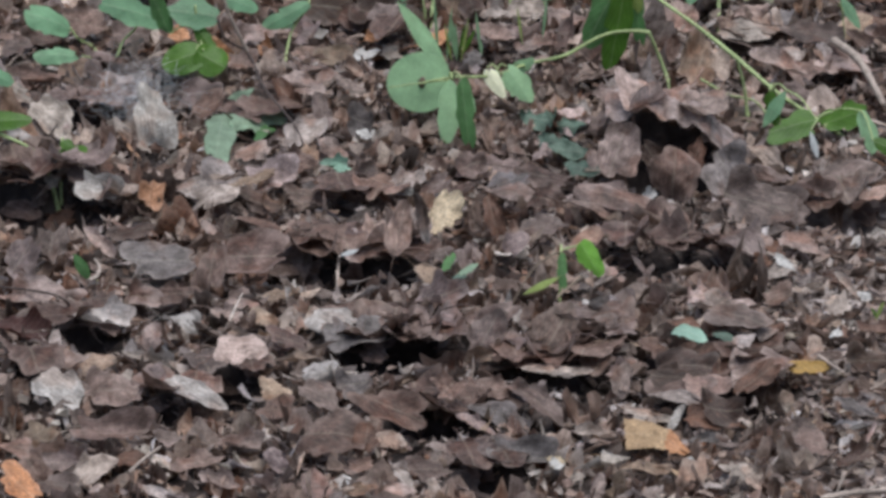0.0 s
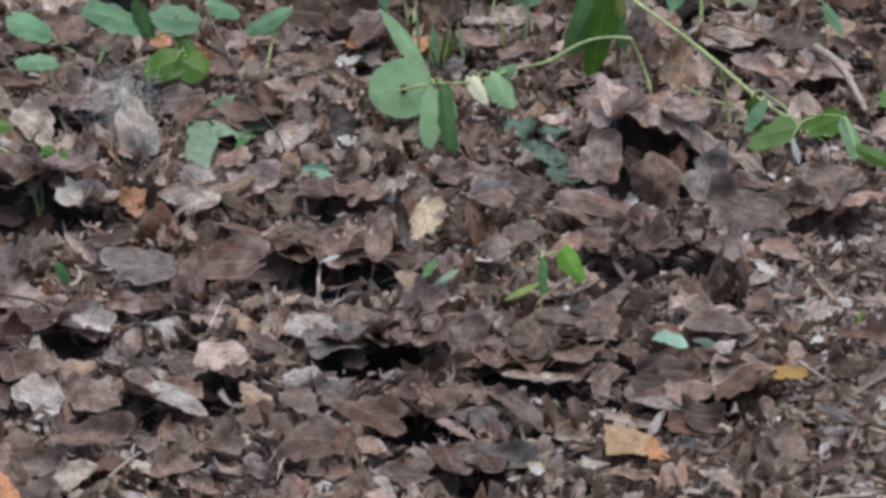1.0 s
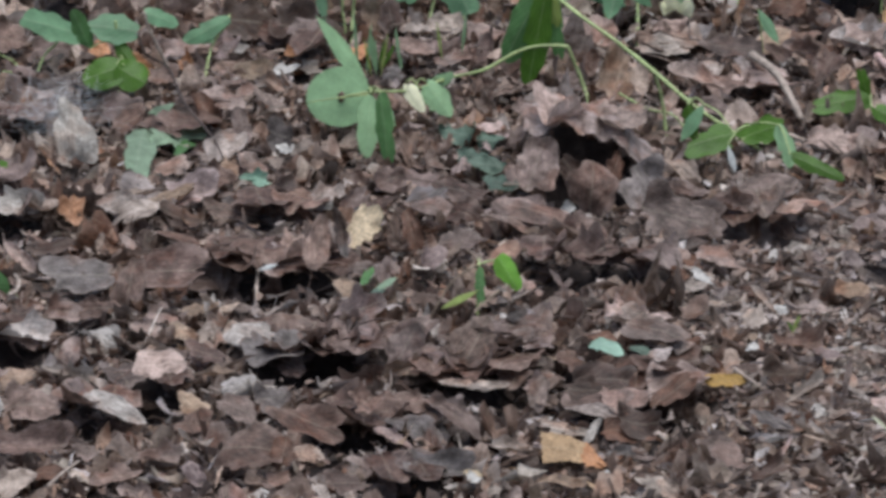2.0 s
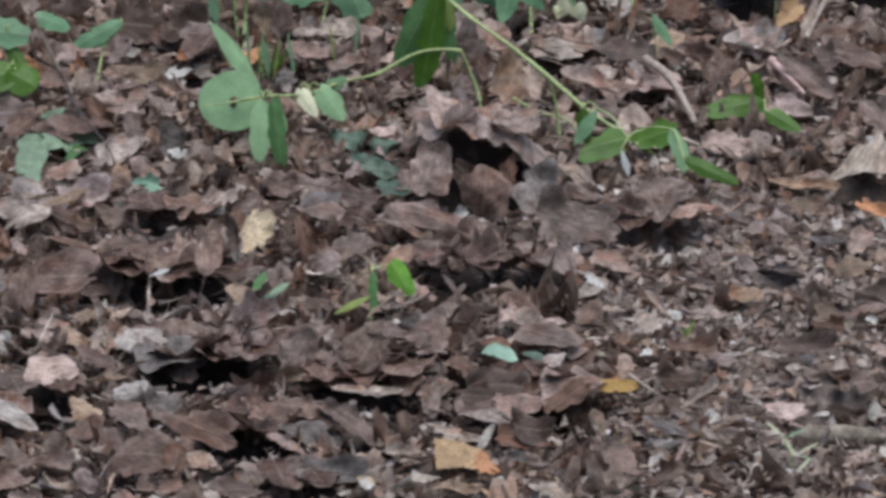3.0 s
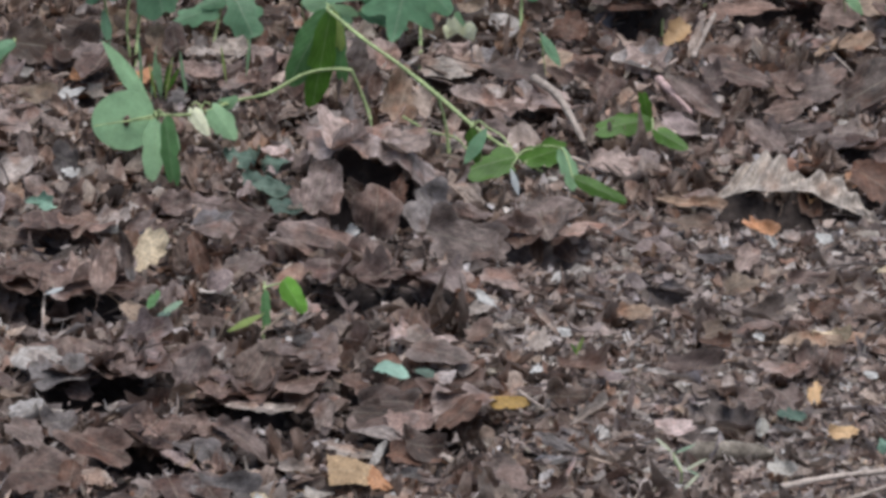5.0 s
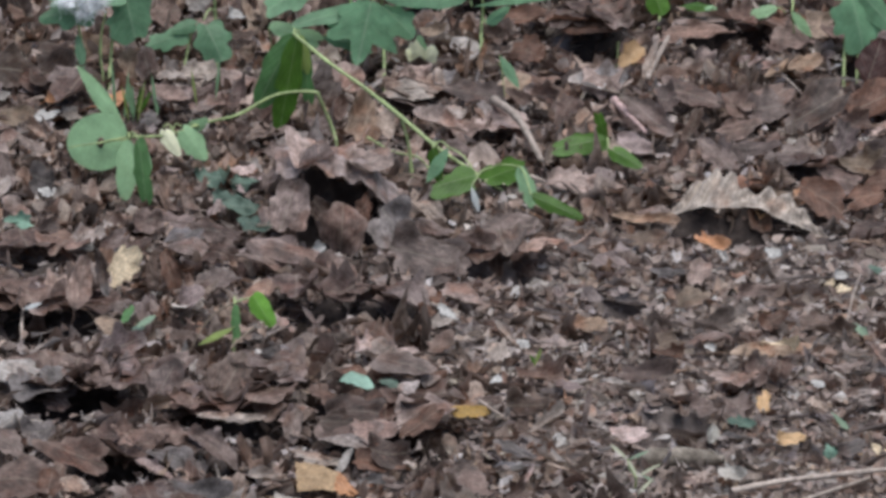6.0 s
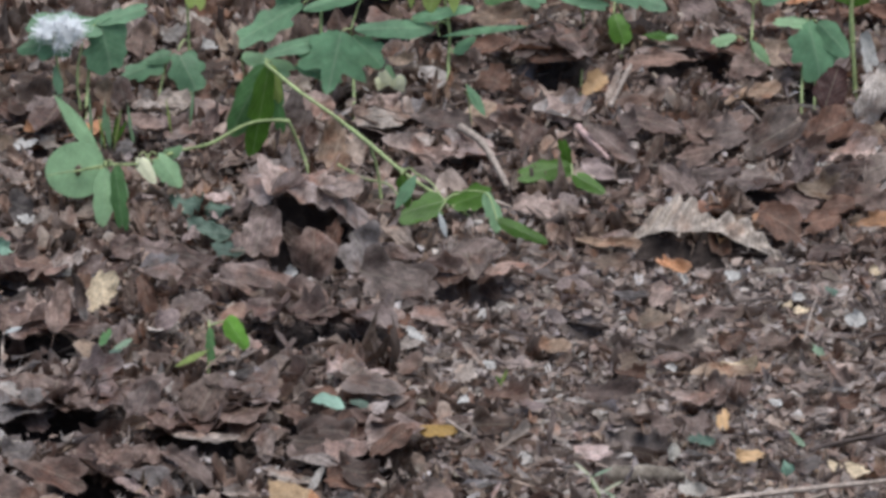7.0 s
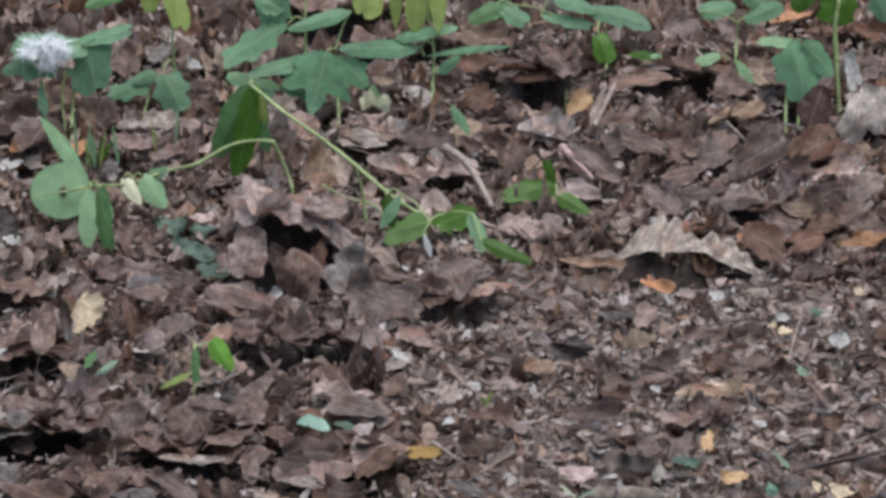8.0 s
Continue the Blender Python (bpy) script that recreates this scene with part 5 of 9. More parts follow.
p = plant("fallen_green_leaf", (0.5613, 4.6299, -0.0009), "dull green leaf scraps on crumbled leaves", "leaf")
green_leaf(p, (0.5511, 4.6209, 0.0153), (0.5620, 4.5899, 0.0159), 0.0075, "wilt", "sheet", 55, 0.2, 0.1, 0.4)
green_leaf(p, (0.5892, 4.7280, 0.0158), (0.5776, 4.7468, 0.0163), 0.0065, "dull", "sheet", 55, 0.2, 0.1, 0.4)
green_leaf(p, (0.4434, 4.4256, 0.0144), (0.4580, 4.3981, 0.0158), 0.0121, "dull", "sheet", 55, 0.2, 0.1, 0.4)
green_leaf(p, (0.5259, 4.3958, 0.0156), (0.5195, 4.4300, 0.0161), 0.0056, "wilt", "sheet", 55, 0.2, 0.1, 0.4)
p = plant("dry_twig", (0.4315, 4.2792, 0.0156), "long pale dry stick lying on leaf crumbs", "twig")
stem(p, [(0.4315, 4.2792, 0.0156), (0.4677, 4.2919, 0.0173), (0.4976, 4.3002, 0.0176), (0.5319, 4.3107, 0.0171), (0.5837, 4.3263, 0.0158)], 0.0024, 0.0017, STEM_PALE, "twig")
p = plant("dry_twig", (0.4656, 4.2442, 0.0170), "pale thin dry stick lying on leaf crumbs", "twig")
stem(p, [(0.4656, 4.2442, 0.0170), (0.4932, 4.2661, 0.0173), (0.5320, 4.2970, 0.0174)], 0.0018, 0.0013, STEM_PALE, "twig")
p = plant("dry_twig", (0.5496, 4.6277, 0.0151), "short dry twig on bare soil", "twig")
stem(p, [(0.5496, 4.6277, 0.0151), (0.5597, 4.6820, 0.0139), (0.5702, 4.7277, 0.0161)], 0.0009, 0.0007, STEM_PALE, "twig")
p = plant("dry_twig", (0.6096, 4.7281, 0.0155), "thin bare twig on bare soil", "twig")
stem(p, [(0.6096, 4.7281, 0.0155), (0.6149, 4.6750, 0.0157), (0.6222, 4.6218, 0.0163)], 0.0009, 0.0007, STEM_DARK, "twig")
p = plant("dry_twig", (0.4925, 4.7077, 0.0159), "thin dry stalk lying on bare soil", "twig")
stem(p, [(0.4925, 4.7077, 0.0159), (0.5160, 4.7191, 0.0162), (0.5480, 4.7228, 0.0154)], 0.0009, 0.0007, STEM_DARK, "twig")
p = plant("dry_stalk", (0.3077, 5.1313, 0.0260), "thick pale dry stalk lying among dead leaves", "twig")
stem(p, [(0.3077, 5.1313, 0.0260), (0.3244, 5.0735, 0.0290), (0.3378, 4.9765, 0.0260)], 0.0036, 0.0028, STEM_PALE, "twig")
p = plant("dry_stalk", (0.4072, 5.1285, 0.0260), "pinkish dry stalk lying among dead leaves", "twig")
stem(p, [(0.4072, 5.1285, 0.0260), (0.4177, 5.0877, 0.0250), (0.4282, 5.0547, 0.0220)], 0.0034, 0.0018, STEM_PINK, "twig")
p = plant("dry_stalk", (0.4401, 5.1964, 0.0221), "short pale dry stalk leaning in the litter", "twig")
stem(p, [(0.4401, 5.1964, 0.0221), (0.4550, 5.2744, 0.0146), (0.4677, 5.3237, 0.0171)], 0.0028, 0.0020, STEM_PALE, "twig")
p = plant("dry_twig", (0.3796, 5.4099, 0.0248), "thin dark twig lying across dead leaves", "twig")
stem(p, [(0.3796, 5.4099, 0.0248), (0.4114, 5.4337, 0.0264), (0.4528, 5.4860, 0.0178)], 0.0013, 0.0009, STEM_DARK, "twig")
p = plant("dry_twig", (0.4858, 5.3018, 0.0162), "short tan twig lying on dead leaves", "twig")
stem(p, [(0.4858, 5.3018, 0.0162), (0.4938, 5.2668, 0.0167), (0.5000, 5.2352, 0.0178)], 0.0015, 0.0011, STEM_DRY, "twig")
p = plant("dry_twig", (0.2309, 4.6883, 0.0111), "split pale twig on crumbled leaves", "twig")
stem(p, [(0.2309, 4.6883, 0.0111), (0.2441, 4.6633, 0.0149), (0.2566, 4.6509, 0.0151)], 0.0016, 0.0011, STEM_PALE, "twig")
p = plant("dry_twig", (0.1863, 5.1611, 0.0218), "thin green-brown twig under a plant stalk", "twig")
stem(p, [(0.1863, 5.1611, 0.0218), (0.1968, 5.1399, 0.0231), (0.2077, 5.1314, 0.0222)], 0.0009, 0.0007, STEM_PALE, "twig")
p = plant("dry_stalk", (0.2618, 4.4667, 0.0142), "thin pale forked stalk lying beside a yellow leaf", "twig")
stem(p, [(0.2618, 4.4667, 0.0142), (0.2693, 4.4450, 0.0158), (0.2777, 4.4254, 0.0170)], 0.0013, 0.0009, STEM_PALE, "twig")
stem(p, [(0.2693, 4.4450, 0.0158), (0.2776, 4.4518, 0.0165)], 0.0008, 0.0006, STEM_PALE, "twig")
for points, about in (
    ([(0.6047, 4.7291, 0.0200), (0.6105, 4.7105, 0.0190), (0.6140, 4.6891, 0.0120)], "thin dark stalk leaning over crumbled leaves"),
    ([(0.6145, 4.7353, 0.0200), (0.6185, 4.7005, 0.0180), (0.6196, 4.6708, 0.0120)], "thin dark bent stalk over crumbled leaves"),
    ([(0.5987, 4.7150, 0.0180), (0.6025, 4.6950, 0.0170), (0.6048, 4.6791, 0.0120)], "short thin dark stalk over crumbled leaves"),
    ([(0.5133, 4.7161, 0.0140), (0.5255, 4.7240, 0.0160), (0.5366, 4.7245, 0.0140)], "thin dark twig lying on bare soil"),
    ([(0.5945, 4.6335, 0.0110), (0.6100, 4.6420, 0.0150), (0.6400, 4.6500, 0.0120)], "dark brown twig lying on crumbled leaves"),
):
    p = plant("dry_twig", points[0], about, "twig")
    stem(p, points, 0.0012, 0.0009, STEM_DARK, "twig")

# ---- fallen leaves that can be told apart ----
dead_leaf("sheet", "taupe", pose(-0.338, 5.163, 0.0116, 14, 33, -87), 0.0274, 0.0205, 0.5)
dead_leaf("torn", "rose", pose(-0.346, 5.189, 0.0103, -2, 24, -84), 0.0225, 0.0168, 0.9)
dead_leaf("lobed", "brown", pose(-0.285, 5.183, 0.0241, -13, 39, -127), 0.0450, 0.0296, 0.5)
dead_leaf("sheet", "brown", pose(-0.317, 5.186, 0.0090, -2, 19, -85), 0.0405, 0.0150, 0.5)
dead_leaf("sheet", "rose", pose(-0.268, 5.109, 0.0179, 6, 13, -75), 0.0404, 0.0244, 0.9)
dead_leaf("strip", "brown", pose(-0.319, 5.067, 0.0157, -7, 24, -105), 0.0497, 0.0157, 0.5)
dead_leaf("torn", "pale", pose(-0.260, 5.032, 0.0180, 7, 36, -102), 0.0280, 0.0216, 0.5)
dead_leaf("torn", "ash", pose(-0.240, 5.081, 0.0154, 7, 43, -69), 0.0541, 0.0247, 0.5)
dead_leaf("torn", "pale", pose(-0.328, 5.003, 0.0258, -25, 33, -131), 0.0277, 0.0168, 0.5)
dead_leaf("torn", "russet", pose(-0.334, 4.988, 0.0240, -29, 29, -123), 0.0176, 0.0153, 0.5)
dead_leaf("oval", "pale", pose(-0.275, 5.023, 0.0040, -30, 43, -110), 0.0154, 0.0121, 0.5)
dead_leaf("torn", "pale", pose(-0.270, 4.883, 0.0304, -13, 38, -125), 0.0232, 0.0188, 0.5)
dead_leaf("sheet", "brown", pose(-0.261, 4.832, 0.0323, -3, 32, -113), 0.0317, 0.0208, 0.5)
dead_leaf("torn", "russet", pose(-0.257, 4.830, 0.0241, -5, 27, -80), 0.0300, 0.0236, 0.5)
dead_leaf("sheet", "brown", pose(-0.181, 5.005, 0.0136, 27, 27, -56), 0.0353, 0.0239, 0.5)
dead_leaf("sheet", "taupe", pose(-0.188, 5.040, 0.0131, -2, 35, -87), 0.0395, 0.0272, 0.5)
dead_leaf("torn", "umber", pose(-0.190, 4.976, 0.0098, -3, 34, -84), 0.0218, 0.0164, 0.9)
dead_leaf("sheet", "taupe", pose(-0.157, 5.092, 0.0189, -2, 16, -85), 0.0266, 0.0234, 0.5)
dead_leaf("oval", "orange", pose(-0.175, 5.125, 0.0173, -28, 32, -147), 0.0301, 0.0162, 0.9)
dead_leaf("torn", "orange", pose(-0.140, 5.137, 0.0157, 21, 28, -71), 0.0268, 0.0176, 0.9)
dead_leaf("torn", "taupe", pose(-0.150, 5.180, 0.0156, 3, 34, -97), 0.0412, 0.0228, 0.5)
dead_leaf("oval", "orange", pose(-0.209, 5.166, 0.0203, 44, 4, -8), 0.0150, 0.0182, 0.9)
dead_leaf("oval", "russet", pose(-0.120, 5.011, 0.0198, -36, 28, -155), 0.0385, 0.0179, 0.5)
dead_leaf("strip", "rose", pose(-0.124, 5.029, 0.0238, 1, 32, -108), 0.0464, 0.0101, 0.9)
dead_leaf("sheet", "taupe", pose(-0.123, 4.973, -0.0030, -2, 26, -85), 0.0261, 0.0245, 0.9)
dead_leaf("lobed", "umber", pose(-0.090, 5.238, 0.0195, -18, 41, -92), 0.0605, 0.0426, 0.5)
dead_leaf("sheet", "taupe", pose(-0.110, 5.198, 0.0098, 2, 24, -94), 0.0317, 0.0333, 0.9)
dead_leaf("oval", "brown", pose(-0.074, 5.229, 0.0138, -13, 41, -128), 0.0401, 0.0221, 0.5)
dead_leaf("lobed", "taupe", pose(-0.047, 5.177, 0.0331, 17, 31, -62), 0.0276, 0.0221, 0.5)
dead_leaf("oval", "orange", pose(-0.051, 5.181, 0.0153, 15, 29, -41), 0.0319, 0.0152, 0.5)
dead_leaf("oval", "tan", pose(-0.086, 5.108, 0.0207, 6, 34, -70), 0.0320, 0.0191, 0.5)
dead_leaf("sheet", "white", pose(-0.060, 5.129, 0.0158, 4, 16, -69), 0.0280, 0.0134, 0.5)
dead_leaf("sheet", "white", pose(-0.042, 5.176, 0.0016, 3, 15, -82), 0.0181, 0.0121, 0.5)
dead_leaf("oval", "pale", pose(-0.070, 5.073, 0.0207, 26, 25, -36), 0.0148, 0.0195, 0.5)
dead_leaf("oval", "rose", pose(-0.090, 5.063, 0.0193, 6, 40, -99), 0.0182, 0.0130, 0.5)
dead_leaf("torn", "rose", pose(-0.101, 5.086, 0.0184, -1, 17, -88), 0.0221, 0.0152, 0.5)
dead_leaf("oval", "rose", pose(-0.092, 4.959, 0.0247, 55, -5, 10), 0.0358, 0.0152, 0.9)
dead_leaf("torn", "tan", pose(-0.104, 4.883, 0.0169, 1, 37, -91), 0.0214, 0.0257, 0.5)
dead_leaf("oval", "rose", pose(-0.083, 4.895, 0.0173, -33, 26, -139), 0.0269, 0.0165, 0.9)
dead_leaf("sheet", "ash", pose(-0.062, 4.956, 0.0187, -27, 59, -133), 0.0312, 0.0260, 0.5)
dead_leaf("sheet", "white", pose(-0.058, 4.947, 0.0115, 8, 40, -103), 0.0183, 0.0127, 0.5)
dead_leaf("torn", "rose", pose(-0.072, 5.028, 0.0241, -24, 32, -149), 0.0364, 0.0137, 0.9)
dead_leaf("torn", "ash", pose(0.025, 5.127, 0.0119, -14, 45, -129), 0.0194, 0.0165, 0.5)
dead_leaf("oval", "pale", pose(0.043, 5.220, 0.0190, -3, 22, -113), 0.0287, 0.0136, 0.9)
dead_leaf("oval", "rose", pose(0.057, 5.183, 0.0146, 10, 28, -80), 0.0270, 0.0153, 0.5)
dead_leaf("torn", "rose", pose(0.074, 5.165, 0.0135, 8, 25, -52), 0.0417, 0.0171, 0.5)
dead_leaf("torn", "brown", pose(0.097, 5.179, 0.0160, 7, 40, -102), 0.0281, 0.0317, 0.5)
dead_leaf("torn", "tan", pose(0.042, 5.029, 0.0077, 9, 18, -80), 0.0220, 0.0085, 0.5)
dead_leaf("torn", "brown", pose(0.100, 5.084, 0.0146, 36, 30, -40), 0.0228, 0.0191, 0.9)
dead_leaf("sheet", "taupe", pose(0.095, 5.045, 0.0113, 25, 21, -58), 0.0271, 0.0228, 0.9)
dead_leaf("torn", "rose", pose(0.098, 4.974, 0.0196, -2, 34, -86), 0.0218, 0.0136, 0.5)
dead_leaf("torn", "rose", pose(0.075, 4.885, 0.0184, 15, 26, -63), 0.0221, 0.0137, 0.9)
dead_leaf("torn", "taupe", pose(0.052, 4.901, 0.0175, 22, 30, -47), 0.0184, 0.0193, 0.5)
dead_leaf("oval", "rose", pose(0.102, 4.939, 0.0201, 19, 20, -51), 0.0235, 0.0219, 0.9)
dead_leaf("torn", "rose", pose(0.215, 5.036, 0.0191, 19, 49, -52), 0.0186, 0.0113, 0.9)
dead_leaf("oval", "brown", pose(0.180, 5.108, 0.0277, 60, 6, -10), 0.0226, 0.0134, 0.5)
dead_leaf("sheet", "umber", pose(0.241, 5.188, 0.0036, -14, 14, -114), 0.0368, 0.0263, 0.5)
dead_leaf("torn", "pale", pose(0.269, 5.213, 0.0166, -23, 29, -132), 0.0190, 0.0105, 0.9)
dead_leaf("oval", "rose", pose(0.295, 5.133, -0.0018, -4, 18, -79), 0.0278, 0.0122, 0.9)
dead_leaf("strip", "rose", pose(0.324, 5.115, 0.0080, -33, 38, -158), 0.0595, 0.0108, 0.9)
dead_leaf("torn", "rose", pose(0.331, 5.032, 0.0183, -28, 22, -120), 0.0263, 0.0148, 0.9)
dead_leaf("sheet", "brown", pose(0.331, 5.178, 0.0114, -9, 29, -128), 0.0298, 0.0167, 0.5)
dead_leaf("lobed", "taupe", pose(0.278, 5.028, 0.0171, -23, 28, -119), 0.0353, 0.0165, 0.5)
dead_leaf("sheet", "taupe", pose(0.162, 5.078, 0.0212, -2, 25, -85), 0.0535, 0.0256, 0.9)
dead_leaf("oval", "ash", pose(0.143, 5.045, 0.0207, 8, 29, -76), 0.0355, 0.0174, 0.9)
dead_leaf("sheet", "rose", pose(0.190, 4.934, 0.0406, -6, 31, -97), 0.0558, 0.0202, 0.5)
dead_leaf("torn", "rose", pose(0.126, 5.026, 0.0180, 52, 18, -27), 0.0222, 0.0183, 0.5)
dead_leaf("torn", "taupe", pose(0.115, 4.944, 0.0230, 44, 25, -15), 0.0235, 0.0173, 0.5)
dead_leaf("sheet", "taupe", pose(0.275, 4.792, 0.0197, 9, 42, -73), 0.0384, 0.0210, 0.9)
dead_leaf("torn", "brown", pose(0.310, 4.812, 0.0080, 5, 49, -96), 0.0339, 0.0272, 0.5)
dead_leaf("oval", "brown", pose(0.314, 4.797, -0.0000, -50, 38, -167), 0.0217, 0.0168, 0.5)
dead_leaf("oval", "umber", pose(0.292, 4.789, 0.0050, 52, -19, -11), 0.0269, 0.0129, 0.5)
dead_leaf("sheet", "brown", pose(0.131, 4.712, 0.0194, 4, 25, -98), 0.0293, 0.0205, 0.5)
dead_leaf("sheet", "taupe", pose(0.188, 4.693, 0.0162, 1, 31, -65), 0.0318, 0.0129, 0.9)
dead_leaf("sheet", "taupe", pose(0.160, 4.715, 0.0030, 20, 36, -64), 0.0377, 0.0141, 0.5)
dead_leaf("sheet", "rose", pose(0.172, 4.703, 0.0023, 7, 64, -92), 0.0249, 0.0104, 0.5)
dead_leaf("sheet", "taupe", pose(0.193, 4.706, 0.0053, -1, 50, -89), 0.0331, 0.0132, 0.5)
dead_leaf("torn", "taupe", pose(0.209, 4.699, 0.0044, 14, 43, -54), 0.0224, 0.0131, 0.5)
dead_leaf("strip", "brown", pose(0.135, 4.698, -0.0005, 10, 30, -56), 0.0182, 0.0122, 0.5)
dead_leaf("oval", "rose", pose(0.227, 4.690, 0.0156, -33, 21, -134), 0.0378, 0.0246, 0.5)
dead_leaf("torn", "russet", pose(0.232, 4.665, 0.0116, 2, 52, -92), 0.0164, 0.0151, 0.9)
dead_leaf("sheet", "pale", pose(0.245, 4.646, 0.0120, 10, 26, -81), 0.0245, 0.0139, 0.5)
dead_leaf("torn", "russet", pose(0.241, 4.687, 0.0133, -7, 15, -127), 0.0276, 0.0123, 0.5)
dead_leaf("oval", "ash", pose(0.110, 4.524, 0.0343, 30, 49, -37), 0.0148, 0.0120, 0.5)
dead_leaf("oval", "taupe", pose(0.126, 4.541, 0.0237, 37, 13, -25), 0.0267, 0.0211, 0.5)
dead_leaf("lobed", "rose", pose(0.183, 4.550, 0.0270, 3, 19, -97), 0.0322, 0.0189, 0.9)
dead_leaf("oval", "taupe", pose(0.194, 4.540, 0.0285, -28, 26, -121), 0.0200, 0.0173, 0.5)
dead_leaf("sheet", "taupe", pose(0.208, 4.494, 0.0331, -9, 17, -112), 0.0485, 0.0274, 0.5)
dead_leaf("sheet", "brown", pose(0.240, 4.574, 0.0160, 13, 13, -65), 0.0254, 0.0189, 0.5)
dead_leaf("torn", "pale", pose(0.246, 4.607, 0.0100, -4, 16, -95), 0.0202, 0.0124, 0.9)
dead_leaf("strip", "pale", pose(0.290, 4.597, 0.0160, -37, 12, -150), 0.0303, 0.0073, 0.5)
dead_leaf("sheet", "white", pose(0.301, 4.587, 0.0132, -3, 54, -87), 0.0102, 0.0105, 0.9)
dead_leaf("torn", "pale", pose(0.280, 4.572, 0.0125, 2, 34, -94), 0.0161, 0.0174, 0.5)
dead_leaf("sheet", "russet", pose(0.168, 4.486, 0.0309, -12, 22, -120), 0.0247, 0.0132, 0.5)
dead_leaf("torn", "pale", pose(-0.292, 4.813, 0.0212, -50, 27, -147), 0.0127, 0.0131, 0.5)
dead_leaf("torn", "pale", pose(-0.282, 4.853, 0.0049, -8, 44, -79), 0.0109, 0.0119, 0.5)
dead_leaf("sheet", "brown", pose(-0.314, 4.818, -0.0039, -17, 39, -122), 0.0310, 0.0184, 0.5)
dead_leaf("sheet", "russet", pose(-0.286, 4.810, -0.0100, 2, 36, -64), 0.0268, 0.0180, 0.5)
dead_leaf("sheet", "brown", pose(-0.323, 4.803, -0.0131, -5, 29, -80), 0.0213, 0.0168, 0.5)
dead_leaf("torn", "brown", pose(-0.301, 4.820, 0.0045, 64, 21, -29), 0.0169, 0.0180, 0.9)
dead_leaf("sheet", "orange", pose(-0.217, 4.780, 0.0216, 64, 14, 6), 0.0232, 0.0220, 0.5, "bright orange-brown leaf standing in the litter")
dead_leaf("sheet", "pale", pose(-0.167, 4.787, 0.0191, 16, 24, -65), 0.0467, 0.0253, 0.5)
dead_leaf("torn", "tan", pose(-0.141, 4.812, 0.0215, 14, 23, -62), 0.0391, 0.0225, 0.9)
dead_leaf("sheet", "rose", pose(-0.125, 4.845, 0.0188, 10, 26, -81), 0.0296, 0.0205, 0.9)
dead_leaf("strip", "brown", pose(-0.238, 4.816, 0.0200, -46, 26, -165), 0.0271, 0.0105, 0.9)
dead_leaf("torn", "taupe", pose(-0.283, 4.652, 0.0304, 55, 8, -4), 0.0336, 0.0266, 0.5)
dead_leaf("torn", "pale", pose(-0.287, 4.650, 0.0204, -5, 48, -84), 0.0082, 0.0088, 0.5)
dead_leaf("strip", "brown", pose(-0.229, 4.718, 0.0151, 4, 19, -71), 0.0381, 0.0191, 0.5)
dead_leaf("oval", "pale", pose(-0.192, 4.725, 0.0148, 66, 2, -20), 0.0166, 0.0066, 0.9)
dead_leaf("strip", "rose", pose(-0.169, 4.722, 0.0138, -31, 10, -143), 0.0277, 0.0088, 0.5)
dead_leaf("oval", "tan", pose(-0.115, 4.582, 0.0171, 5, 25, -71), 0.0290, 0.0164, 0.9)
dead_leaf("sheet", "rose", pose(-0.211, 4.582, 0.0150, -12, 39, -101), 0.0444, 0.0208, 0.9)
dead_leaf("sheet", "brown", pose(-0.191, 4.586, 0.0157, 4, 35, -96), 0.0370, 0.0197, 0.9)
dead_leaf("torn", "brown", pose(-0.242, 4.558, 0.0220, -2, 39, -87), 0.0240, 0.0187, 0.9)
dead_leaf("strip", "taupe", pose(-0.204, 4.495, 0.0180, 49, 4, -9), 0.0252, 0.0141, 0.5)
dead_leaf("sheet", "taupe", pose(-0.142, 4.558, 0.0219, -1, 44, -89), 0.0241, 0.0178, 0.5)
dead_leaf("strip", "taupe", pose(0.013, 4.818, 0.0125, 25, 40, -67), 0.0253, 0.0095, 0.5)
dead_leaf("sheet", "taupe", pose(-0.007, 4.802, 0.0198, 31, 44, -41), 0.0304, 0.0151, 0.5)
dead_leaf("sheet", "brown", pose(0.023, 4.722, 0.0247, -61, 6, -170), 0.0251, 0.0146, 0.9)
dead_leaf("sheet", "taupe", pose(0.049, 4.799, 0.0172, -10, 17, -109), 0.0428, 0.0232, 0.5)
dead_leaf("torn", "ash", pose(0.049, 4.818, 0.0193, 14, 31, -59), 0.0354, 0.0200, 0.5)
dead_leaf("sheet", "brown", pose(0.074, 4.785, 0.0176, -10, 35, -127), 0.0370, 0.0285, 0.9)
dead_leaf("sheet", "brown", pose(0.052, 4.684, 0.0231, -39, 26, -132), 0.0248, 0.0189, 0.5)
dead_leaf("torn", "taupe", pose(-0.002, 4.648, 0.0231, 1, 31, -92), 0.0245, 0.0158, 0.5)
dead_leaf("lobed", "brown", pose(-0.042, 4.579, -0.0033, -12, 30, -98), 0.0363, 0.0206, 0.5)
dead_leaf("oval", "brown", pose(-0.026, 4.535, 0.0176, -5, 29, -108), 0.0287, 0.0153, 0.5)
dead_leaf("torn", "brown", pose(-0.058, 4.538, 0.0230, -3, 27, -112), 0.0422, 0.0210, 0.5)
dead_leaf("torn", "taupe", pose(-0.086, 4.588, 0.0148, -6, 17, -126), 0.0280, 0.0115, 0.5)
dead_leaf("torn", "pale", pose(-0.301, 4.462, 0.0197, -22, 27, -128), 0.0167, 0.0135, 0.5)
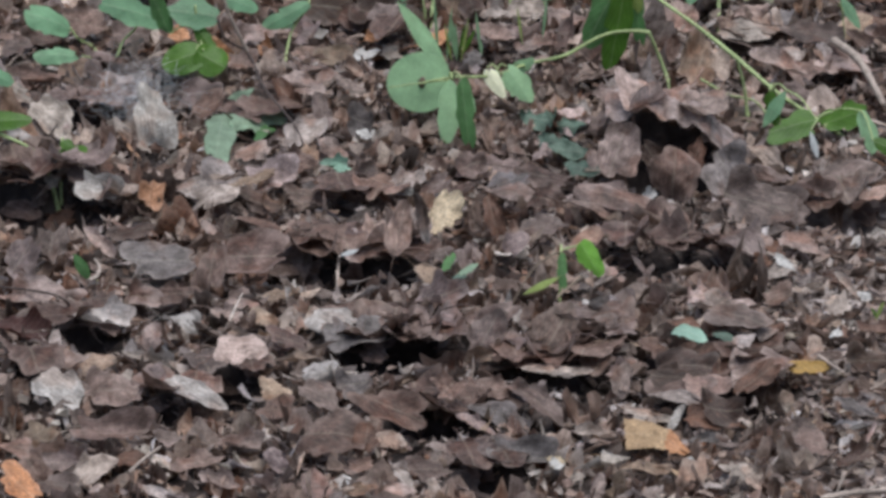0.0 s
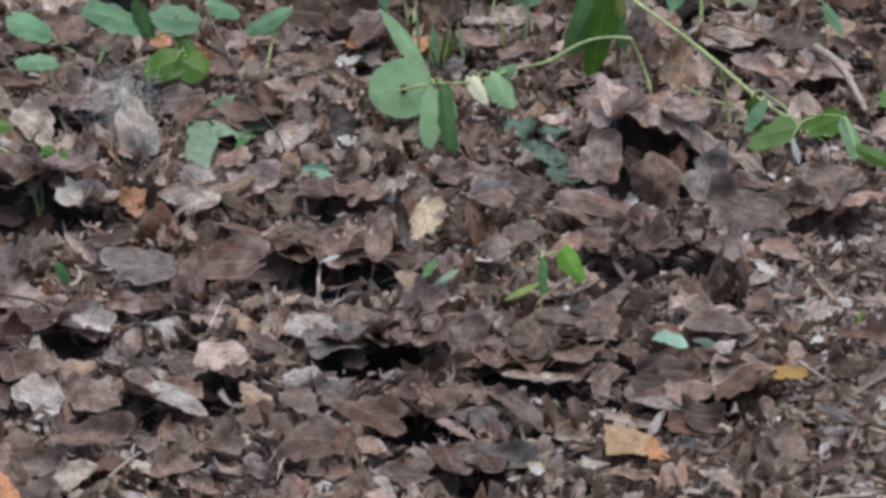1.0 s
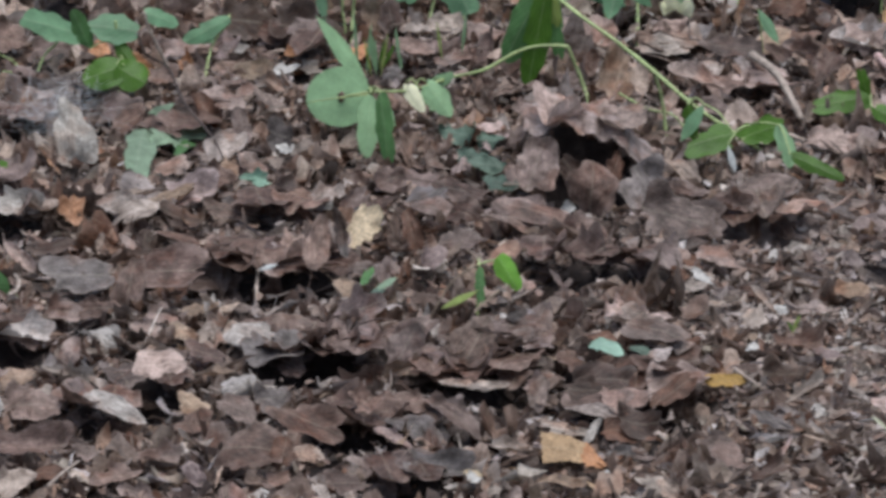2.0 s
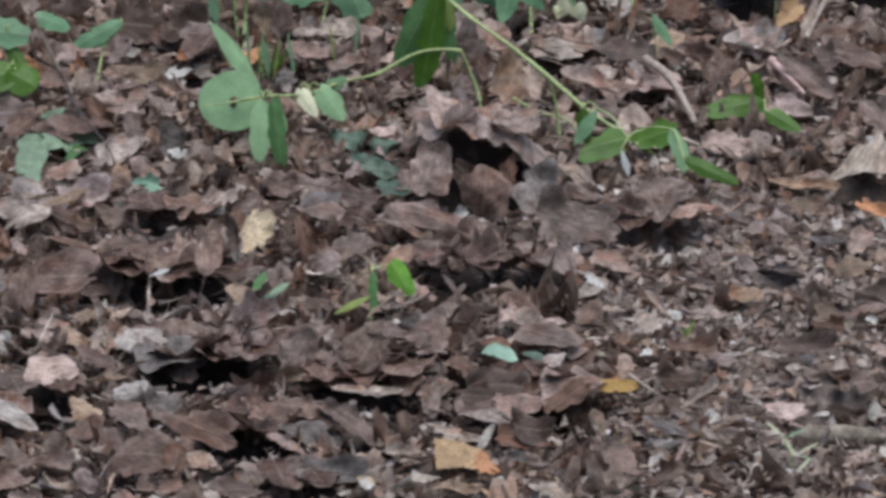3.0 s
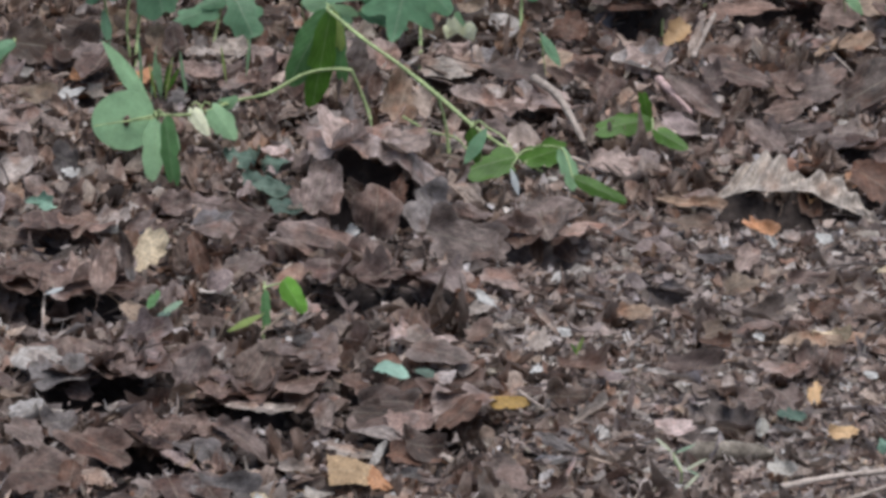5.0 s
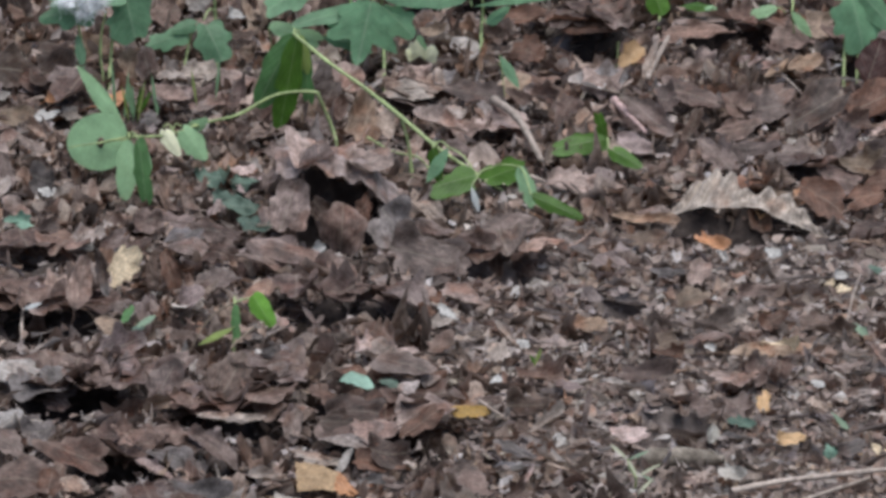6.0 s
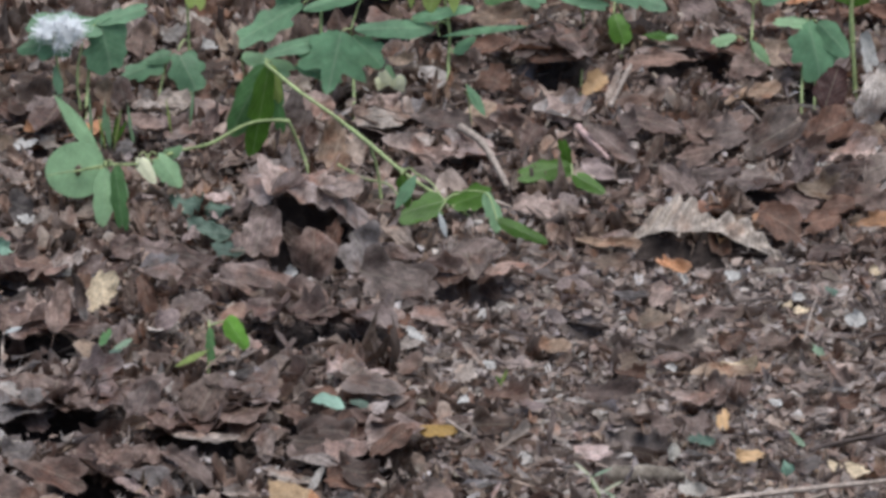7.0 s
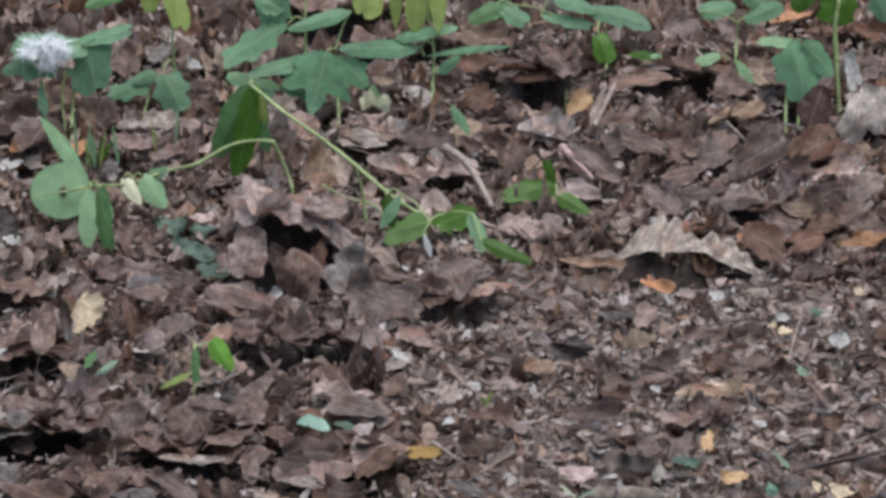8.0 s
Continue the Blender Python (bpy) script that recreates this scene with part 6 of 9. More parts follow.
dead_leaf("torn", "umber", pose(-0.297, 4.424, 0.0048, -1, 26, -88), 0.0234, 0.0321, 0.9)
dead_leaf("sheet", "tan", pose(-0.242, 4.462, 0.0112, -1, 25, -88), 0.0354, 0.0220, 0.5)
dead_leaf("sheet", "taupe", pose(-0.227, 4.390, 0.0182, 0, 32, -90), 0.0466, 0.0341, 0.5)
dead_leaf("torn", "taupe", pose(-0.204, 4.414, 0.0181, 23, 34, -70), 0.0273, 0.0232, 0.5)
dead_leaf("strip", "pale", pose(-0.207, 4.468, 0.0090, -14, 22, -103), 0.0396, 0.0100, 0.9)
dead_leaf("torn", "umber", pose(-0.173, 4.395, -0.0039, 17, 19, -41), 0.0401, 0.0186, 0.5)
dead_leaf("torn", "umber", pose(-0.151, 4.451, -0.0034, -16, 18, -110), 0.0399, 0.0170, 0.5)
dead_leaf("torn", "tan", pose(-0.118, 4.397, 0.0154, -32, 33, -145), 0.0249, 0.0201, 0.5)
dead_leaf("oval", "brown", pose(-0.124, 4.453, 0.0104, -7, 15, -114), 0.0416, 0.0152, 0.9)
dead_leaf("sheet", "brown", pose(-0.114, 4.369, 0.0116, -5, 25, -80), 0.0316, 0.0217, 0.5)
dead_leaf("torn", "tan", pose(-0.273, 4.319, 0.0148, 24, 35, -45), 0.0239, 0.0207, 0.5)
dead_leaf("oval", "rose", pose(-0.288, 4.302, 0.0111, -8, 19, -112), 0.0321, 0.0190, 0.5)
dead_leaf("torn", "taupe", pose(-0.255, 4.264, 0.0143, 3, 45, -93), 0.0382, 0.0247, 0.5)
dead_leaf("torn", "brown", pose(-0.273, 4.244, 0.0180, -52, 22, -158), 0.0307, 0.0228, 0.5)
dead_leaf("sheet", "taupe", pose(-0.256, 4.218, 0.0166, -12, 30, -97), 0.0337, 0.0189, 0.5)
dead_leaf("sheet", "pale", pose(-0.192, 4.210, 0.0157, -31, 27, -119), 0.0225, 0.0088, 0.5)
dead_leaf("torn", "brown", pose(-0.226, 4.211, 0.0133, -4, 28, -82), 0.0302, 0.0147, 0.9)
dead_leaf("oval", "taupe", pose(-0.111, 4.265, 0.0159, -61, 18, -145), 0.0197, 0.0171, 0.9)
dead_leaf("sheet", "taupe", pose(-0.135, 4.291, 0.0177, 12, 27, -85), 0.0345, 0.0179, 0.5)
dead_leaf("torn", "taupe", pose(-0.164, 4.253, 0.0188, 1, 31, -91), 0.0378, 0.0189, 0.5)
dead_leaf("torn", "taupe", pose(-0.148, 4.228, 0.0165, -20, 39, -137), 0.0332, 0.0155, 0.5)
dead_leaf("torn", "rose", pose(-0.122, 4.225, 0.0136, -12, 23, -95), 0.0263, 0.0131, 0.9)
dead_leaf("torn", "brown", pose(-0.040, 4.317, 0.0116, -34, 19, -130), 0.0194, 0.0184, 0.5)
dead_leaf("sheet", "white", pose(-0.032, 4.316, 0.0076, -9, 18, -121), 0.0104, 0.0053, 0.5)
dead_leaf("oval", "brown", pose(-0.013, 4.380, 0.0200, 5, 25, -73), 0.0237, 0.0155, 0.5)
dead_leaf("torn", "brown", pose(0.004, 4.374, 0.0264, 38, 23, -51), 0.0233, 0.0273, 0.9)
dead_leaf("lobed", "brown", pose(0.037, 4.378, 0.0228, -23, 31, -107), 0.0310, 0.0190, 0.9)
dead_leaf("sheet", "brown", pose(-0.049, 4.493, 0.0078, -17, 38, -140), 0.0275, 0.0207, 0.5)
dead_leaf("sheet", "brown", pose(0.002, 4.481, -0.0043, -2, 27, -101), 0.0480, 0.0157, 0.9)
dead_leaf("torn", "brown", pose(-0.009, 4.241, 0.0192, -3, 38, -86), 0.0342, 0.0218, 0.5)
dead_leaf("torn", "brown", pose(-0.055, 4.276, 0.0072, 9, 27, -79), 0.0304, 0.0124, 0.5)
dead_leaf("torn", "rose", pose(-0.062, 4.261, 0.0093, -16, 28, -115), 0.0154, 0.0056, 0.9)
dead_leaf("torn", "pale", pose(-0.024, 4.224, 0.0180, -37, 14, -141), 0.0235, 0.0086, 0.5)
dead_leaf("sheet", "rose", pose(-0.031, 4.204, 0.0182, -2, 29, -87), 0.0300, 0.0145, 0.5)
dead_leaf("torn", "taupe", pose(0.014, 4.264, 0.0021, -3, 45, -86), 0.0267, 0.0206, 0.5)
dead_leaf("sheet", "tan", pose(-0.054, 4.208, 0.0183, 6, 28, -100), 0.0232, 0.0122, 0.5)
dead_leaf("sheet", "brown", pose(-0.084, 4.217, 0.0167, -7, 35, -80), 0.0232, 0.0270, 0.5)
dead_leaf("oval", "rose", pose(0.103, 4.231, 0.0110, 60, 14, 4), 0.0190, 0.0107, 0.5)
dead_leaf("torn", "pale", pose(0.089, 4.251, 0.0091, 3, 34, -94), 0.0152, 0.0091, 0.9)
dead_leaf("oval", "tan", pose(0.135, 4.266, 0.0109, -2, 20, -99), 0.0418, 0.0090, 0.5)
dead_leaf("sheet", "white", pose(0.166, 4.278, 0.0108, 9, 43, -100), 0.0059, 0.0063, 0.9)
dead_leaf("oval", "yellow", pose(0.254, 4.446, 0.0126, -3, 35, -85), 0.0303, 0.0124, 0.2, "small golden yellow leaf on the leaf crumbs")
dead_leaf("strip", "pale", pose(0.274, 4.437, 0.0132, -16, 24, -126), 0.0165, 0.0040, 0.9)
dead_leaf("torn", "pale", pose(0.266, 4.462, 0.0123, -34, 33, -122), 0.0118, 0.0082, 0.5)
dead_leaf("lobed", "brown", pose(0.200, 4.478, 0.0002, 25, 27, -54), 0.0449, 0.0183, 0.5)
dead_leaf("sheet", "brown", pose(0.213, 4.490, 0.0007, 45, 27, -14), 0.0256, 0.0158, 0.5)
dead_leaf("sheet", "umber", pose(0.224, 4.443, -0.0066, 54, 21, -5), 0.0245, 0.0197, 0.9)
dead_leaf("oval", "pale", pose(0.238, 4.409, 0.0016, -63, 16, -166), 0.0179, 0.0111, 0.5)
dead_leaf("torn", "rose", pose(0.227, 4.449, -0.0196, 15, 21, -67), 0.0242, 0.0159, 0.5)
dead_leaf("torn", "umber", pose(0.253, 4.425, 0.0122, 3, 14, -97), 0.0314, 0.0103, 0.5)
dead_leaf("sheet", "pale", pose(0.206, 4.222, 0.0221, -48, 38, -166), 0.0232, 0.0128, 0.9)
dead_leaf("lobed", "ash", pose(0.282, 4.364, 0.0158, -16, 31, -129), 0.0367, 0.0111, 0.9)
dead_leaf("sheet", "taupe", pose(0.244, 4.323, 0.0144, -14, 26, -138), 0.0350, 0.0176, 0.5)
dead_leaf("sheet", "brown", pose(0.250, 4.296, 0.0171, -16, 21, -113), 0.0306, 0.0211, 0.5)
dead_leaf("strip", "rose", pose(0.289, 4.313, 0.0153, 22, 20, -18), 0.0235, 0.0038, 0.5)
dead_leaf("torn", "brown", pose(0.275, 4.262, 0.0171, 16, 20, -50), 0.0296, 0.0160, 0.9)
dead_leaf("sheet", "ash", pose(0.174, 4.310, 0.0121, -0, 24, -89), 0.0268, 0.0081, 0.9)
dead_leaf("strip", "taupe", pose(0.209, 4.307, 0.0087, 2, 17, -107), 0.0592, 0.0060, 0.5)
dead_leaf("torn", "ash", pose(0.112, 4.281, 0.0134, 0, 21, -91), 0.0095, 0.0056, 0.9)
dead_leaf("strip", "rose", pose(0.132, 4.465, 0.0103, -6, 15, -127), 0.0269, 0.0070, 0.5)
dead_leaf("torn", "umber", pose(0.291, 4.408, 0.0152, -24, 22, -125), 0.0158, 0.0124, 0.5)
dead_leaf("oval", "umber", pose(0.219, 4.205, 0.0199, 64, 3, -18), 0.0150, 0.0115, 0.5)
dead_leaf("torn", "pale", pose(0.278, 4.251, 0.0132, 3, 14, -97), 0.0151, 0.0065, 0.5)
dead_leaf("sheet", "taupe", pose(0.604, 4.996, 0.0185, 8, 29, -66), 0.0556, 0.0177, 0.9)
dead_leaf("torn", "tan", pose(0.596, 4.973, 0.0191, -5, 35, -83), 0.0392, 0.0291, 0.5)
dead_leaf("sheet", "brown", pose(0.577, 4.961, 0.0132, -22, 32, -111), 0.0375, 0.0294, 0.5)
dead_leaf("oval", "orange", pose(0.643, 4.920, 0.0122, 15, 38, -87), 0.0419, 0.0165, 0.5)
dead_leaf("torn", "taupe", pose(0.548, 5.005, 0.0232, -5, 41, -84), 0.0294, 0.0219, 0.5)
dead_leaf("torn", "taupe", pose(0.587, 5.017, 0.0264, 51, 13, -18), 0.0348, 0.0238, 0.5)
dead_leaf("strip", "pale", pose(0.584, 5.045, 0.0217, 65, 13, 2), 0.0192, 0.0077, 0.9)
dead_leaf("strip", "brown", pose(0.454, 5.018, 0.0152, 61, 16, -15), 0.0238, 0.0118, 0.9)
dead_leaf("torn", "brown", pose(0.432, 4.975, 0.0178, 12, 32, -58), 0.0309, 0.0164, 0.9)
dead_leaf("torn", "tan", pose(0.669, 5.153, 0.0121, -5, 35, -82), 0.0304, 0.0151, 0.5)
dead_leaf("torn", "ash", pose(0.380, 5.368, -0.0026, -6, 44, -83), 0.0258, 0.0227, 0.9)
dead_leaf("lobed", "tan", pose(0.358, 5.466, 0.0171, 3, 37, -97), 0.0560, 0.0279, 0.9)
dead_leaf("torn", "brown", pose(0.377, 5.375, 0.0196, -4, 30, -83), 0.0463, 0.0203, 0.9)
dead_leaf("sheet", "taupe", pose(0.493, 5.257, 0.0180, 3, 44, -96), 0.0295, 0.0223, 0.9)
dead_leaf("torn", "umber", pose(0.525, 5.343, -0.0003, -1, 44, -91), 0.0350, 0.0225, 0.9)
dead_leaf("oval", "rose", pose(0.538, 5.268, 0.0113, -4, 26, -115), 0.0358, 0.0136, 0.5)
dead_leaf("strip", "tan", pose(0.557, 5.256, 0.0122, 15, 25, -46), 0.0355, 0.0086, 0.9)
dead_leaf("oval", "tan", pose(0.580, 5.259, 0.0135, 8, 33, -53), 0.0355, 0.0169, 0.5)
dead_leaf("torn", "umber", pose(0.584, 5.230, 0.0077, -4, 25, -83), 0.0253, 0.0144, 0.9)
dead_leaf("torn", "brown", pose(0.506, 5.123, 0.0214, -8, 37, -78), 0.0417, 0.0294, 0.5)
dead_leaf("torn", "taupe", pose(0.450, 5.143, 0.0206, -6, 33, -81), 0.0304, 0.0309, 0.5)
dead_leaf("torn", "tan", pose(0.600, 5.343, 0.0197, -6, 41, -82), 0.0470, 0.0293, 0.5)
dead_leaf("sheet", "tan", pose(0.627, 5.340, 0.0308, 3, 37, -97), 0.0299, 0.0244, 0.5)
dead_leaf("sheet", "brown", pose(0.573, 5.322, 0.0163, -2, 34, -88), 0.0402, 0.0314, 0.9)
dead_leaf("torn", "rose", pose(0.582, 5.470, 0.0187, -29, 36, -155), 0.0459, 0.0157, 0.5)
dead_leaf("torn", "orange", pose(0.643, 5.516, 0.0169, 1, 26, -96), 0.0409, 0.0222, 0.5)
dead_leaf("torn", "russet", pose(0.675, 5.479, 0.0148, 2, 35, -80), 0.0526, 0.0189, 0.9)
dead_leaf("sheet", "russet", pose(0.710, 5.471, 0.0143, 6, 36, -103), 0.0464, 0.0254, 0.5)
dead_leaf("torn", "rose", pose(0.698, 5.365, 0.0166, 0, 46, -92), 0.0300, 0.0279, 0.5)
dead_leaf("torn", "umber", pose(0.244, 5.192, 0.0012, -11, 15, -140), 0.0544, 0.0258, 0.5)
dead_leaf("torn", "ash", pose(0.270, 5.209, 0.0183, -26, 28, -129), 0.0249, 0.0203, 0.5)
dead_leaf("sheet", "pale", pose(0.275, 5.128, 0.0150, 16, 30, -64), 0.0347, 0.0206, 0.9)
dead_leaf("strip", "brown", pose(0.290, 5.217, 0.0283, 76, 6, 2), 0.0439, 0.0049, 0.5)
dead_leaf("strip", "tan", pose(0.303, 5.245, 0.0265, 67, 20, 16), 0.0298, 0.0075, 0.9)
dead_leaf("torn", "orange", pose(0.310, 5.322, 0.0169, -1, 63, -92), 0.0099, 0.0100, 0.5)
dead_leaf("sheet", "pale", pose(0.309, 5.136, 0.0117, -29, 21, -141), 0.0361, 0.0112, 0.5)
dead_leaf("sheet", "tan", pose(0.328, 5.201, 0.0153, 22, 28, -75), 0.0340, 0.0253, 0.5)
dead_leaf("sheet", "taupe", pose(0.350, 5.165, 0.0169, -8, 52, -83), 0.0305, 0.0257, 0.9)
dead_leaf("torn", "brown", pose(0.366, 5.118, 0.0198, 53, 15, -35), 0.0291, 0.0260, 0.5)
dead_leaf("sheet", "brown", pose(0.344, 5.225, 0.0122, -2, 27, -118), 0.0526, 0.0198, 0.9)
dead_leaf("torn", "tan", pose(0.265, 5.318, 0.0238, -8, 45, -81), 0.0260, 0.0168, 0.5)
dead_leaf("torn", "rose", pose(0.245, 5.209, 0.0239, -3, 32, -87), 0.0441, 0.0190, 0.9)
dead_leaf("sheet", "tan", pose(0.008, 5.241, 0.0235, 59, 3, -15), 0.0298, 0.0225, 0.5)
dead_leaf("sheet", "brown", pose(0.022, 5.234, 0.0257, -65, 4, -167), 0.0293, 0.0223, 0.5)
dead_leaf("torn", "pale", pose(-0.041, 5.250, 0.0237, 2, 24, -97), 0.0197, 0.0144, 0.5)
dead_leaf("sheet", "umber", pose(-0.056, 5.287, 0.0197, 3, 27, -98), 0.0299, 0.0278, 0.9)
dead_leaf("sheet", "umber", pose(-0.056, 5.230, 0.0179, 4, 32, -99), 0.0397, 0.0380, 0.5)
dead_leaf("torn", "pale", pose(-0.041, 5.145, 0.0106, -5, 23, -80), 0.0246, 0.0180, 0.5)
dead_leaf("oval", "orange", pose(-0.007, 5.164, 0.0165, 17, 27, -67), 0.0292, 0.0188, 0.5)
dead_leaf("oval", "rose", pose(0.070, 5.182, 0.0171, 30, 33, -55), 0.0292, 0.0165, 0.9)
dead_leaf("torn", "tan", pose(0.106, 5.314, 0.0087, 4, 40, -99), 0.0252, 0.0175, 0.9)
dead_leaf("torn", "russet", pose(0.091, 5.254, 0.0184, -3, 41, -87), 0.0197, 0.0228, 0.5)
dead_leaf("sheet", "white", pose(0.101, 5.393, 0.0171, -6, 33, -79), 0.0219, 0.0130, 0.9)
dead_leaf("torn", "ash", pose(0.069, 5.427, 0.0171, 2, 24, -96), 0.0252, 0.0299, 0.5)
dead_leaf("sheet", "brown", pose(0.038, 5.407, 0.0158, -2, 30, -87), 0.0301, 0.0408, 0.9)
dead_leaf("sheet", "umber", pose(0.102, 5.352, 0.0120, -6, 28, -79), 0.0309, 0.0140, 0.5)
dead_leaf("torn", "orange", pose(0.141, 5.318, 0.0122, -52, 24, -166), 0.0204, 0.0199, 0.5)
dead_leaf("oval", "ash", pose(0.385, 4.714, 0.0007, -11, 17, -122), 0.0426, 0.0165, 0.5)
dead_leaf("sheet", "white", pose(0.467, 4.778, 0.0136, -21, 21, -131), 0.0143, 0.0081, 0.9)
dead_leaf("sheet", "white", pose(0.508, 4.783, 0.0139, 3, 26, -98), 0.0137, 0.0160, 0.5)
dead_leaf("torn", "pale", pose(0.542, 4.795, 0.0137, 0, 22, -93), 0.0182, 0.0096, 0.5)
dead_leaf("sheet", "white", pose(0.556, 4.733, 0.0134, 2, 38, -96), 0.0162, 0.0096, 0.9)
dead_leaf("torn", "cream", pose(0.546, 4.721, 0.0117, -0, 31, -92), 0.0113, 0.0069, 0.9)
dead_leaf("torn", "cream", pose(0.556, 4.709, 0.0114, -5, 24, -82), 0.0141, 0.0092, 0.5)
dead_leaf("oval", "white", pose(0.596, 4.676, 0.0146, -18, 42, -126), 0.0191, 0.0145, 0.9)
dead_leaf("strip", "rose", pose(0.570, 4.740, 0.0166, -34, 10, -153), 0.0247, 0.0052, 0.5)
dead_leaf("torn", "cream", pose(0.624, 4.792, 0.0139, 10, 53, -101), 0.0117, 0.0095, 0.9)
dead_leaf("torn", "pale", pose(0.629, 4.757, 0.0144, 11, 23, -61), 0.0250, 0.0116, 0.9)
dead_leaf("oval", "tan", pose(0.486, 4.564, 0.0153, -5, 43, -75), 0.0669, 0.0146, 0.5)
dead_leaf("oval", "cream", pose(0.495, 4.571, 0.0146, 12, 46, -89), 0.0395, 0.0105, 0.5)
dead_leaf("sheet", "taupe", pose(0.471, 4.516, 0.0185, 37, 28, -16), 0.0301, 0.0217, 0.5)
dead_leaf("sheet", "brown", pose(0.488, 4.519, 0.0184, 42, 9, -9), 0.0293, 0.0217, 0.9)
dead_leaf("torn", "taupe", pose(0.440, 4.616, 0.0141, -3, 17, -86), 0.0538, 0.0146, 0.5)
dead_leaf("sheet", "rose", pose(0.443, 4.597, 0.0142, 2, 23, -96), 0.0396, 0.0127, 0.5)
dead_leaf("torn", "ochre", pose(0.471, 4.461, 0.0142, 44, 10, -1), 0.0190, 0.0108, 0.5)
dead_leaf("oval", "pale", pose(0.509, 4.455, 0.0149, -19, 29, -146), 0.0267, 0.0094, 0.9)
dead_leaf("sheet", "white", pose(0.515, 4.500, 0.0123, -0, 56, -92), 0.0108, 0.0071, 0.5)
dead_leaf("sheet", "pale", pose(0.549, 4.477, 0.0137, -1, 26, -76), 0.0412, 0.0081, 0.5)
dead_leaf("torn", "ochre", pose(0.484, 4.384, 0.0139, 2, 44, -95), 0.0254, 0.0117, 0.5)
dead_leaf("torn", "mint", pose(0.509, 4.346, 0.0174, 65, 6, -14), 0.0168, 0.0105, 0.9)
dead_leaf("torn", "cream", pose(0.561, 4.349, 0.0154, 6, 44, -99), 0.0211, 0.0139, 0.5)
dead_leaf("torn", "tan", pose(0.579, 4.353, 0.0158, -7, 39, -83), 0.0177, 0.0195, 0.9)
dead_leaf("torn", "cream", pose(0.546, 4.362, 0.0139, 4, 46, -96), 0.0127, 0.0091, 0.5)
dead_leaf("torn", "ash", pose(0.527, 4.362, 0.0151, 21, 40, -65), 0.0256, 0.0137, 0.5)
dead_leaf("torn", "umber", pose(0.409, 4.441, -0.0050, -14, 34, -97), 0.0478, 0.0157, 0.5)
dead_leaf("sheet", "white", pose(0.441, 4.572, 0.0140, -3, 40, -87), 0.0089, 0.0076, 0.5)
dead_leaf("torn", "tan", pose(0.410, 4.573, 0.0189, 15, 31, -64), 0.0273, 0.0207, 0.5)
dead_leaf("sheet", "taupe", pose(0.387, 4.497, 0.0199, -2, 23, -88), 0.0479, 0.0188, 0.5)
dead_leaf("strip", "umber", pose(0.559, 4.410, 0.0132, 3, 24, -67), 0.0516, 0.0079, 0.5)
dead_leaf("strip", "umber", pose(0.611, 4.640, 0.0123, -4, 21, -83), 0.0368, 0.0080, 0.5)
dead_leaf("torn", "taupe", pose(0.426, 4.446, 0.0160, -1, 32, -91), 0.0258, 0.0214, 0.9)
dead_leaf("torn", "rose", pose(0.451, 4.444, 0.0162, -25, 26, -147), 0.0283, 0.0233, 0.5)
dead_leaf("torn", "tan", pose(0.356, 4.623, 0.0151, -8, 34, -79), 0.0329, 0.0164, 0.5)
dead_leaf("torn", "rose", pose(0.328, 4.594, 0.0119, -4, 24, -84), 0.0315, 0.0125, 0.5)
dead_leaf("torn", "brown", pose(0.310, 4.519, 0.0125, -4, 22, -83), 0.0400, 0.0193, 0.9)
dead_leaf("torn", "taupe", pose(0.331, 4.500, 0.0128, -2, 17, -87), 0.0261, 0.0140, 0.5)
dead_leaf("torn", "pale", pose(0.283, 4.567, 0.0158, 48, 14, -1), 0.0236, 0.0176, 0.5)
dead_leaf("sheet", "white", pose(0.277, 4.514, 0.0127, -3, 36, -88), 0.0109, 0.0078, 0.5)
dead_leaf("torn", "pale", pose(0.256, 4.611, 0.0091, -4, 26, -84), 0.0135, 0.0091, 0.9)
dead_leaf("lobed", "rose", pose(0.190, 4.549, 0.0262, -4, 27, -85), 0.0308, 0.0148, 0.5)
dead_leaf("torn", "ash", pose(0.209, 4.697, 0.0035, 1, 30, -95), 0.0224, 0.0174, 0.9)
dead_leaf("sheet", "rose", pose(0.203, 4.539, 0.0251, -1, 24, -90), 0.0391, 0.0185, 0.9)
dead_leaf("strip", "taupe", pose(0.338, 4.423, 0.0239, 55, 4, -14), 0.0349, 0.0051, 0.5)
dead_leaf("strip", "pale", pose(0.308, 4.410, 0.0180, 21, 17, -49), 0.0374, 0.0073, 0.9)
dead_leaf("strip", "taupe", pose(0.356, 4.366, 0.0163, -21, 29, -143), 0.0280, 0.0055, 0.5)
dead_leaf("torn", "brown", pose(0.269, 4.474, 0.0121, -0, 30, -91), 0.0215, 0.0110, 0.5)
dead_leaf("torn", "pale", pose(0.209, 4.471, 0.0231, 8, 45, -102), 0.0178, 0.0141, 0.5)
dead_leaf("sheet", "umber", pose(0.297, 4.444, 0.0187, 5, 33, -101), 0.0348, 0.0210, 0.5)
dead_leaf("lobed", "brown", pose(-0.110, 4.847, 0.0222, 6, 41, -99), 0.0394, 0.0244, 0.9)
dead_leaf("sheet", "rose", pose(-0.127, 4.817, 0.0192, 10, 24, -82), 0.0462, 0.0305, 0.5)
dead_leaf("torn", "brown", pose(-0.134, 4.773, 0.0172, -17, 29, -116), 0.0427, 0.0204, 0.5)
dead_leaf("torn", "mint", pose(-0.076, 4.841, 0.0217, 1, 32, -93), 0.0170, 0.0109, 0.5)
dead_leaf("torn", "brown", pose(-0.097, 4.796, 0.0156, -9, 30, -102), 0.0463, 0.0216, 0.5)
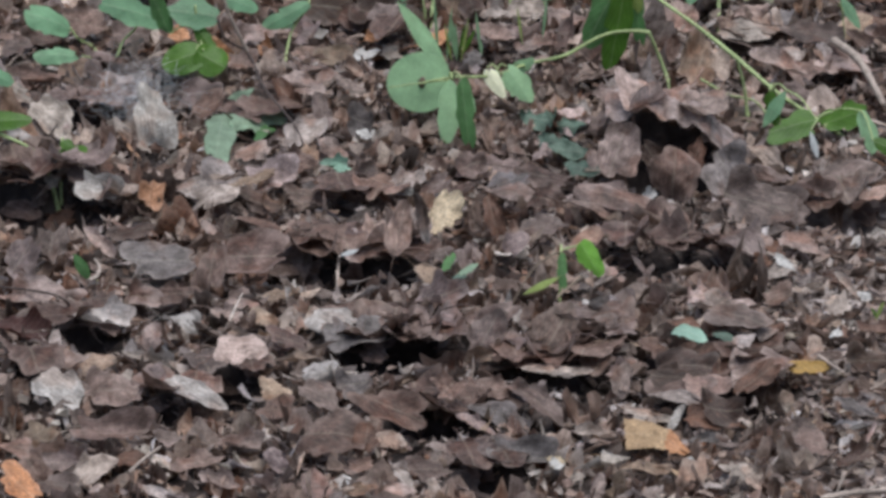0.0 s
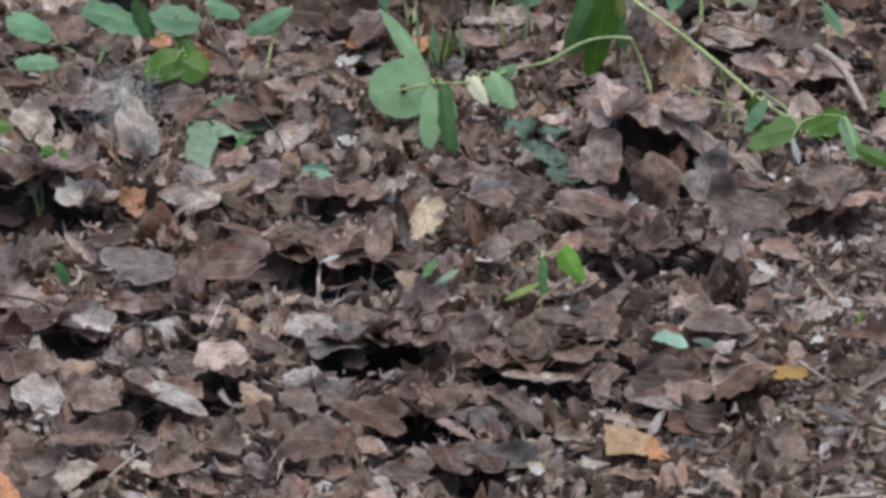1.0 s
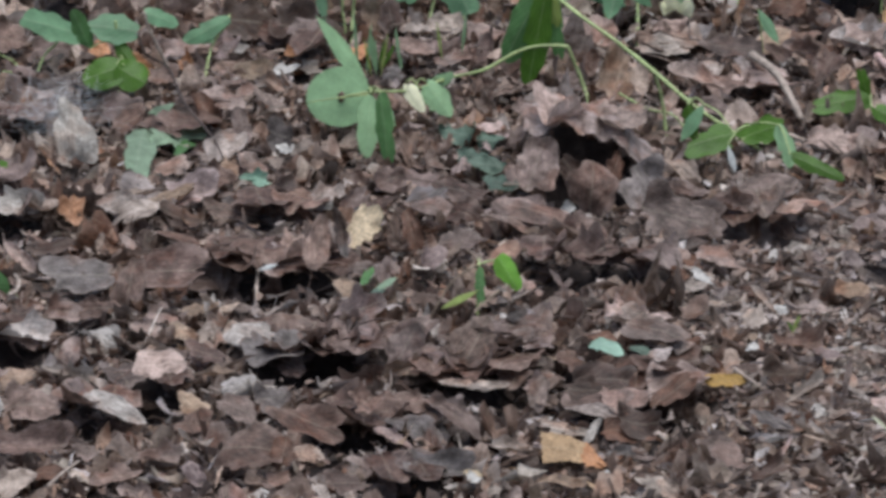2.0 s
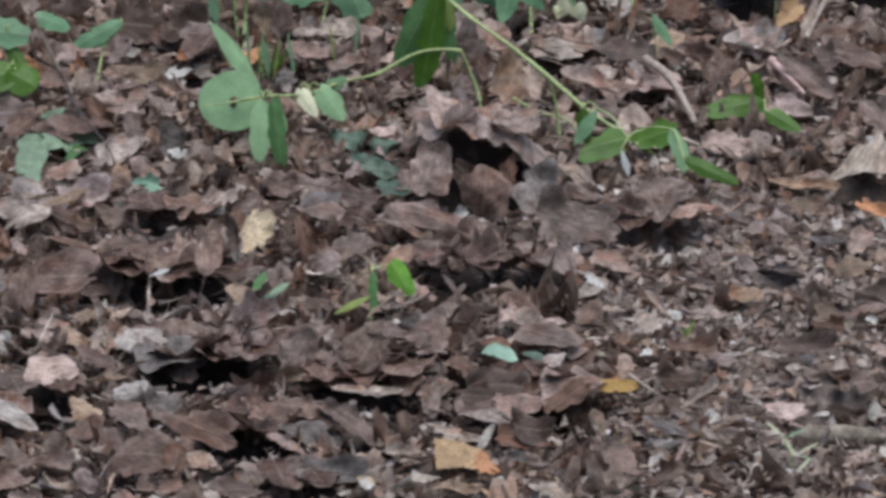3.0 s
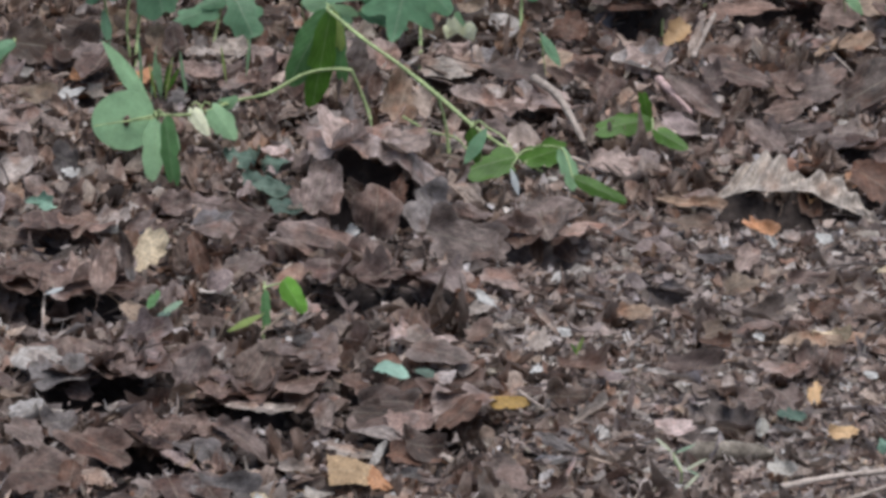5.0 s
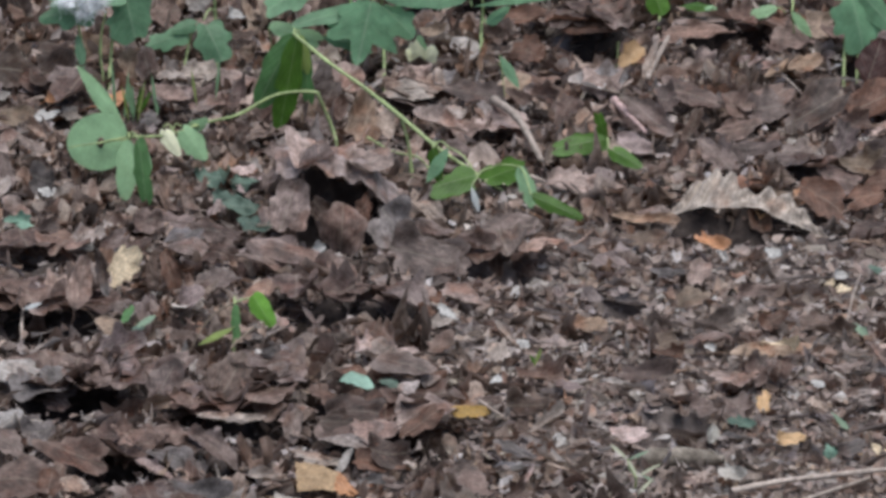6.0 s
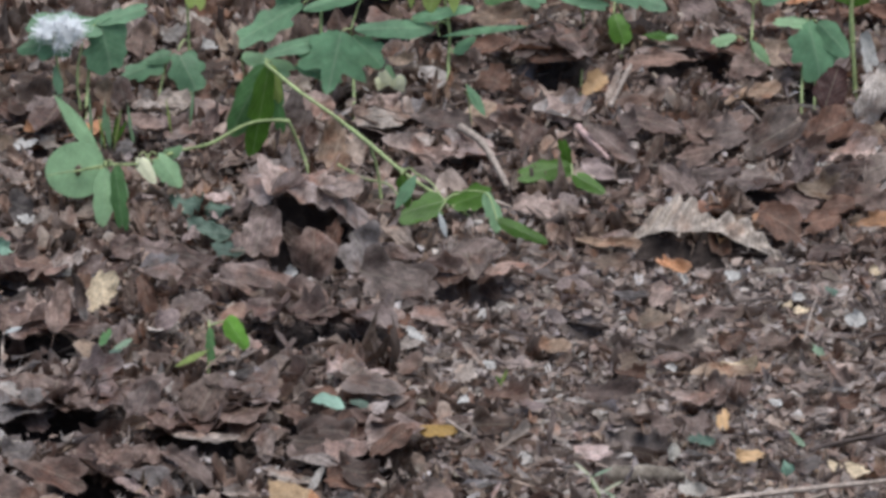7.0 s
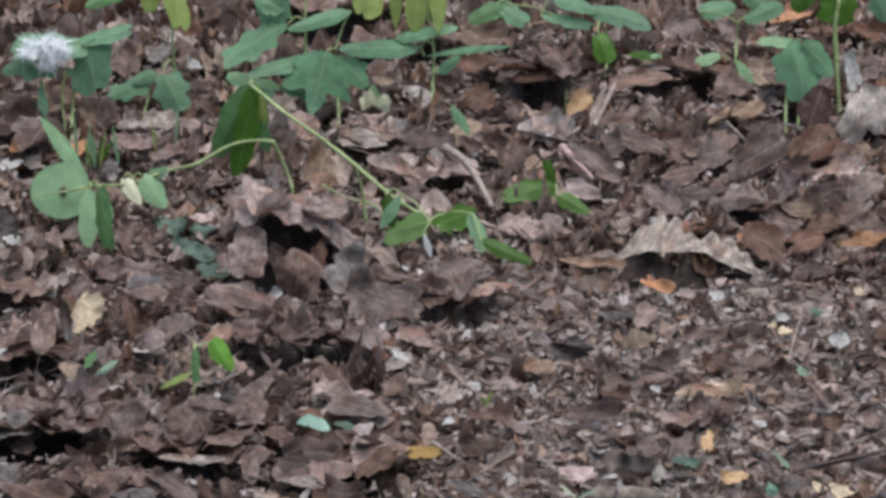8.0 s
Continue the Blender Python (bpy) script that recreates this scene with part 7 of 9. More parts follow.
dead_leaf("torn", "taupe", pose(-0.068, 4.815, 0.0064, 6, 26, -73), 0.0386, 0.0228, 0.9)
dead_leaf("sheet", "white", pose(-0.032, 4.809, 0.0139, -2, 32, -115), 0.0228, 0.0103, 0.5)
dead_leaf("torn", "brown", pose(-0.095, 4.702, 0.0251, -12, 23, -108), 0.0417, 0.0170, 0.5)
dead_leaf("torn", "brown", pose(-0.066, 4.682, 0.0191, 3, 27, -96), 0.0415, 0.0197, 0.5)
dead_leaf("torn", "brown", pose(0.017, 4.866, 0.0151, -6, 49, -84), 0.0261, 0.0206, 0.5)
dead_leaf("torn", "taupe", pose(0.042, 4.869, 0.0139, -4, 24, -82), 0.0346, 0.0250, 0.5)
dead_leaf("lobed", "taupe", pose(0.076, 4.835, 0.0170, -13, 30, -94), 0.0511, 0.0222, 0.5)
dead_leaf("sheet", "brown", pose(-0.107, 4.680, 0.0017, -6, 34, -95), 0.0451, 0.0203, 0.5)
dead_leaf("strip", "brown", pose(-0.062, 4.518, 0.0006, 7, 26, -88), 0.0479, 0.0110, 0.9)
dead_leaf("sheet", "pale", pose(-0.036, 4.314, 0.0111, -17, 38, -120), 0.0235, 0.0152, 0.5)
dead_leaf("sheet", "tan", pose(0.039, 4.462, 0.0071, 9, 22, -87), 0.0592, 0.0103, 0.5)
dead_leaf("sheet", "brown", pose(-0.008, 4.412, -0.0071, 8, 39, -62), 0.0371, 0.0173, 0.9)
dead_leaf("strip", "brown", pose(-0.125, 4.737, 0.0125, -11, 16, -110), 0.0595, 0.0091, 0.5)
dead_leaf("sheet", "tan", pose(-0.126, 4.774, 0.0146, -13, 21, -106), 0.0379, 0.0181, 0.9)
dead_leaf("lobed", "taupe", pose(-0.057, 4.822, 0.0263, 56, 31, -5), 0.0191, 0.0169, 0.5)
dead_leaf("sheet", "mint", pose(-0.081, 4.850, 0.0209, 6, 37, -71), 0.0216, 0.0130, 0.5)
dead_leaf("sheet", "taupe", pose(-0.045, 4.817, 0.0034, 11, 36, -78), 0.0253, 0.0152, 0.5)
dead_leaf("sheet", "white", pose(-0.030, 4.810, 0.0125, -14, 33, -101), 0.0185, 0.0093, 0.5)
dead_leaf("lobed", "taupe", pose(0.021, 4.861, 0.0168, 25, 50, -55), 0.0301, 0.0219, 0.5)
dead_leaf("sheet", "brown", pose(-0.066, 4.710, 0.0044, 6, 23, -80), 0.0497, 0.0144, 0.9)
dead_leaf("oval", "rose", pose(0.053, 4.671, 0.0230, 37, 35, -59), 0.0246, 0.0185, 0.5)
dead_leaf("sheet", "brown", pose(-0.099, 4.687, 0.0172, -0, 26, -89), 0.0534, 0.0195, 0.5)
dead_leaf("sheet", "brown", pose(0.600, 5.059, 0.0269, 33, 43, -28), 0.0325, 0.0286, 0.9)
dead_leaf("sheet", "russet", pose(0.343, 5.383, 0.0149, 3, 33, -97), 0.0502, 0.0256, 0.5)
dead_leaf("sheet", "brown", pose(0.315, 5.323, 0.0190, 3, 37, -98), 0.0300, 0.0241, 0.9)
dead_leaf("sheet", "brown", pose(0.634, 4.968, 0.0175, 6, 36, -103), 0.0476, 0.0287, 0.5)
dead_leaf("sheet", "brown", pose(0.650, 4.944, 0.0158, -6, 31, -79), 0.0402, 0.0247, 0.9)
dead_leaf("sheet", "russet", pose(0.608, 4.943, 0.0169, 14, 42, -83), 0.0373, 0.0211, 0.5)
dead_leaf("sheet", "brown", pose(0.629, 5.013, 0.0247, 7, 45, -102), 0.0384, 0.0264, 0.9)
dead_leaf("sheet", "brown", pose(0.507, 5.078, 0.0164, 13, 37, -83), 0.0429, 0.0227, 0.5)
dead_leaf("sheet", "brown", pose(0.418, 5.108, 0.0175, -19, 36, -121), 0.0388, 0.0278, 0.5)
dead_leaf("torn", "brown", pose(0.526, 4.634, 0.0131, 2, 33, -95), 0.0265, 0.0165, 0.5)
dead_leaf("torn", "russet", pose(0.408, 4.554, 0.0166, 5, 24, -102), 0.0266, 0.0125, 0.5)
dead_leaf("sheet", "umber", pose(0.537, 4.611, 0.0123, 3, 25, -98), 0.0398, 0.0136, 0.5)
dead_leaf("sheet", "russet", pose(0.494, 4.629, 0.0154, 21, 30, -51), 0.0239, 0.0147, 0.5)
dead_leaf("sheet", "rose", pose(0.453, 4.512, 0.0133, 2, 26, -96), 0.0390, 0.0180, 0.9)
dead_leaf("sheet", "taupe", pose(0.566, 4.550, 0.0160, -25, 20, -135), 0.0317, 0.0130, 0.5)
dead_leaf("sheet", "rose", pose(0.542, 4.531, 0.0142, 4, 33, -72), 0.0275, 0.0115, 0.9)
dead_leaf("sheet", "russet", pose(0.568, 4.487, 0.0164, 2, 35, -69), 0.0283, 0.0151, 0.5)
dead_leaf("sheet", "rose", pose(0.599, 4.492, 0.0166, -18, 37, -122), 0.0174, 0.0146, 0.5)
dead_leaf("torn", "pale", pose(0.463, 4.628, 0.0161, 13, 37, -59), 0.0285, 0.0147, 0.5)
dead_leaf("sheet", "tan", pose(0.436, 4.676, 0.0179, 21, 32, -49), 0.0292, 0.0195, 0.5)
dead_leaf("sheet", "ash", pose(0.423, 4.737, 0.0147, 7, 35, -103), 0.0324, 0.0165, 0.9)
dead_leaf("sheet", "rose", pose(0.445, 4.728, 0.0176, 38, 31, -12), 0.0261, 0.0180, 0.5)
dead_leaf("sheet", "brown", pose(0.487, 4.698, 0.0137, 4, 32, -98), 0.0404, 0.0136, 0.5)
dead_leaf("sheet", "brown", pose(0.592, 4.840, 0.0141, 1, 31, -95), 0.0367, 0.0179, 0.9)
dead_leaf("sheet", "tan", pose(0.411, 4.824, 0.0124, -11, 27, -100), 0.0412, 0.0150, 0.5)
dead_leaf("sheet", "taupe", pose(0.379, 4.757, 0.0177, -9, 27, -104), 0.0317, 0.0147, 0.5)
dead_leaf("oval", "rose", pose(0.152, 4.884, 0.0594, -2, -10, 17), 0.0613, 0.0367, 0.5)
dead_leaf("oval", "rose", pose(0.175, 4.883, 0.0574, -11, -5, 156), 0.0580, 0.0340, 0.5)
dead_leaf("oval", "rose", pose(0.199, 4.881, 0.0583, -6, 3, 154), 0.0544, 0.0365, 0.5)
dead_leaf("sheet", "brown", pose(0.133, 4.684, 0.0222, -2, 8, 177), 0.0480, 0.0396, 0.5)
dead_leaf("oval", "brown", pose(0.158, 4.684, 0.0206, -5, -5, 73), 0.0466, 0.0418, 0.5)
dead_leaf("lobed", "brown", pose(0.181, 4.685, 0.0223, -4, 10, 118), 0.0497, 0.0351, 0.5)
dead_leaf("lobed", "taupe", pose(0.214, 4.687, 0.0217, -4, 9, 206), 0.0551, 0.0402, 0.5)
dead_leaf("sheet", "brown", pose(-0.095, 4.681, 0.0261, -10, -5, 81), 0.0531, 0.0312, 0.5)
dead_leaf("sheet", "brown", pose(-0.073, 4.682, 0.0254, -5, -2, 12), 0.0558, 0.0387, 0.5)
dead_leaf("sheet", "rose", pose(-0.044, 4.680, 0.0228, -7, -2, 19), 0.0495, 0.0330, 0.5)
dead_leaf("lobed", "brown", pose(-0.027, 4.678, 0.0256, -10, 1, 16), 0.0466, 0.0352, 0.5)
dead_leaf("sheet", "brown", pose(0.049, 4.465, 0.0198, -9, -9, 194), 0.0558, 0.0369, 0.5)
dead_leaf("lobed", "brown", pose(0.083, 4.464, 0.0203, -9, 5, 112), 0.0533, 0.0391, 0.5)
dead_leaf("oval", "brown", pose(0.106, 4.462, 0.0243, -10, 1, -25), 0.0502, 0.0417, 0.5)
dead_leaf("sheet", "brown", pose(-0.064, 4.505, 0.0194, -4, -8, -2), 0.0510, 0.0326, 0.5)
dead_leaf("sheet", "brown", pose(-0.041, 4.505, 0.0208, -6, 5, 158), 0.0510, 0.0405, 0.5)
dead_leaf("sheet", "taupe", pose(-0.011, 4.508, 0.0181, -12, 6, -5), 0.0566, 0.0335, 0.5)
dead_leaf("lobed", "brown", pose(0.108, 4.501, 0.0208, -4, 7, 29), 0.0498, 0.0409, 0.5)
dead_leaf("sheet", "taupe", pose(-0.262, 4.800, 0.0201, -9, 8, 199), 0.0550, 0.0284, 0.5)
dead_leaf("sheet", "rose", pose(-0.243, 4.800, 0.0194, -2, 5, 26), 0.0549, 0.0299, 0.5)
dead_leaf("sheet", "taupe", pose(-0.334, 4.812, 0.0351, -1, -1, 65), 0.0662, 0.0364, 0.5)
dead_leaf("lobed", "brown", pose(-0.317, 4.811, 0.0375, -4, -3, 196), 0.0636, 0.0340, 0.5)
dead_leaf("oval", "brown", pose(-0.291, 4.813, 0.0371, -9, 8, -21), 0.0702, 0.0356, 0.5)
dead_leaf("sheet", "rose", pose(-0.271, 4.813, 0.0368, -2, -2, 117), 0.0687, 0.0296, 0.5)
dead_leaf("sheet", "taupe", pose(-0.167, 4.451, 0.0179, -1, 6, 14), 0.0492, 0.0344, 0.5)
dead_leaf("lobed", "brown", pose(-0.134, 4.452, 0.0165, -2, 6, 188), 0.0514, 0.0368, 0.5)
dead_leaf("sheet", "brown", pose(-0.286, 4.448, 0.0246, -9, 5, 194), 0.0492, 0.0472, 0.5)
dead_leaf("sheet", "brown", pose(-0.272, 4.537, 0.0182, -2, -6, 111), 0.0447, 0.0393, 0.5)
dead_leaf("sheet", "brown", pose(-0.249, 4.541, 0.0155, -9, 2, 204), 0.0540, 0.0330, 0.5)
dead_leaf("sheet", "taupe", pose(-0.194, 4.398, 0.0194, -12, 2, 28), 0.0497, 0.0424, 0.5)
dead_leaf("oval", "brown", pose(-0.171, 4.398, 0.0188, -7, 5, 177), 0.0492, 0.0406, 0.5)
dead_leaf("oval", "brown", pose(0.018, 4.271, 0.0189, -5, -5, 193), 0.0484, 0.0363, 0.5)
dead_leaf("sheet", "taupe", pose(0.040, 4.273, 0.0200, -5, 8, 198), 0.0530, 0.0331, 0.5)
dead_leaf("oval", "brown", pose(0.164, 4.405, 0.0154, -5, -9, 97), 0.0523, 0.0339, 0.5)
dead_leaf("lobed", "brown", pose(0.182, 4.404, 0.0168, -1, -5, 156), 0.0503, 0.0369, 0.5)
dead_leaf("sheet", "rose", pose(0.224, 4.443, 0.0166, -12, 2, 98), 0.0593, 0.0459, 0.5)
dead_leaf("oval", "brown", pose(0.279, 4.791, 0.0161, -8, -3, 184), 0.0471, 0.0392, 0.5)
dead_leaf("sheet", "taupe", pose(0.299, 4.794, 0.0173, -4, 7, 186), 0.0545, 0.0370, 0.5)
dead_leaf("lobed", "rose", pose(0.325, 4.795, 0.0174, -10, 8, 112), 0.0569, 0.0315, 0.5)
dead_leaf("lobed", "brown", pose(-0.154, 4.989, 0.0168, -2, -5, 198), 0.0477, 0.0378, 0.5)
dead_leaf("sheet", "brown", pose(-0.131, 4.992, 0.0192, -0, -2, 116), 0.0552, 0.0377, 0.5)
dead_leaf("oval", "rose", pose(-0.288, 5.010, 0.0212, -7, 7, 18), 0.0529, 0.0460, 0.5)
dead_leaf("oval", "taupe", pose(-0.261, 5.007, 0.0231, -7, -1, -14), 0.0457, 0.0480, 0.5)
dead_leaf("lobed", "brown", pose(-0.041, 5.157, 0.0279, -7, -2, 161), 0.0588, 0.0340, 0.5)
dead_leaf("lobed", "brown", pose(0.284, 5.114, 0.0126, -0, -6, 151), 0.0481, 0.0451, 0.5)
dead_leaf("lobed", "rose", pose(0.315, 5.113, 0.0131, -3, -6, 77), 0.0470, 0.0461, 0.5)
dead_leaf("sheet", "brown", pose(0.232, 5.195, 0.0158, -2, -0, 1), 0.0456, 0.0331, 0.5)
dead_leaf("sheet", "rose", pose(0.249, 5.197, 0.0184, -2, -7, 95), 0.0511, 0.0294, 0.5)
dead_leaf("sheet", "brown", pose(-0.023, 4.380, 0.0110, -6, -4, -14), 0.0531, 0.0380, 0.5)
dead_leaf("lobed", "brown", pose(0.002, 4.376, 0.0132, -3, -5, 182), 0.0434, 0.0409, 0.5)
dead_leaf("sheet", "brown", pose(0.019, 4.377, 0.0127, -6, 10, 171), 0.0451, 0.0348, 0.5)
dead_leaf("sheet", "brown", pose(0.391, 5.369, 0.0256, -4, -8, 114), 0.0585, 0.0426, 0.5)
dead_leaf("lobed", "brown", pose(0.420, 5.371, 0.0251, -3, 1, 24), 0.0625, 0.0441, 0.5)
dead_leaf("oval", "brown", pose(0.202, 5.542, 0.0263, -1, -3, -9), 0.0519, 0.0391, 0.5)
dead_leaf("oval", "rose", pose(0.236, 5.548, 0.0266, -7, -7, 81), 0.0648, 0.0487, 0.5)
dead_leaf("oval", "rose", pose(0.265, 5.547, 0.0294, -7, -0, -13), 0.0627, 0.0388, 0.5)
dead_leaf("oval", "brown", pose(0.262, 5.461, 0.0191, -6, 8, -24), 0.0551, 0.0441, 0.5)
dead_leaf("sheet", "brown", pose(0.292, 5.457, 0.0167, -2, -10, 26), 0.0459, 0.0381, 0.5)
dead_leaf("oval", "brown", pose(0.319, 5.461, 0.0194, -1, 1, 191), 0.0563, 0.0367, 0.5)
dead_leaf("sheet", "rose", pose(0.495, 5.368, 0.0183, -8, -7, 19), 0.0467, 0.0413, 0.5)
dead_leaf("sheet", "brown", pose(0.528, 5.368, 0.0185, -6, 5, 71), 0.0457, 0.0424, 0.5)
dead_leaf("sheet", "brown", pose(0.552, 5.370, 0.0150, -9, 5, 75), 0.0520, 0.0475, 0.5)
dead_leaf("oval", "brown", pose(0.623, 5.316, 0.0247, -6, 3, 120), 0.0602, 0.0317, 0.5)
dead_leaf("oval", "taupe", pose(0.646, 5.314, 0.0229, -12, 8, 165), 0.0546, 0.0272, 0.5)
dead_leaf("sheet", "taupe", pose(0.546, 4.984, 0.0226, -0, 4, 117), 0.0540, 0.0334, 0.5)
dead_leaf("oval", "brown", pose(0.562, 4.983, 0.0198, -9, -8, 13), 0.0506, 0.0355, 0.5)
dead_leaf("sheet", "taupe", pose(-0.246, 5.280, 0.0299, -5, 8, 64), 0.0631, 0.0395, 0.5)
dead_leaf("oval", "brown", pose(-0.048, 4.537, 0.0070, -5, 8, 200), 0.0508, 0.0376, 0.5)
dead_leaf("sheet", "taupe", pose(-0.024, 4.536, 0.0096, -0, 9, 200), 0.0492, 0.0357, 0.5)
dead_leaf("sheet", "brown", pose(-0.006, 4.537, 0.0076, -7, -8, 175), 0.0525, 0.0344, 0.5)
dead_leaf("sheet", "brown", pose(0.159, 4.468, 0.0123, -5, -1, 191), 0.0473, 0.0466, 0.5)
dead_leaf("oval", "brown", pose(0.193, 4.471, 0.0114, -8, 10, 175), 0.0561, 0.0389, 0.5)
dead_leaf("sheet", "brown", pose(0.219, 4.471, 0.0146, -2, -6, 115), 0.0555, 0.0391, 0.5)
dead_leaf("sheet", "taupe", pose(-0.045, 4.502, 0.0200, -4, -3, 106), 0.0508, 0.0399, 0.5)
dead_leaf("sheet", "taupe", pose(-0.024, 4.502, 0.0202, -2, -6, -6), 0.0525, 0.0357, 0.5)
dead_leaf("sheet", "brown", pose(0.001, 4.502, 0.0181, -5, -0, 4), 0.0527, 0.0363, 0.5)
dead_leaf("sheet", "brown", pose(-0.014, 4.381, 0.0148, -3, 6, 193), 0.0553, 0.0377, 0.5)
dead_leaf("sheet", "brown", pose(0.017, 4.376, 0.0177, -7, -9, 95), 0.0438, 0.0447, 0.5)
dead_leaf("oval", "brown", pose(0.043, 4.376, 0.0182, -5, 6, 184), 0.0424, 0.0435, 0.5)
dead_leaf("sheet", "brown", pose(-0.076, 4.803, 0.0228, -1, 5, 190), 0.0486, 0.0483, 0.5)
dead_leaf("sheet", "brown", pose(-0.044, 4.802, 0.0212, -9, 6, -25), 0.0468, 0.0411, 0.5)


def overhang(x, lip, rx, rise, tones, seed):
    """Leaves that jut out over a hollow from the bank behind it, in two overlapping rows."""
    rng = random.Random(seed)
    for back, up in ((0.014, 0.0), (0.038, 0.003)):
        n = max(2, round(rx / 0.013))
        for k in range(n):
            m = pose(x + rx * 1.1 * (2 * (k + rng.uniform(0.25, 0.75)) / n - 1), lip + back + rng.uniform(-0.004, 0.004), rise * 0.55 + 0.010 + up, rng.uniform(-8, 3), rng.uniform(-9, 9), rng.choice((85, 95, 180, 0)) + rng.uniform(-25, 25))
            dead_leaf(rng.choice(("sheet", "lobed", "oval", "sheet")), rng.choice(tones), m, rng.uniform(0.042, 0.055), rng.uniform(0.03, 0.042), 0.5)


overhang(-0.059, 4.655, 0.042, 0.015, ("taupe", "brown", "taupe"), 3)
overhang(0.079, 4.438, 0.037, 0.016, ("brown", "taupe", "brown"), 5)
overhang(-0.037, 4.484, 0.034, 0.015, ("taupe", "brown", "ash"), 7)
overhang(0.109, 4.480, 0.016, 0.026, ("taupe", "brown"), 9)
overhang(0.407, 5.345, 0.025, 0.022, ("russet", "brown"), 13)


def lifted_leaf():
    """A large bleached leaf lifted off the soil: a long front rim over a dark gap, pleated lobes leaning back from it."""
    heights = [(0.0, 8), (0.06, 38), (0.18, 64), (0.33, 60), (0.43, 42), (0.5, 28), (0.58, 36), (0.68, 42), (0.78, 34), (0.88, 20), (1.0, 8)]
    nu, nv = 90, 12
    verts, rim = [], []
    for j in range(nv):
        for i in range(nu):
            s, v = i / (nu - 1), j / (nv - 1)
            k = max(n for n in range(len(heights) - 1) if heights[n][0] <= s)
            (s0, h0), (s1, h1) = heights[k], heights[k + 1]
            h = 0.00046 * (h0 + (h1 - h0) * (s - s0) / (s1 - s0)) * (1 + 0.13 * math.sin(52 * s + 1) + 0.1 * noise.noise((s * 30, 0, 1)))
            lift = 0.02 * math.sin(math.pi * min(1.0, s * 1.05)) ** 0.7 * (1 + 0.12 * noise.noise((s * 5, 0, 4)))
            pleat = 0.003 * math.sin(52 * s - 4 * v) * min(1.0, 1.6 * v) + 0.0025 * noise.noise((s * 14, v * 5, 2))
            x = 0.428 + 0.124 * s + 0.4 * h * v
            y = 4.866 - 0.042 * s + 0.005 * noise.noise((s * 6, 1, 7)) + 0.75 * h * v - 0.6 * pleat
            z = 0.010 + lift + 0.72 * h * v + 0.8 * pleat + 0.002 * (1 - v) ** 4 * math.sin(14 * s)
            verts.append((x, y, z))
            rim.append(max(1 - 1.4 * v, 2 * v - 1, 0.0))
    faces = [(j * nu + i, j * nu + i + 1, (j + 1) * nu + i + 1, (j + 1) * nu + i) for j in range(nv - 1) for i in range(nu - 1)]
    me = bpy.data.meshes.new("lifted_leaf")
    me.from_pydata(verts, [], faces)
    uv = me.uv_layers.new(name="flat")
    for loop in me.loops:
        k = loop.vertex_index
        uv.data[loop.index].uv = (k % nu / (nu - 1) * 2.2, k // nu / (nv - 1) * 0.4 + 0.6)
    me.attributes.new("rim", "FLOAT", "POINT").data.foreach_set("value", rim)
    me.shade_smooth()
    me.materials.append(TONES["straw"])
    for k in range(6):
        reserve(0.44 + 0.02 * k, 4.875 - 0.008 * k, 0.022)
    return tagged(new("lifted_leaf", me), "large pale pleated dead leaf lifted over a dark gap", "leaf", "fallen leaves on the woodland floor")


lifted_leaf()


def folded_leaf():
    """A stiff ochre leaf creased across its middle: one half turned to the light, the other bent down to a blunt orange end."""
    top = [(0.1228, 4.347), (0.1403, 4.3385), (0.1552, 4.3207), (0.1675, 4.2846)]
    low = [(0.1235, 4.288), (0.1410, 4.2920), (0.1520, 4.2850), (0.1625, 4.2765)]

    def along(line, s):
        k = min(2, int(s * 3))
        return Vector(line[k]).lerp(Vector(line[k + 1]), s * 3 - k)

    nu, nv = 40, 12
    verts, rim = [], []
    for j in range(nv):
        for i in range(nu):
            s, v = i / (nu - 1), j / (nv - 1)
            p = along(low, s).lerp(along(top, s), v)
            rise = p.y - 4.28
            ragged = 0.0016 * noise.noise((s * 9, v * 9, 1.0)) * max(abs(2 * s - 1), abs(2 * v - 1)) ** 3
            deep = 0.026 * abs(s - 0.52) + 0.003 * noise.noise((s * 4, v * 4, 6.0))
            verts.append((p.x + ragged, 4.28 + 0.55 * rise + deep, 0.0145 + 0.18 * rise - 0.4 * deep + ragged))
            rim.append(max(abs(2 * s - 1), abs(2 * v - 1)) ** 2 * 0.6)
    faces = [(j * nu + i, j * nu + i + 1, (j + 1) * nu + i + 1, (j + 1) * nu + i) for j in range(nv - 1) for i in range(nu - 1)]
    me = bpy.data.meshes.new("folded_leaf")
    me.from_pydata(verts, [], faces)
    uv = me.uv_layers.new(name="flat")
    for loop in me.loops:
        k = loop.vertex_index
        uv.data[loop.index].uv = (k // nu / (nv - 1), k % nu / (nu - 1))
    me.attributes.new("rim", "FLOAT", "POINT").data.foreach_set("value", rim)
    me.shade_smooth()
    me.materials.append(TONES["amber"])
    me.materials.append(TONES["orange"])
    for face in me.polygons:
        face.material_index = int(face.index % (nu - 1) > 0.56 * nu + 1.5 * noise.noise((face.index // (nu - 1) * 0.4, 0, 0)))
    for x, y in ((0.13, 4.315), (0.145, 4.31), (0.158, 4.295)):
        reserve(x, y, 0.018)
    return tagged(new("folded_leaf", me), "stiff ochre leaf with a creased orange end", "leaf", "fallen leaves on the woodland floor")


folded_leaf()


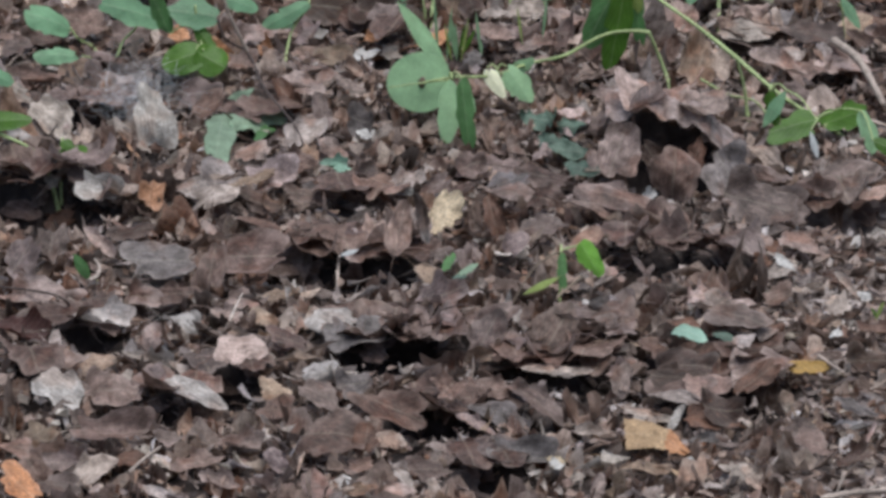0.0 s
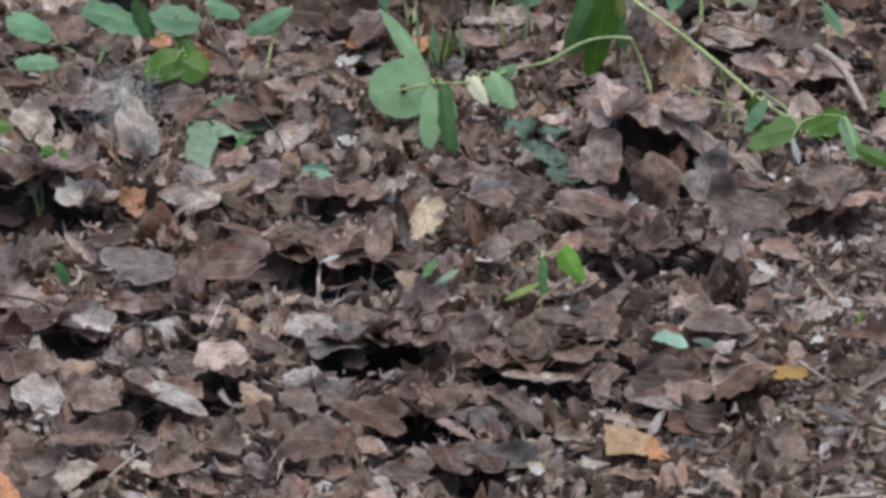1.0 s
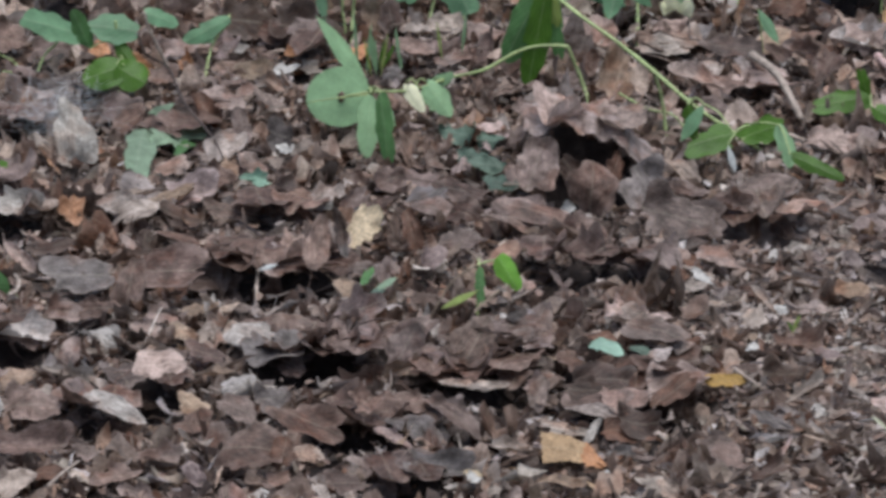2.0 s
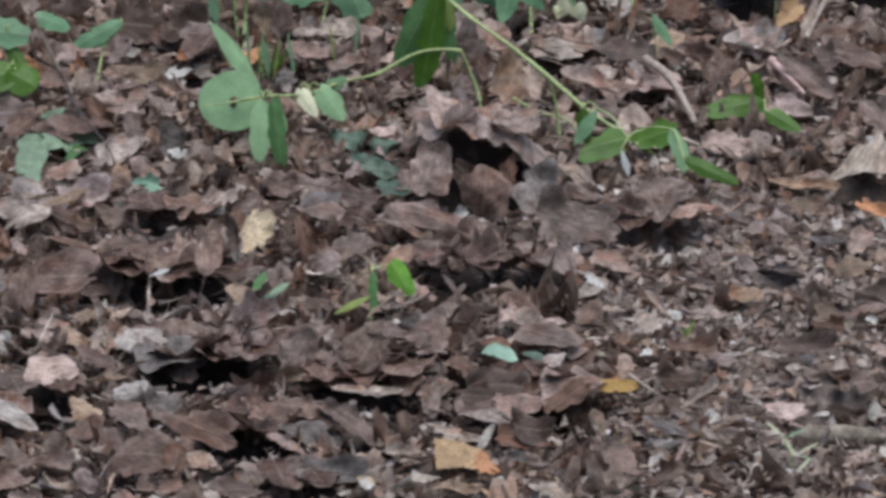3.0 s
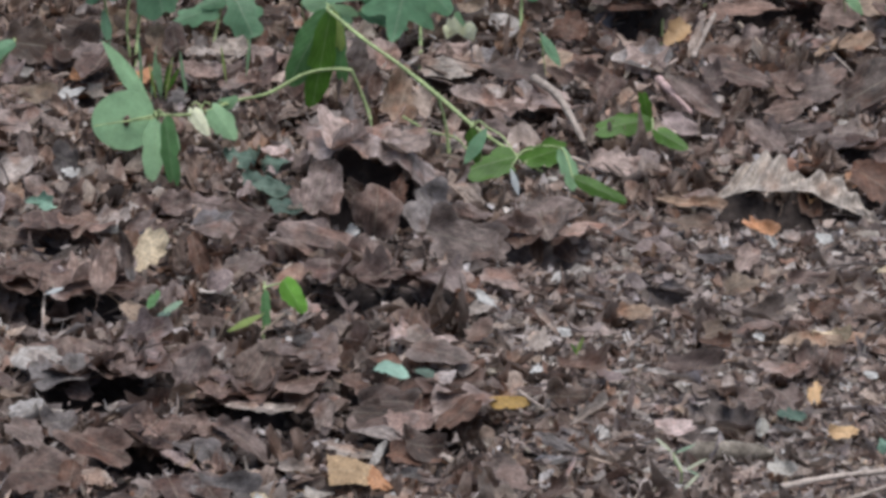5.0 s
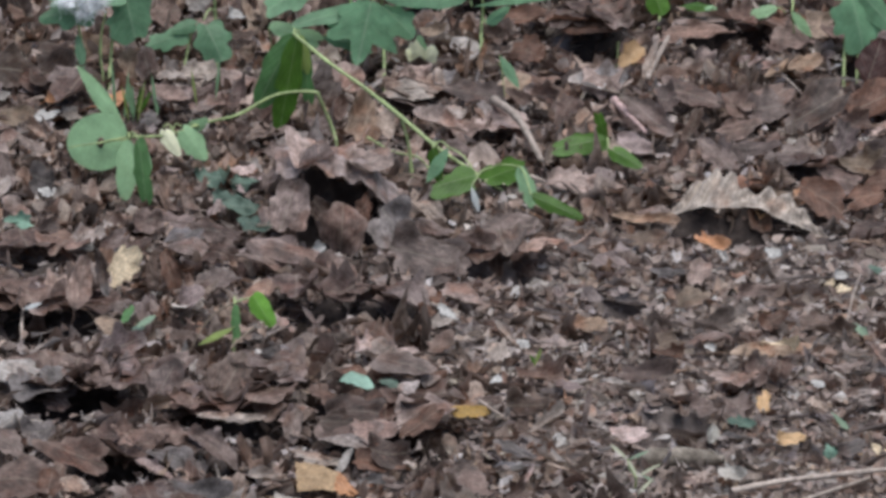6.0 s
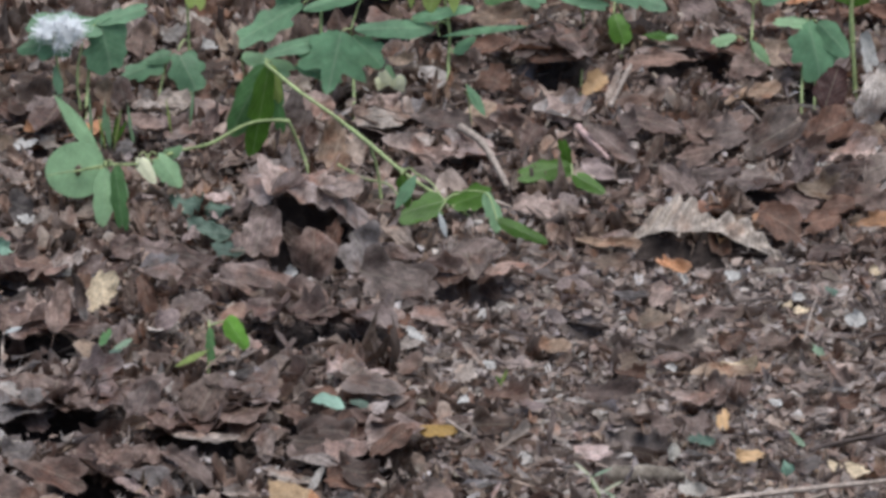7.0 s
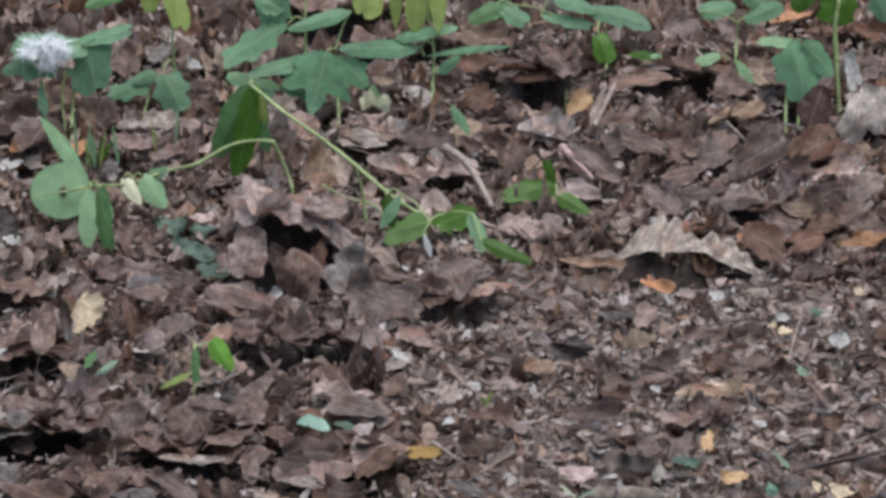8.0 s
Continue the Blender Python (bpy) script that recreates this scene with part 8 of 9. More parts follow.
def cobweb():
    """Fine grey-white threads strung between the leaves of a pale heap."""
    rng = random.Random(21)
    verts, faces = [], []
    for _ in range(420):
        a = Vector((rng.gauss(-0.236, 0.016), rng.gauss(4.985, 0.02), 0.022 + abs(rng.gauss(0, 0.012))))
        b = a + Vector((rng.gauss(0, 0.014), rng.gauss(0, 0.016), rng.gauss(0, 0.007)))
        side = (b - a).cross(Vector((0, 1, 0.3))).normalized() * 0.00007
        n = len(verts)
        verts += [a - side, a + side, (a + b) / 2 + side - Vector((0, 0, 0.001)), (a + b) / 2 - side - Vector((0, 0, 0.001)), b + side, b - side]
        faces += [(n, n + 1, n + 2, n + 3), (n + 3, n + 2, n + 4, n + 5)]
    me = bpy.data.meshes.new("cobweb")
    me.from_pydata(verts, [], faces)
    me.materials.append(GREENS["down"])
    return tagged(new("cobweb", me), "wispy grey-white cobweb strung over pale dead leaves", "cobweb")


cobweb()


def roof_leaf():
    """A large curled leaf that arches over the dark hollow: high in the middle, its ragged front rim bent down at both ends."""
    nu, nv = 44, 14
    verts, rim = [], []
    for j in range(nv):
        for i in range(nu):
            u, v = i / (nu - 1), j / (nv - 1)
            arch = 1 - abs(2 * u - 0.8) ** 2.4 * (0.3 if u < 0.4 else 0.42)
            ragged = 0.011 * noise.noise((u * 5, 0.3, 1.0)) + 0.006 * noise.noise((u * 14, 0.3, 2.0))
            x = 0.122 + 0.098 * u + 0.006 * noise.noise((u * 4, v * 3, 5.0))
            y = 4.868 + 0.018 * (2 * u - 1) ** 2 - 0.02 * u + 0.1 * v + ragged * (1 - v)
            z = 0.059 * arch + 0.008 * math.sin(math.pi * min(1.0, v * 1.15)) - 0.03 * v * v - ragged * (1 - v)
            z += 0.008 * noise.noise((u * 5, v * 4, 9.0)) + 0.003 * noise.noise((u * 18, v * 12, 3.0)) - 0.004 * (1 - v) ** 6
            verts.append((x, y, z))
            rim.append(max(abs(2 * u - 1), 1 - v))
    faces = [(j * nu + i, j * nu + i + 1, (j + 1) * nu + i + 1, (j + 1) * nu + i) for j in range(nv - 1) for i in range(nu - 1)]
    me = bpy.data.meshes.new("arched_leaf")
    me.from_pydata(verts, [], faces)
    uv = me.uv_layers.new(name="flat")
    for loop in me.loops:
        k = loop.vertex_index
        uv.data[loop.index].uv = (k // nu / (nv - 1), k % nu / (nu - 1))
    me.attributes.new("rim", "FLOAT", "POINT").data.foreach_set("value", rim)
    me.shade_smooth()
    me.materials.append(TONES["roof"])
    leaf = tagged(new("arched_leaf", me), "large pinkish brown dead leaf arched over a dark hollow", "leaf", "fallen leaves on the woodland floor")
    for x in (0.14, 0.165, 0.19, 0.215):
        reserve(x, 4.92, 0.034)
    return leaf


roof_leaf()

dead_leaf("sheet", "ash", pose(0.214, 4.790, 0.0310, 55, 0, 0) @ pose(0, 0, 0, 0, 0, -151), 0.0475, 0.0408, 0.3, "broad grey flat leaf leaning beside a dark hollow")
dead_leaf("sheet", "taupe", pose(0.234, 4.745, 0.0276, 48, 0, 0) @ pose(0, 0, 0, 0, 0, -106), 0.0570, 0.0401, 0.3)
dead_leaf("oval", "brown", pose(0.171, 4.783, 0.0367, 72, 0, 0) @ pose(0, 0, 0, 0, 0, -6), 0.0521, 0.0396, 0.9, "brown leaf with holes hanging in a dark hollow")
dead_leaf("sheet", "rose", pose(0.221, 4.897, 0.0201, 55, 0, 0) @ pose(0, 0, 0, 0, 0, -49), 0.0204, 0.0186, 0.5)
dead_leaf("oval", "pale", pose(0.241, 4.872, 0.0225, 40, 0, 0) @ pose(0, 0, 0, 0, 0, -129), 0.0469, 0.0159, 0.9)
dead_leaf("sheet", "taupe", pose(0.131, 4.857, 0.0291, 50, 0, 0) @ pose(0, 0, 0, 0, 0, -19), 0.0447, 0.0389, 0.5)
dead_leaf("torn", "white", pose(0.153, 4.791, 0.0175, 60, 0, 0) @ pose(0, 0, 0, 0, 0, -30), 0.0133, 0.0107, 0.5)
dead_leaf("oval", "rose", pose(0.129, 4.775, 0.0214, 30, 0, 0) @ pose(0, 0, 0, 0, 0, -113), 0.0677, 0.0270, 0.5)
dead_leaf("sheet", "taupe", pose(0.168, 4.742, 0.0187, 25, 0, 0) @ pose(0, 0, 0, 0, 0, -117), 0.0459, 0.0237, 0.5)
dead_leaf("strip", "pale", pose(0.145, 4.970, 0.0156, 35, 0, 0) @ pose(0, 0, 0, 0, 0, -105), 0.0365, 0.0089, 0.5)
dead_leaf("sheet", "rose", pose(0.247, 4.835, 0.0184, 35, 0, 0) @ pose(0, 0, 0, 0, 0, -120), 0.0368, 0.0137, 0.5)
dead_leaf("sheet", "cream", pose(0.002, 4.724, 0.0280, 65, 0, 0) @ pose(0, 0, 0, 0, 0, -15), 0.0357, 0.0274, 0.5, "cream-coloured curled leaf standing in the litter")
dead_leaf("strip", "ash", pose(-0.015, 4.641, 0.0539, 75, 0, 0) @ pose(0, 0, 0, 0, 0, 8), 0.0500, 0.0106, 0.9)
dead_leaf("oval", "rose", pose(-0.031, 4.634, 0.0480, 62, 0, 0) @ pose(0, 0, 0, 0, 0, -12), 0.0414, 0.0202, 0.9, "pinkish curled leaf rolled like a cup")
dead_leaf("oval", "tan", pose(-0.008, 4.603, 0.0222, 40, 0, 0) @ pose(0, 0, 0, 0, 0, -139), 0.0389, 0.0157, 0.5)
dead_leaf("oval", "russet", pose(0.037, 4.707, 0.0296, 60, 0, 0) @ pose(0, 0, 0, 0, 0, -165), 0.0417, 0.0150, 0.5)
dead_leaf("sheet", "taupe", pose(0.036, 4.527, 0.0207, 35, 0, 0) @ pose(0, 0, 0, 0, 0, -60), 0.0391, 0.0249, 0.5)
dead_leaf("oval", "taupe", pose(0.030, 4.472, 0.0268, 50, 0, 0) @ pose(0, 0, 0, 0, 0, -28), 0.0412, 0.0257, 0.5)
dead_leaf("lobed", "taupe", pose(-0.002, 4.564, 0.0218, 35, 0, 0) @ pose(0, 0, 0, 0, 0, -66), 0.0432, 0.0305, 0.5)
dead_leaf("sheet", "ash", pose(-0.205, 4.628, 0.0255, 42, 0, 0) @ pose(0, 0, 0, 0, 0, -90), 0.0562, 0.0403, 0.3, "broad lilac-grey flat leaf propped in the litter")
dead_leaf("sheet", "brown", pose(-0.138, 4.634, 0.0265, 42, 0, 0) @ pose(0, 0, 0, 0, 0, -90), 0.0554, 0.0433, 0.3)
dead_leaf("sheet", "brown", pose(-0.166, 4.603, 0.0291, 50, 0, 0) @ pose(0, 0, 0, 0, 0, -9), 0.0451, 0.0251, 0.5)
dead_leaf("strip", "rose", pose(-0.249, 4.679, 0.0206, 45, 0, 0) @ pose(0, 0, 0, 0, 0, -135), 0.0324, 0.0111, 0.9)
dead_leaf("sheet", "rose", pose(-0.285, 4.580, 0.0180, 22, 0, 0) @ pose(0, 0, 0, 0, 0, -105), 0.0707, 0.0264, 0.3, "pale layered slab of dead leaf with a dark crack")
dead_leaf("sheet", "taupe", pose(-0.279, 4.545, 0.0170, 25, 0, 0) @ pose(0, 0, 0, 0, 0, -101), 0.0632, 0.0203, 0.3)
dead_leaf("sheet", "maroon", pose(-0.293, 4.501, 0.0189, 30, 0, 0) @ pose(0, 0, 0, 0, 0, -90), 0.0394, 0.0276, 0.5)
dead_leaf("sheet", "taupe", pose(-0.304, 4.631, 0.0253, 45, 0, 0) @ pose(0, 0, 0, 0, 0, -28), 0.0391, 0.0267, 0.3)
dead_leaf("sheet", "bone", pose(-0.255, 4.788, 0.0212, 42, 0, 0) @ pose(0, 0, 0, 0, 0, -107), 0.0376, 0.0260, 0.5)
dead_leaf("lobed", "pale", pose(-0.237, 4.910, 0.0223, 35, 0, 0) @ pose(0, 0, 0, 0, 0, -136), 0.0467, 0.0163, 0.9)
dead_leaf("sheet", "pale", pose(-0.296, 4.946, 0.0254, 40, 0, 0) @ pose(0, 0, 0, 0, 0, -132), 0.0504, 0.0291, 0.5)
dead_leaf("sheet", "pale", pose(-0.184, 4.794, 0.0234, 45, 0, 0) @ pose(0, 0, 0, 0, 0, -143), 0.0326, 0.0279, 0.9)
dead_leaf("lobed", "pale", pose(-0.103, 4.923, 0.0212, 40, 0, 0) @ pose(0, 0, 0, 0, 0, -67), 0.0366, 0.0259, 0.5)
dead_leaf("sheet", "bone", pose(-0.071, 4.516, 0.0200, 30, 0, 0) @ pose(0, 0, 0, 0, 0, -113), 0.0506, 0.0257, 0.3, "whitish grey dead leaf lying flat on the litter")
dead_leaf("lobed", "rose", pose(-0.141, 4.459, 0.0202, 32, 0, 0) @ pose(0, 0, 0, 0, 0, -84), 0.0391, 0.0307, 0.5, "pinkish dead leaf lying on the litter")
dead_leaf("oval", "rose", pose(-0.150, 4.539, 0.0163, 28, 0, 0) @ pose(0, 0, 0, 0, 0, -114), 0.0324, 0.0132, 0.9)
dead_leaf("oval", "tan", pose(-0.127, 4.530, 0.0169, 30, 0, 0) @ pose(0, 0, 0, 0, 0, -127), 0.0234, 0.0143, 0.5)
dead_leaf("oval", "bone", pose(-0.085, 4.425, 0.0191, 45, 0, 0) @ pose(0, 0, 0, 0, 0, -68), 0.0272, 0.0181, 0.9, "whitish curled leaf with dark folds")
dead_leaf("sheet", "ash", pose(-0.061, 4.398, 0.0193, 42, 0, 0) @ pose(0, 0, 0, 0, 0, -79), 0.0253, 0.0214, 0.3)
dead_leaf("sheet", "brown", pose(-0.036, 4.346, 0.0223, 30, 0, 0) @ pose(0, 0, 0, 0, 0, -120), 0.0595, 0.0294, 0.5)
dead_leaf("sheet", "brown", pose(-0.074, 4.293, 0.0245, 38, 0, 0) @ pose(0, 0, 0, 0, 0, -96), 0.0558, 0.0401, 0.3, "broad dark brown dead leaf with a russet end")
dead_leaf("oval", "russet", pose(-0.052, 4.292, 0.0204, 42, 0, 0) @ pose(0, 0, 0, 0, 0, -9), 0.0251, 0.0179, 0.3)
dead_leaf("sheet", "bone", pose(-0.262, 4.379, 0.0236, 40, 0, 0) @ pose(0, 0, 0, 0, 0, -126), 0.0416, 0.0301, 0.5)
dead_leaf("sheet", "bone", pose(-0.168, 4.377, 0.0213, 32, 0, 0) @ pose(0, 0, 0, 0, 0, -128), 0.0503, 0.0174, 0.5)
dead_leaf("sheet", "brown", pose(-0.223, 4.311, 0.0170, 24, 0, 0) @ pose(0, 0, 0, 0, 0, -87), 0.0598, 0.0245, 0.5)
dead_leaf("lobed", "pale", pose(-0.232, 4.242, 0.0200, 30, 0, 0) @ pose(0, 0, 0, 0, 0, -53), 0.0406, 0.0222, 0.5)
dead_leaf("torn", "taupe", pose(-0.185, 4.304, 0.0169, 35, 0, 0) @ pose(0, 0, 0, 0, 0, -78), 0.0216, 0.0167, 0.5)
dead_leaf("sheet", "orange", pose(-0.281, 4.209, 0.0215, 30, 0, 0) @ pose(0, 0, 0, 0, 0, -138), 0.0400, 0.0275, 0.5)
dead_leaf("sheet", "bone", pose(-0.239, 4.531, 0.0167, 25, 0, 0) @ pose(0, 0, 0, 0, 0, -84), 0.0480, 0.0215, 0.5)
dead_leaf("oval", "bone", pose(-0.183, 4.526, 0.0187, 28, 0, 0) @ pose(0, 0, 0, 0, 0, -122), 0.0423, 0.0181, 0.9)
dead_leaf("oval", "rose", pose(-0.269, 4.454, 0.0168, 26, 0, 0) @ pose(0, 0, 0, 0, 0, -98), 0.0495, 0.0208, 0.5)
dead_leaf("sheet", "russet", pose(-0.210, 4.268, 0.0163, 28, 0, 0) @ pose(0, 0, 0, 0, 0, -103), 0.0280, 0.0171, 0.5)
dead_leaf("sheet", "brown", pose(-0.110, 4.488, 0.0183, 30, 0, 0) @ pose(0, 0, 0, 0, 0, -115), 0.0343, 0.0211, 0.5)
dead_leaf("sheet", "rose", pose(-0.083, 4.378, 0.0190, 30, 0, 0) @ pose(0, 0, 0, 0, 0, -121), 0.0386, 0.0203, 0.5)
dead_leaf("strip", "pale", pose(-0.188, 4.260, 0.0161, 25, 0, 0) @ pose(0, 0, 0, 0, 0, -129), 0.0264, 0.0102, 0.5)
dead_leaf("oval", "ash", pose(0.036, 4.343, 0.0201, 32, 0, 0) @ pose(0, 0, 0, 0, 0, -117), 0.0481, 0.0219, 0.5, "bluish grey curved leaf lying on the litter")
dead_leaf("strip", "rose", pose(0.023, 4.326, 0.0178, 28, 0, 0) @ pose(0, 0, 0, 0, 0, -128), 0.0372, 0.0100, 0.9)
dead_leaf("oval", "taupe", pose(0.064, 4.359, 0.0217, 20, 0, 0) @ pose(0, 0, 0, 0, 0, -141), 0.0699, 0.0175, 0.5)
dead_leaf("strip", "pale", pose(0.081, 4.437, 0.0148, 32, 0, 0) @ pose(0, 0, 0, 0, 0, -95), 0.0551, 0.0095, 0.5)
dead_leaf("strip", "tan", pose(0.044, 4.465, 0.0168, 28, 0, 0) @ pose(0, 0, 0, 0, 0, -73), 0.0628, 0.0088, 0.9)
dead_leaf("lobed", "brown", pose(0.079, 4.473, 0.0296, 50, 0, 0) @ pose(0, 0, 0, 0, 0, -28), 0.0477, 0.0359, 0.5, "brown pointed leaf arching over a dark gap")
dead_leaf("oval", "pale", pose(0.105, 4.314, 0.0157, 28, 0, 0) @ pose(0, 0, 0, 0, 0, -109), 0.0293, 0.0128, 0.9)
dead_leaf("torn", "white", pose(0.076, 4.259, 0.0155, 35, 0, 0) @ pose(0, 0, 0, 0, 0, -72), 0.0136, 0.0116, 0.5)
dead_leaf("sheet", "ash", pose(0.053, 4.267, 0.0173, 25, 0, 0) @ pose(0, 0, 0, 0, 0, -98), 0.0496, 0.0238, 0.5)
dead_leaf("sheet", "pale", pose(0.141, 4.344, 0.0163, 25, 0, 0) @ pose(0, 0, 0, 0, 0, -104), 0.0386, 0.0182, 0.5)
dead_leaf("sheet", "brown", pose(0.168, 4.433, 0.0193, 32, 0, 0) @ pose(0, 0, 0, 0, 0, -87), 0.0552, 0.0275, 0.5, "dark brown curled leaf beside a yellow leaf")
dead_leaf("sheet", "russet", pose(0.183, 4.340, 0.0181, 30, 0, 0) @ pose(0, 0, 0, 0, 0, -90), 0.0401, 0.0245, 0.5)
dead_leaf("sheet", "brown", pose(0.032, 4.500, 0.0235, 40, 0, 0) @ pose(0, 0, 0, 0, 0, -46), 0.0420, 0.0252, 0.5)
dead_leaf("oval", "rose", pose(0.122, 4.415, 0.0191, 40, 0, 0) @ pose(0, 0, 0, 0, 0, -36), 0.0231, 0.0166, 0.5)
dead_leaf("torn", "pale", pose(0.194, 4.246, 0.0174, 30, 0, 0) @ pose(0, 0, 0, 0, 0, -127), 0.0256, 0.0164, 0.5)
dead_leaf("strip", "rose", pose(0.021, 4.292, 0.0154, 40, 0, 0) @ pose(0, 0, 0, 0, 0, -17), 0.0090, 0.0164, 0.5)
dead_leaf("sheet", "russet", pose(0.558, 4.876, 0.0252, 38, 0, 0) @ pose(0, 0, 0, 0, 0, -130), 0.0513, 0.0317, 0.5)
dead_leaf("sheet", "orange", pose(0.548, 4.918, 0.0188, 35, 0, 0) @ pose(0, 0, 0, 0, 0, -55), 0.0308, 0.0171, 0.5)
dead_leaf("sheet", "orange", pose(0.461, 4.798, 0.0162, 22, 0, 0) @ pose(0, 0, 0, 0, 0, -125), 0.0314, 0.0131, 0.5)
dead_leaf("sheet", "rose", pose(0.421, 4.875, 0.0159, 25, 0, 0) @ pose(0, 0, 0, 0, 0, -104), 0.0341, 0.0164, 0.5)
dead_leaf("sheet", "bone", pose(0.672, 5.175, 0.0381, 66, 0, 0) @ pose(0, 0, 0, 0, 0, -10), 0.0574, 0.0480, 0.3, "broad grey bleached leaf standing upright")
dead_leaf("sheet", "white", pose(0.676, 5.320, 0.0289, 70, 0, 0) @ pose(0, 0, 0, 0, 0, 10), 0.0365, 0.0149, 0.3)
dead_leaf("oval", "maroon", pose(0.633, 5.217, 0.0296, 60, 0, 0) @ pose(0, 0, 0, 0, 0, -20), 0.0416, 0.0314, 0.5, "dark maroon leaf standing behind a green herb")
dead_leaf("lobed", "russet", pose(0.345, 5.275, 0.0227, 50, 0, 0) @ pose(0, 0, 0, 0, 0, -90), 0.0318, 0.0279, 0.5)
dead_leaf("sheet", "ochre", pose(0.432, 5.257, 0.0227, 55, 0, 0) @ pose(0, 0, 0, 0, 0, -19), 0.0264, 0.0220, 0.5)
dead_leaf("strip", "pale", pose(0.444, 5.223, 0.0271, 55, 0, 0) @ pose(0, 0, 0, 0, 0, -21), 0.0395, 0.0094, 0.5)
dead_leaf("sheet", "bone", pose(0.399, 5.187, 0.0204, 35, 0, 0) @ pose(0, 0, 0, 0, 0, -84), 0.0507, 0.0289, 0.5)
dead_leaf("lobed", "rose", pose(0.361, 4.947, 0.0183, 28, 0, 0) @ pose(0, 0, 0, 0, 0, -101), 0.0539, 0.0251, 0.5)
dead_leaf("sheet", "taupe", pose(0.571, 5.092, 0.0285, 40, 0, 0) @ pose(0, 0, 0, 0, 0, -58), 0.0650, 0.0422, 0.5)
dead_leaf("sheet", "russet", pose(0.626, 5.132, 0.0208, 32, 0, 0) @ pose(0, 0, 0, 0, 0, -103), 0.0584, 0.0310, 0.5)
dead_leaf("sheet", "rose", pose(0.633, 5.062, 0.0203, 30, 0, 0) @ pose(0, 0, 0, 0, 0, -65), 0.0570, 0.0229, 0.5)
dead_leaf("sheet", "rose", pose(0.190, 5.200, 0.0239, 48, 0, 0) @ pose(0, 0, 0, 0, 0, -152), 0.0322, 0.0274, 0.5)
dead_leaf("sheet", "taupe", pose(0.473, 5.150, 0.0227, 35, 0, 0) @ pose(0, 0, 0, 0, 0, -114), 0.0570, 0.0305, 0.5)
dead_leaf("lobed", "rose", pose(0.540, 5.444, 0.0245, 40, 0, 0) @ pose(0, 0, 0, 0, 0, -113), 0.0431, 0.0367, 0.5)
dead_leaf("oval", "rose", pose(0.483, 4.981, 0.0248, 35, 0, 0) @ pose(0, 0, 0, 0, 0, -145), 0.0501, 0.0237, 0.9)
dead_leaf("sheet", "brown", pose(0.534, 5.127, 0.0247, 38, 0, 0) @ pose(0, 0, 0, 0, 0, -56), 0.0474, 0.0346, 0.5)
dead_leaf("oval", "taupe", pose(0.434, 5.086, 0.0245, 35, 0, 0) @ pose(0, 0, 0, 0, 0, -136), 0.0547, 0.0227, 0.5)
dead_leaf("sheet", "taupe", pose(0.516, 5.031, 0.0170, 28, 0, 0) @ pose(0, 0, 0, 0, 0, -83), 0.0594, 0.0202, 0.5)
dead_leaf("sheet", "pale", pose(0.397, 5.017, 0.0185, 30, 0, 0) @ pose(0, 0, 0, 0, 0, -115), 0.0358, 0.0214, 0.5)
dead_leaf("sheet", "russet", pose(0.406, 5.355, 0.0177, 35, 0, 0) @ pose(0, 0, 0, 0, 0, -95), 0.0572, 0.0194, 0.5)
dead_leaf("sheet", "brown", pose(0.494, 5.337, 0.0175, 32, 0, 0) @ pose(0, 0, 0, 0, 0, -86), 0.0674, 0.0201, 0.5)
dead_leaf("oval", "rose", pose(0.263, 5.087, 0.0212, 30, 0, 0) @ pose(0, 0, 0, 0, 0, -127), 0.0539, 0.0183, 0.5)
dead_leaf("sheet", "pale", pose(0.239, 5.181, 0.0177, 30, 0, 0) @ pose(0, 0, 0, 0, 0, -90), 0.0454, 0.0228, 0.5)
dead_leaf("sheet", "bone", pose(-0.218, 4.916, 0.0374, 58, 0, 0) @ pose(0, 0, 0, 0, 0, 5), 0.0601, 0.0332, 0.5, "pale bleached leaf draped over the litter")
dead_leaf("sheet", "bone", pose(-0.320, 4.901, 0.0209, 40, 0, 0) @ pose(0, 0, 0, 0, 0, -113), 0.0365, 0.0248, 0.5)
dead_leaf("oval", "pale", pose(-0.164, 4.822, 0.0217, 38, 0, 0) @ pose(0, 0, 0, 0, 0, -124), 0.0415, 0.0232, 0.5)
dead_leaf("sheet", "rose", pose(-0.144, 4.886, 0.0181, 35, 0, 0) @ pose(0, 0, 0, 0, 0, -66), 0.0284, 0.0183, 0.5)
dead_leaf("sheet", "ash", pose(-0.214, 5.086, 0.0186, 32, 0, 0) @ pose(0, 0, 0, 0, 0, -115), 0.0382, 0.0196, 0.5)
dead_leaf("sheet", "rose", pose(-0.261, 5.063, 0.0169, 28, 0, 0) @ pose(0, 0, 0, 0, 0, -103), 0.0418, 0.0187, 0.5)
dead_leaf("sheet", "taupe", pose(-0.248, 5.165, 0.0204, 35, 0, 0) @ pose(0, 0, 0, 0, 0, -90), 0.0422, 0.0291, 0.5)
dead_leaf("oval", "tan", pose(-0.288, 5.075, 0.0199, 40, 0, 0) @ pose(0, 0, 0, 0, 0, -56), 0.0288, 0.0209, 0.5)
dead_leaf("lobed", "rose", pose(-0.107, 5.042, 0.0193, 32, 0, 0) @ pose(0, 0, 0, 0, 0, -121), 0.0386, 0.0202, 0.5)
dead_leaf("sheet", "rose", pose(0.098, 5.213, 0.0187, 32, 0, 0) @ pose(0, 0, 0, 0, 0, -115), 0.0390, 0.0200, 0.5)
dead_leaf("oval", "pale", pose(0.066, 5.227, 0.0189, 35, 0, 0) @ pose(0, 0, 0, 0, 0, -78), 0.0333, 0.0234, 0.9)
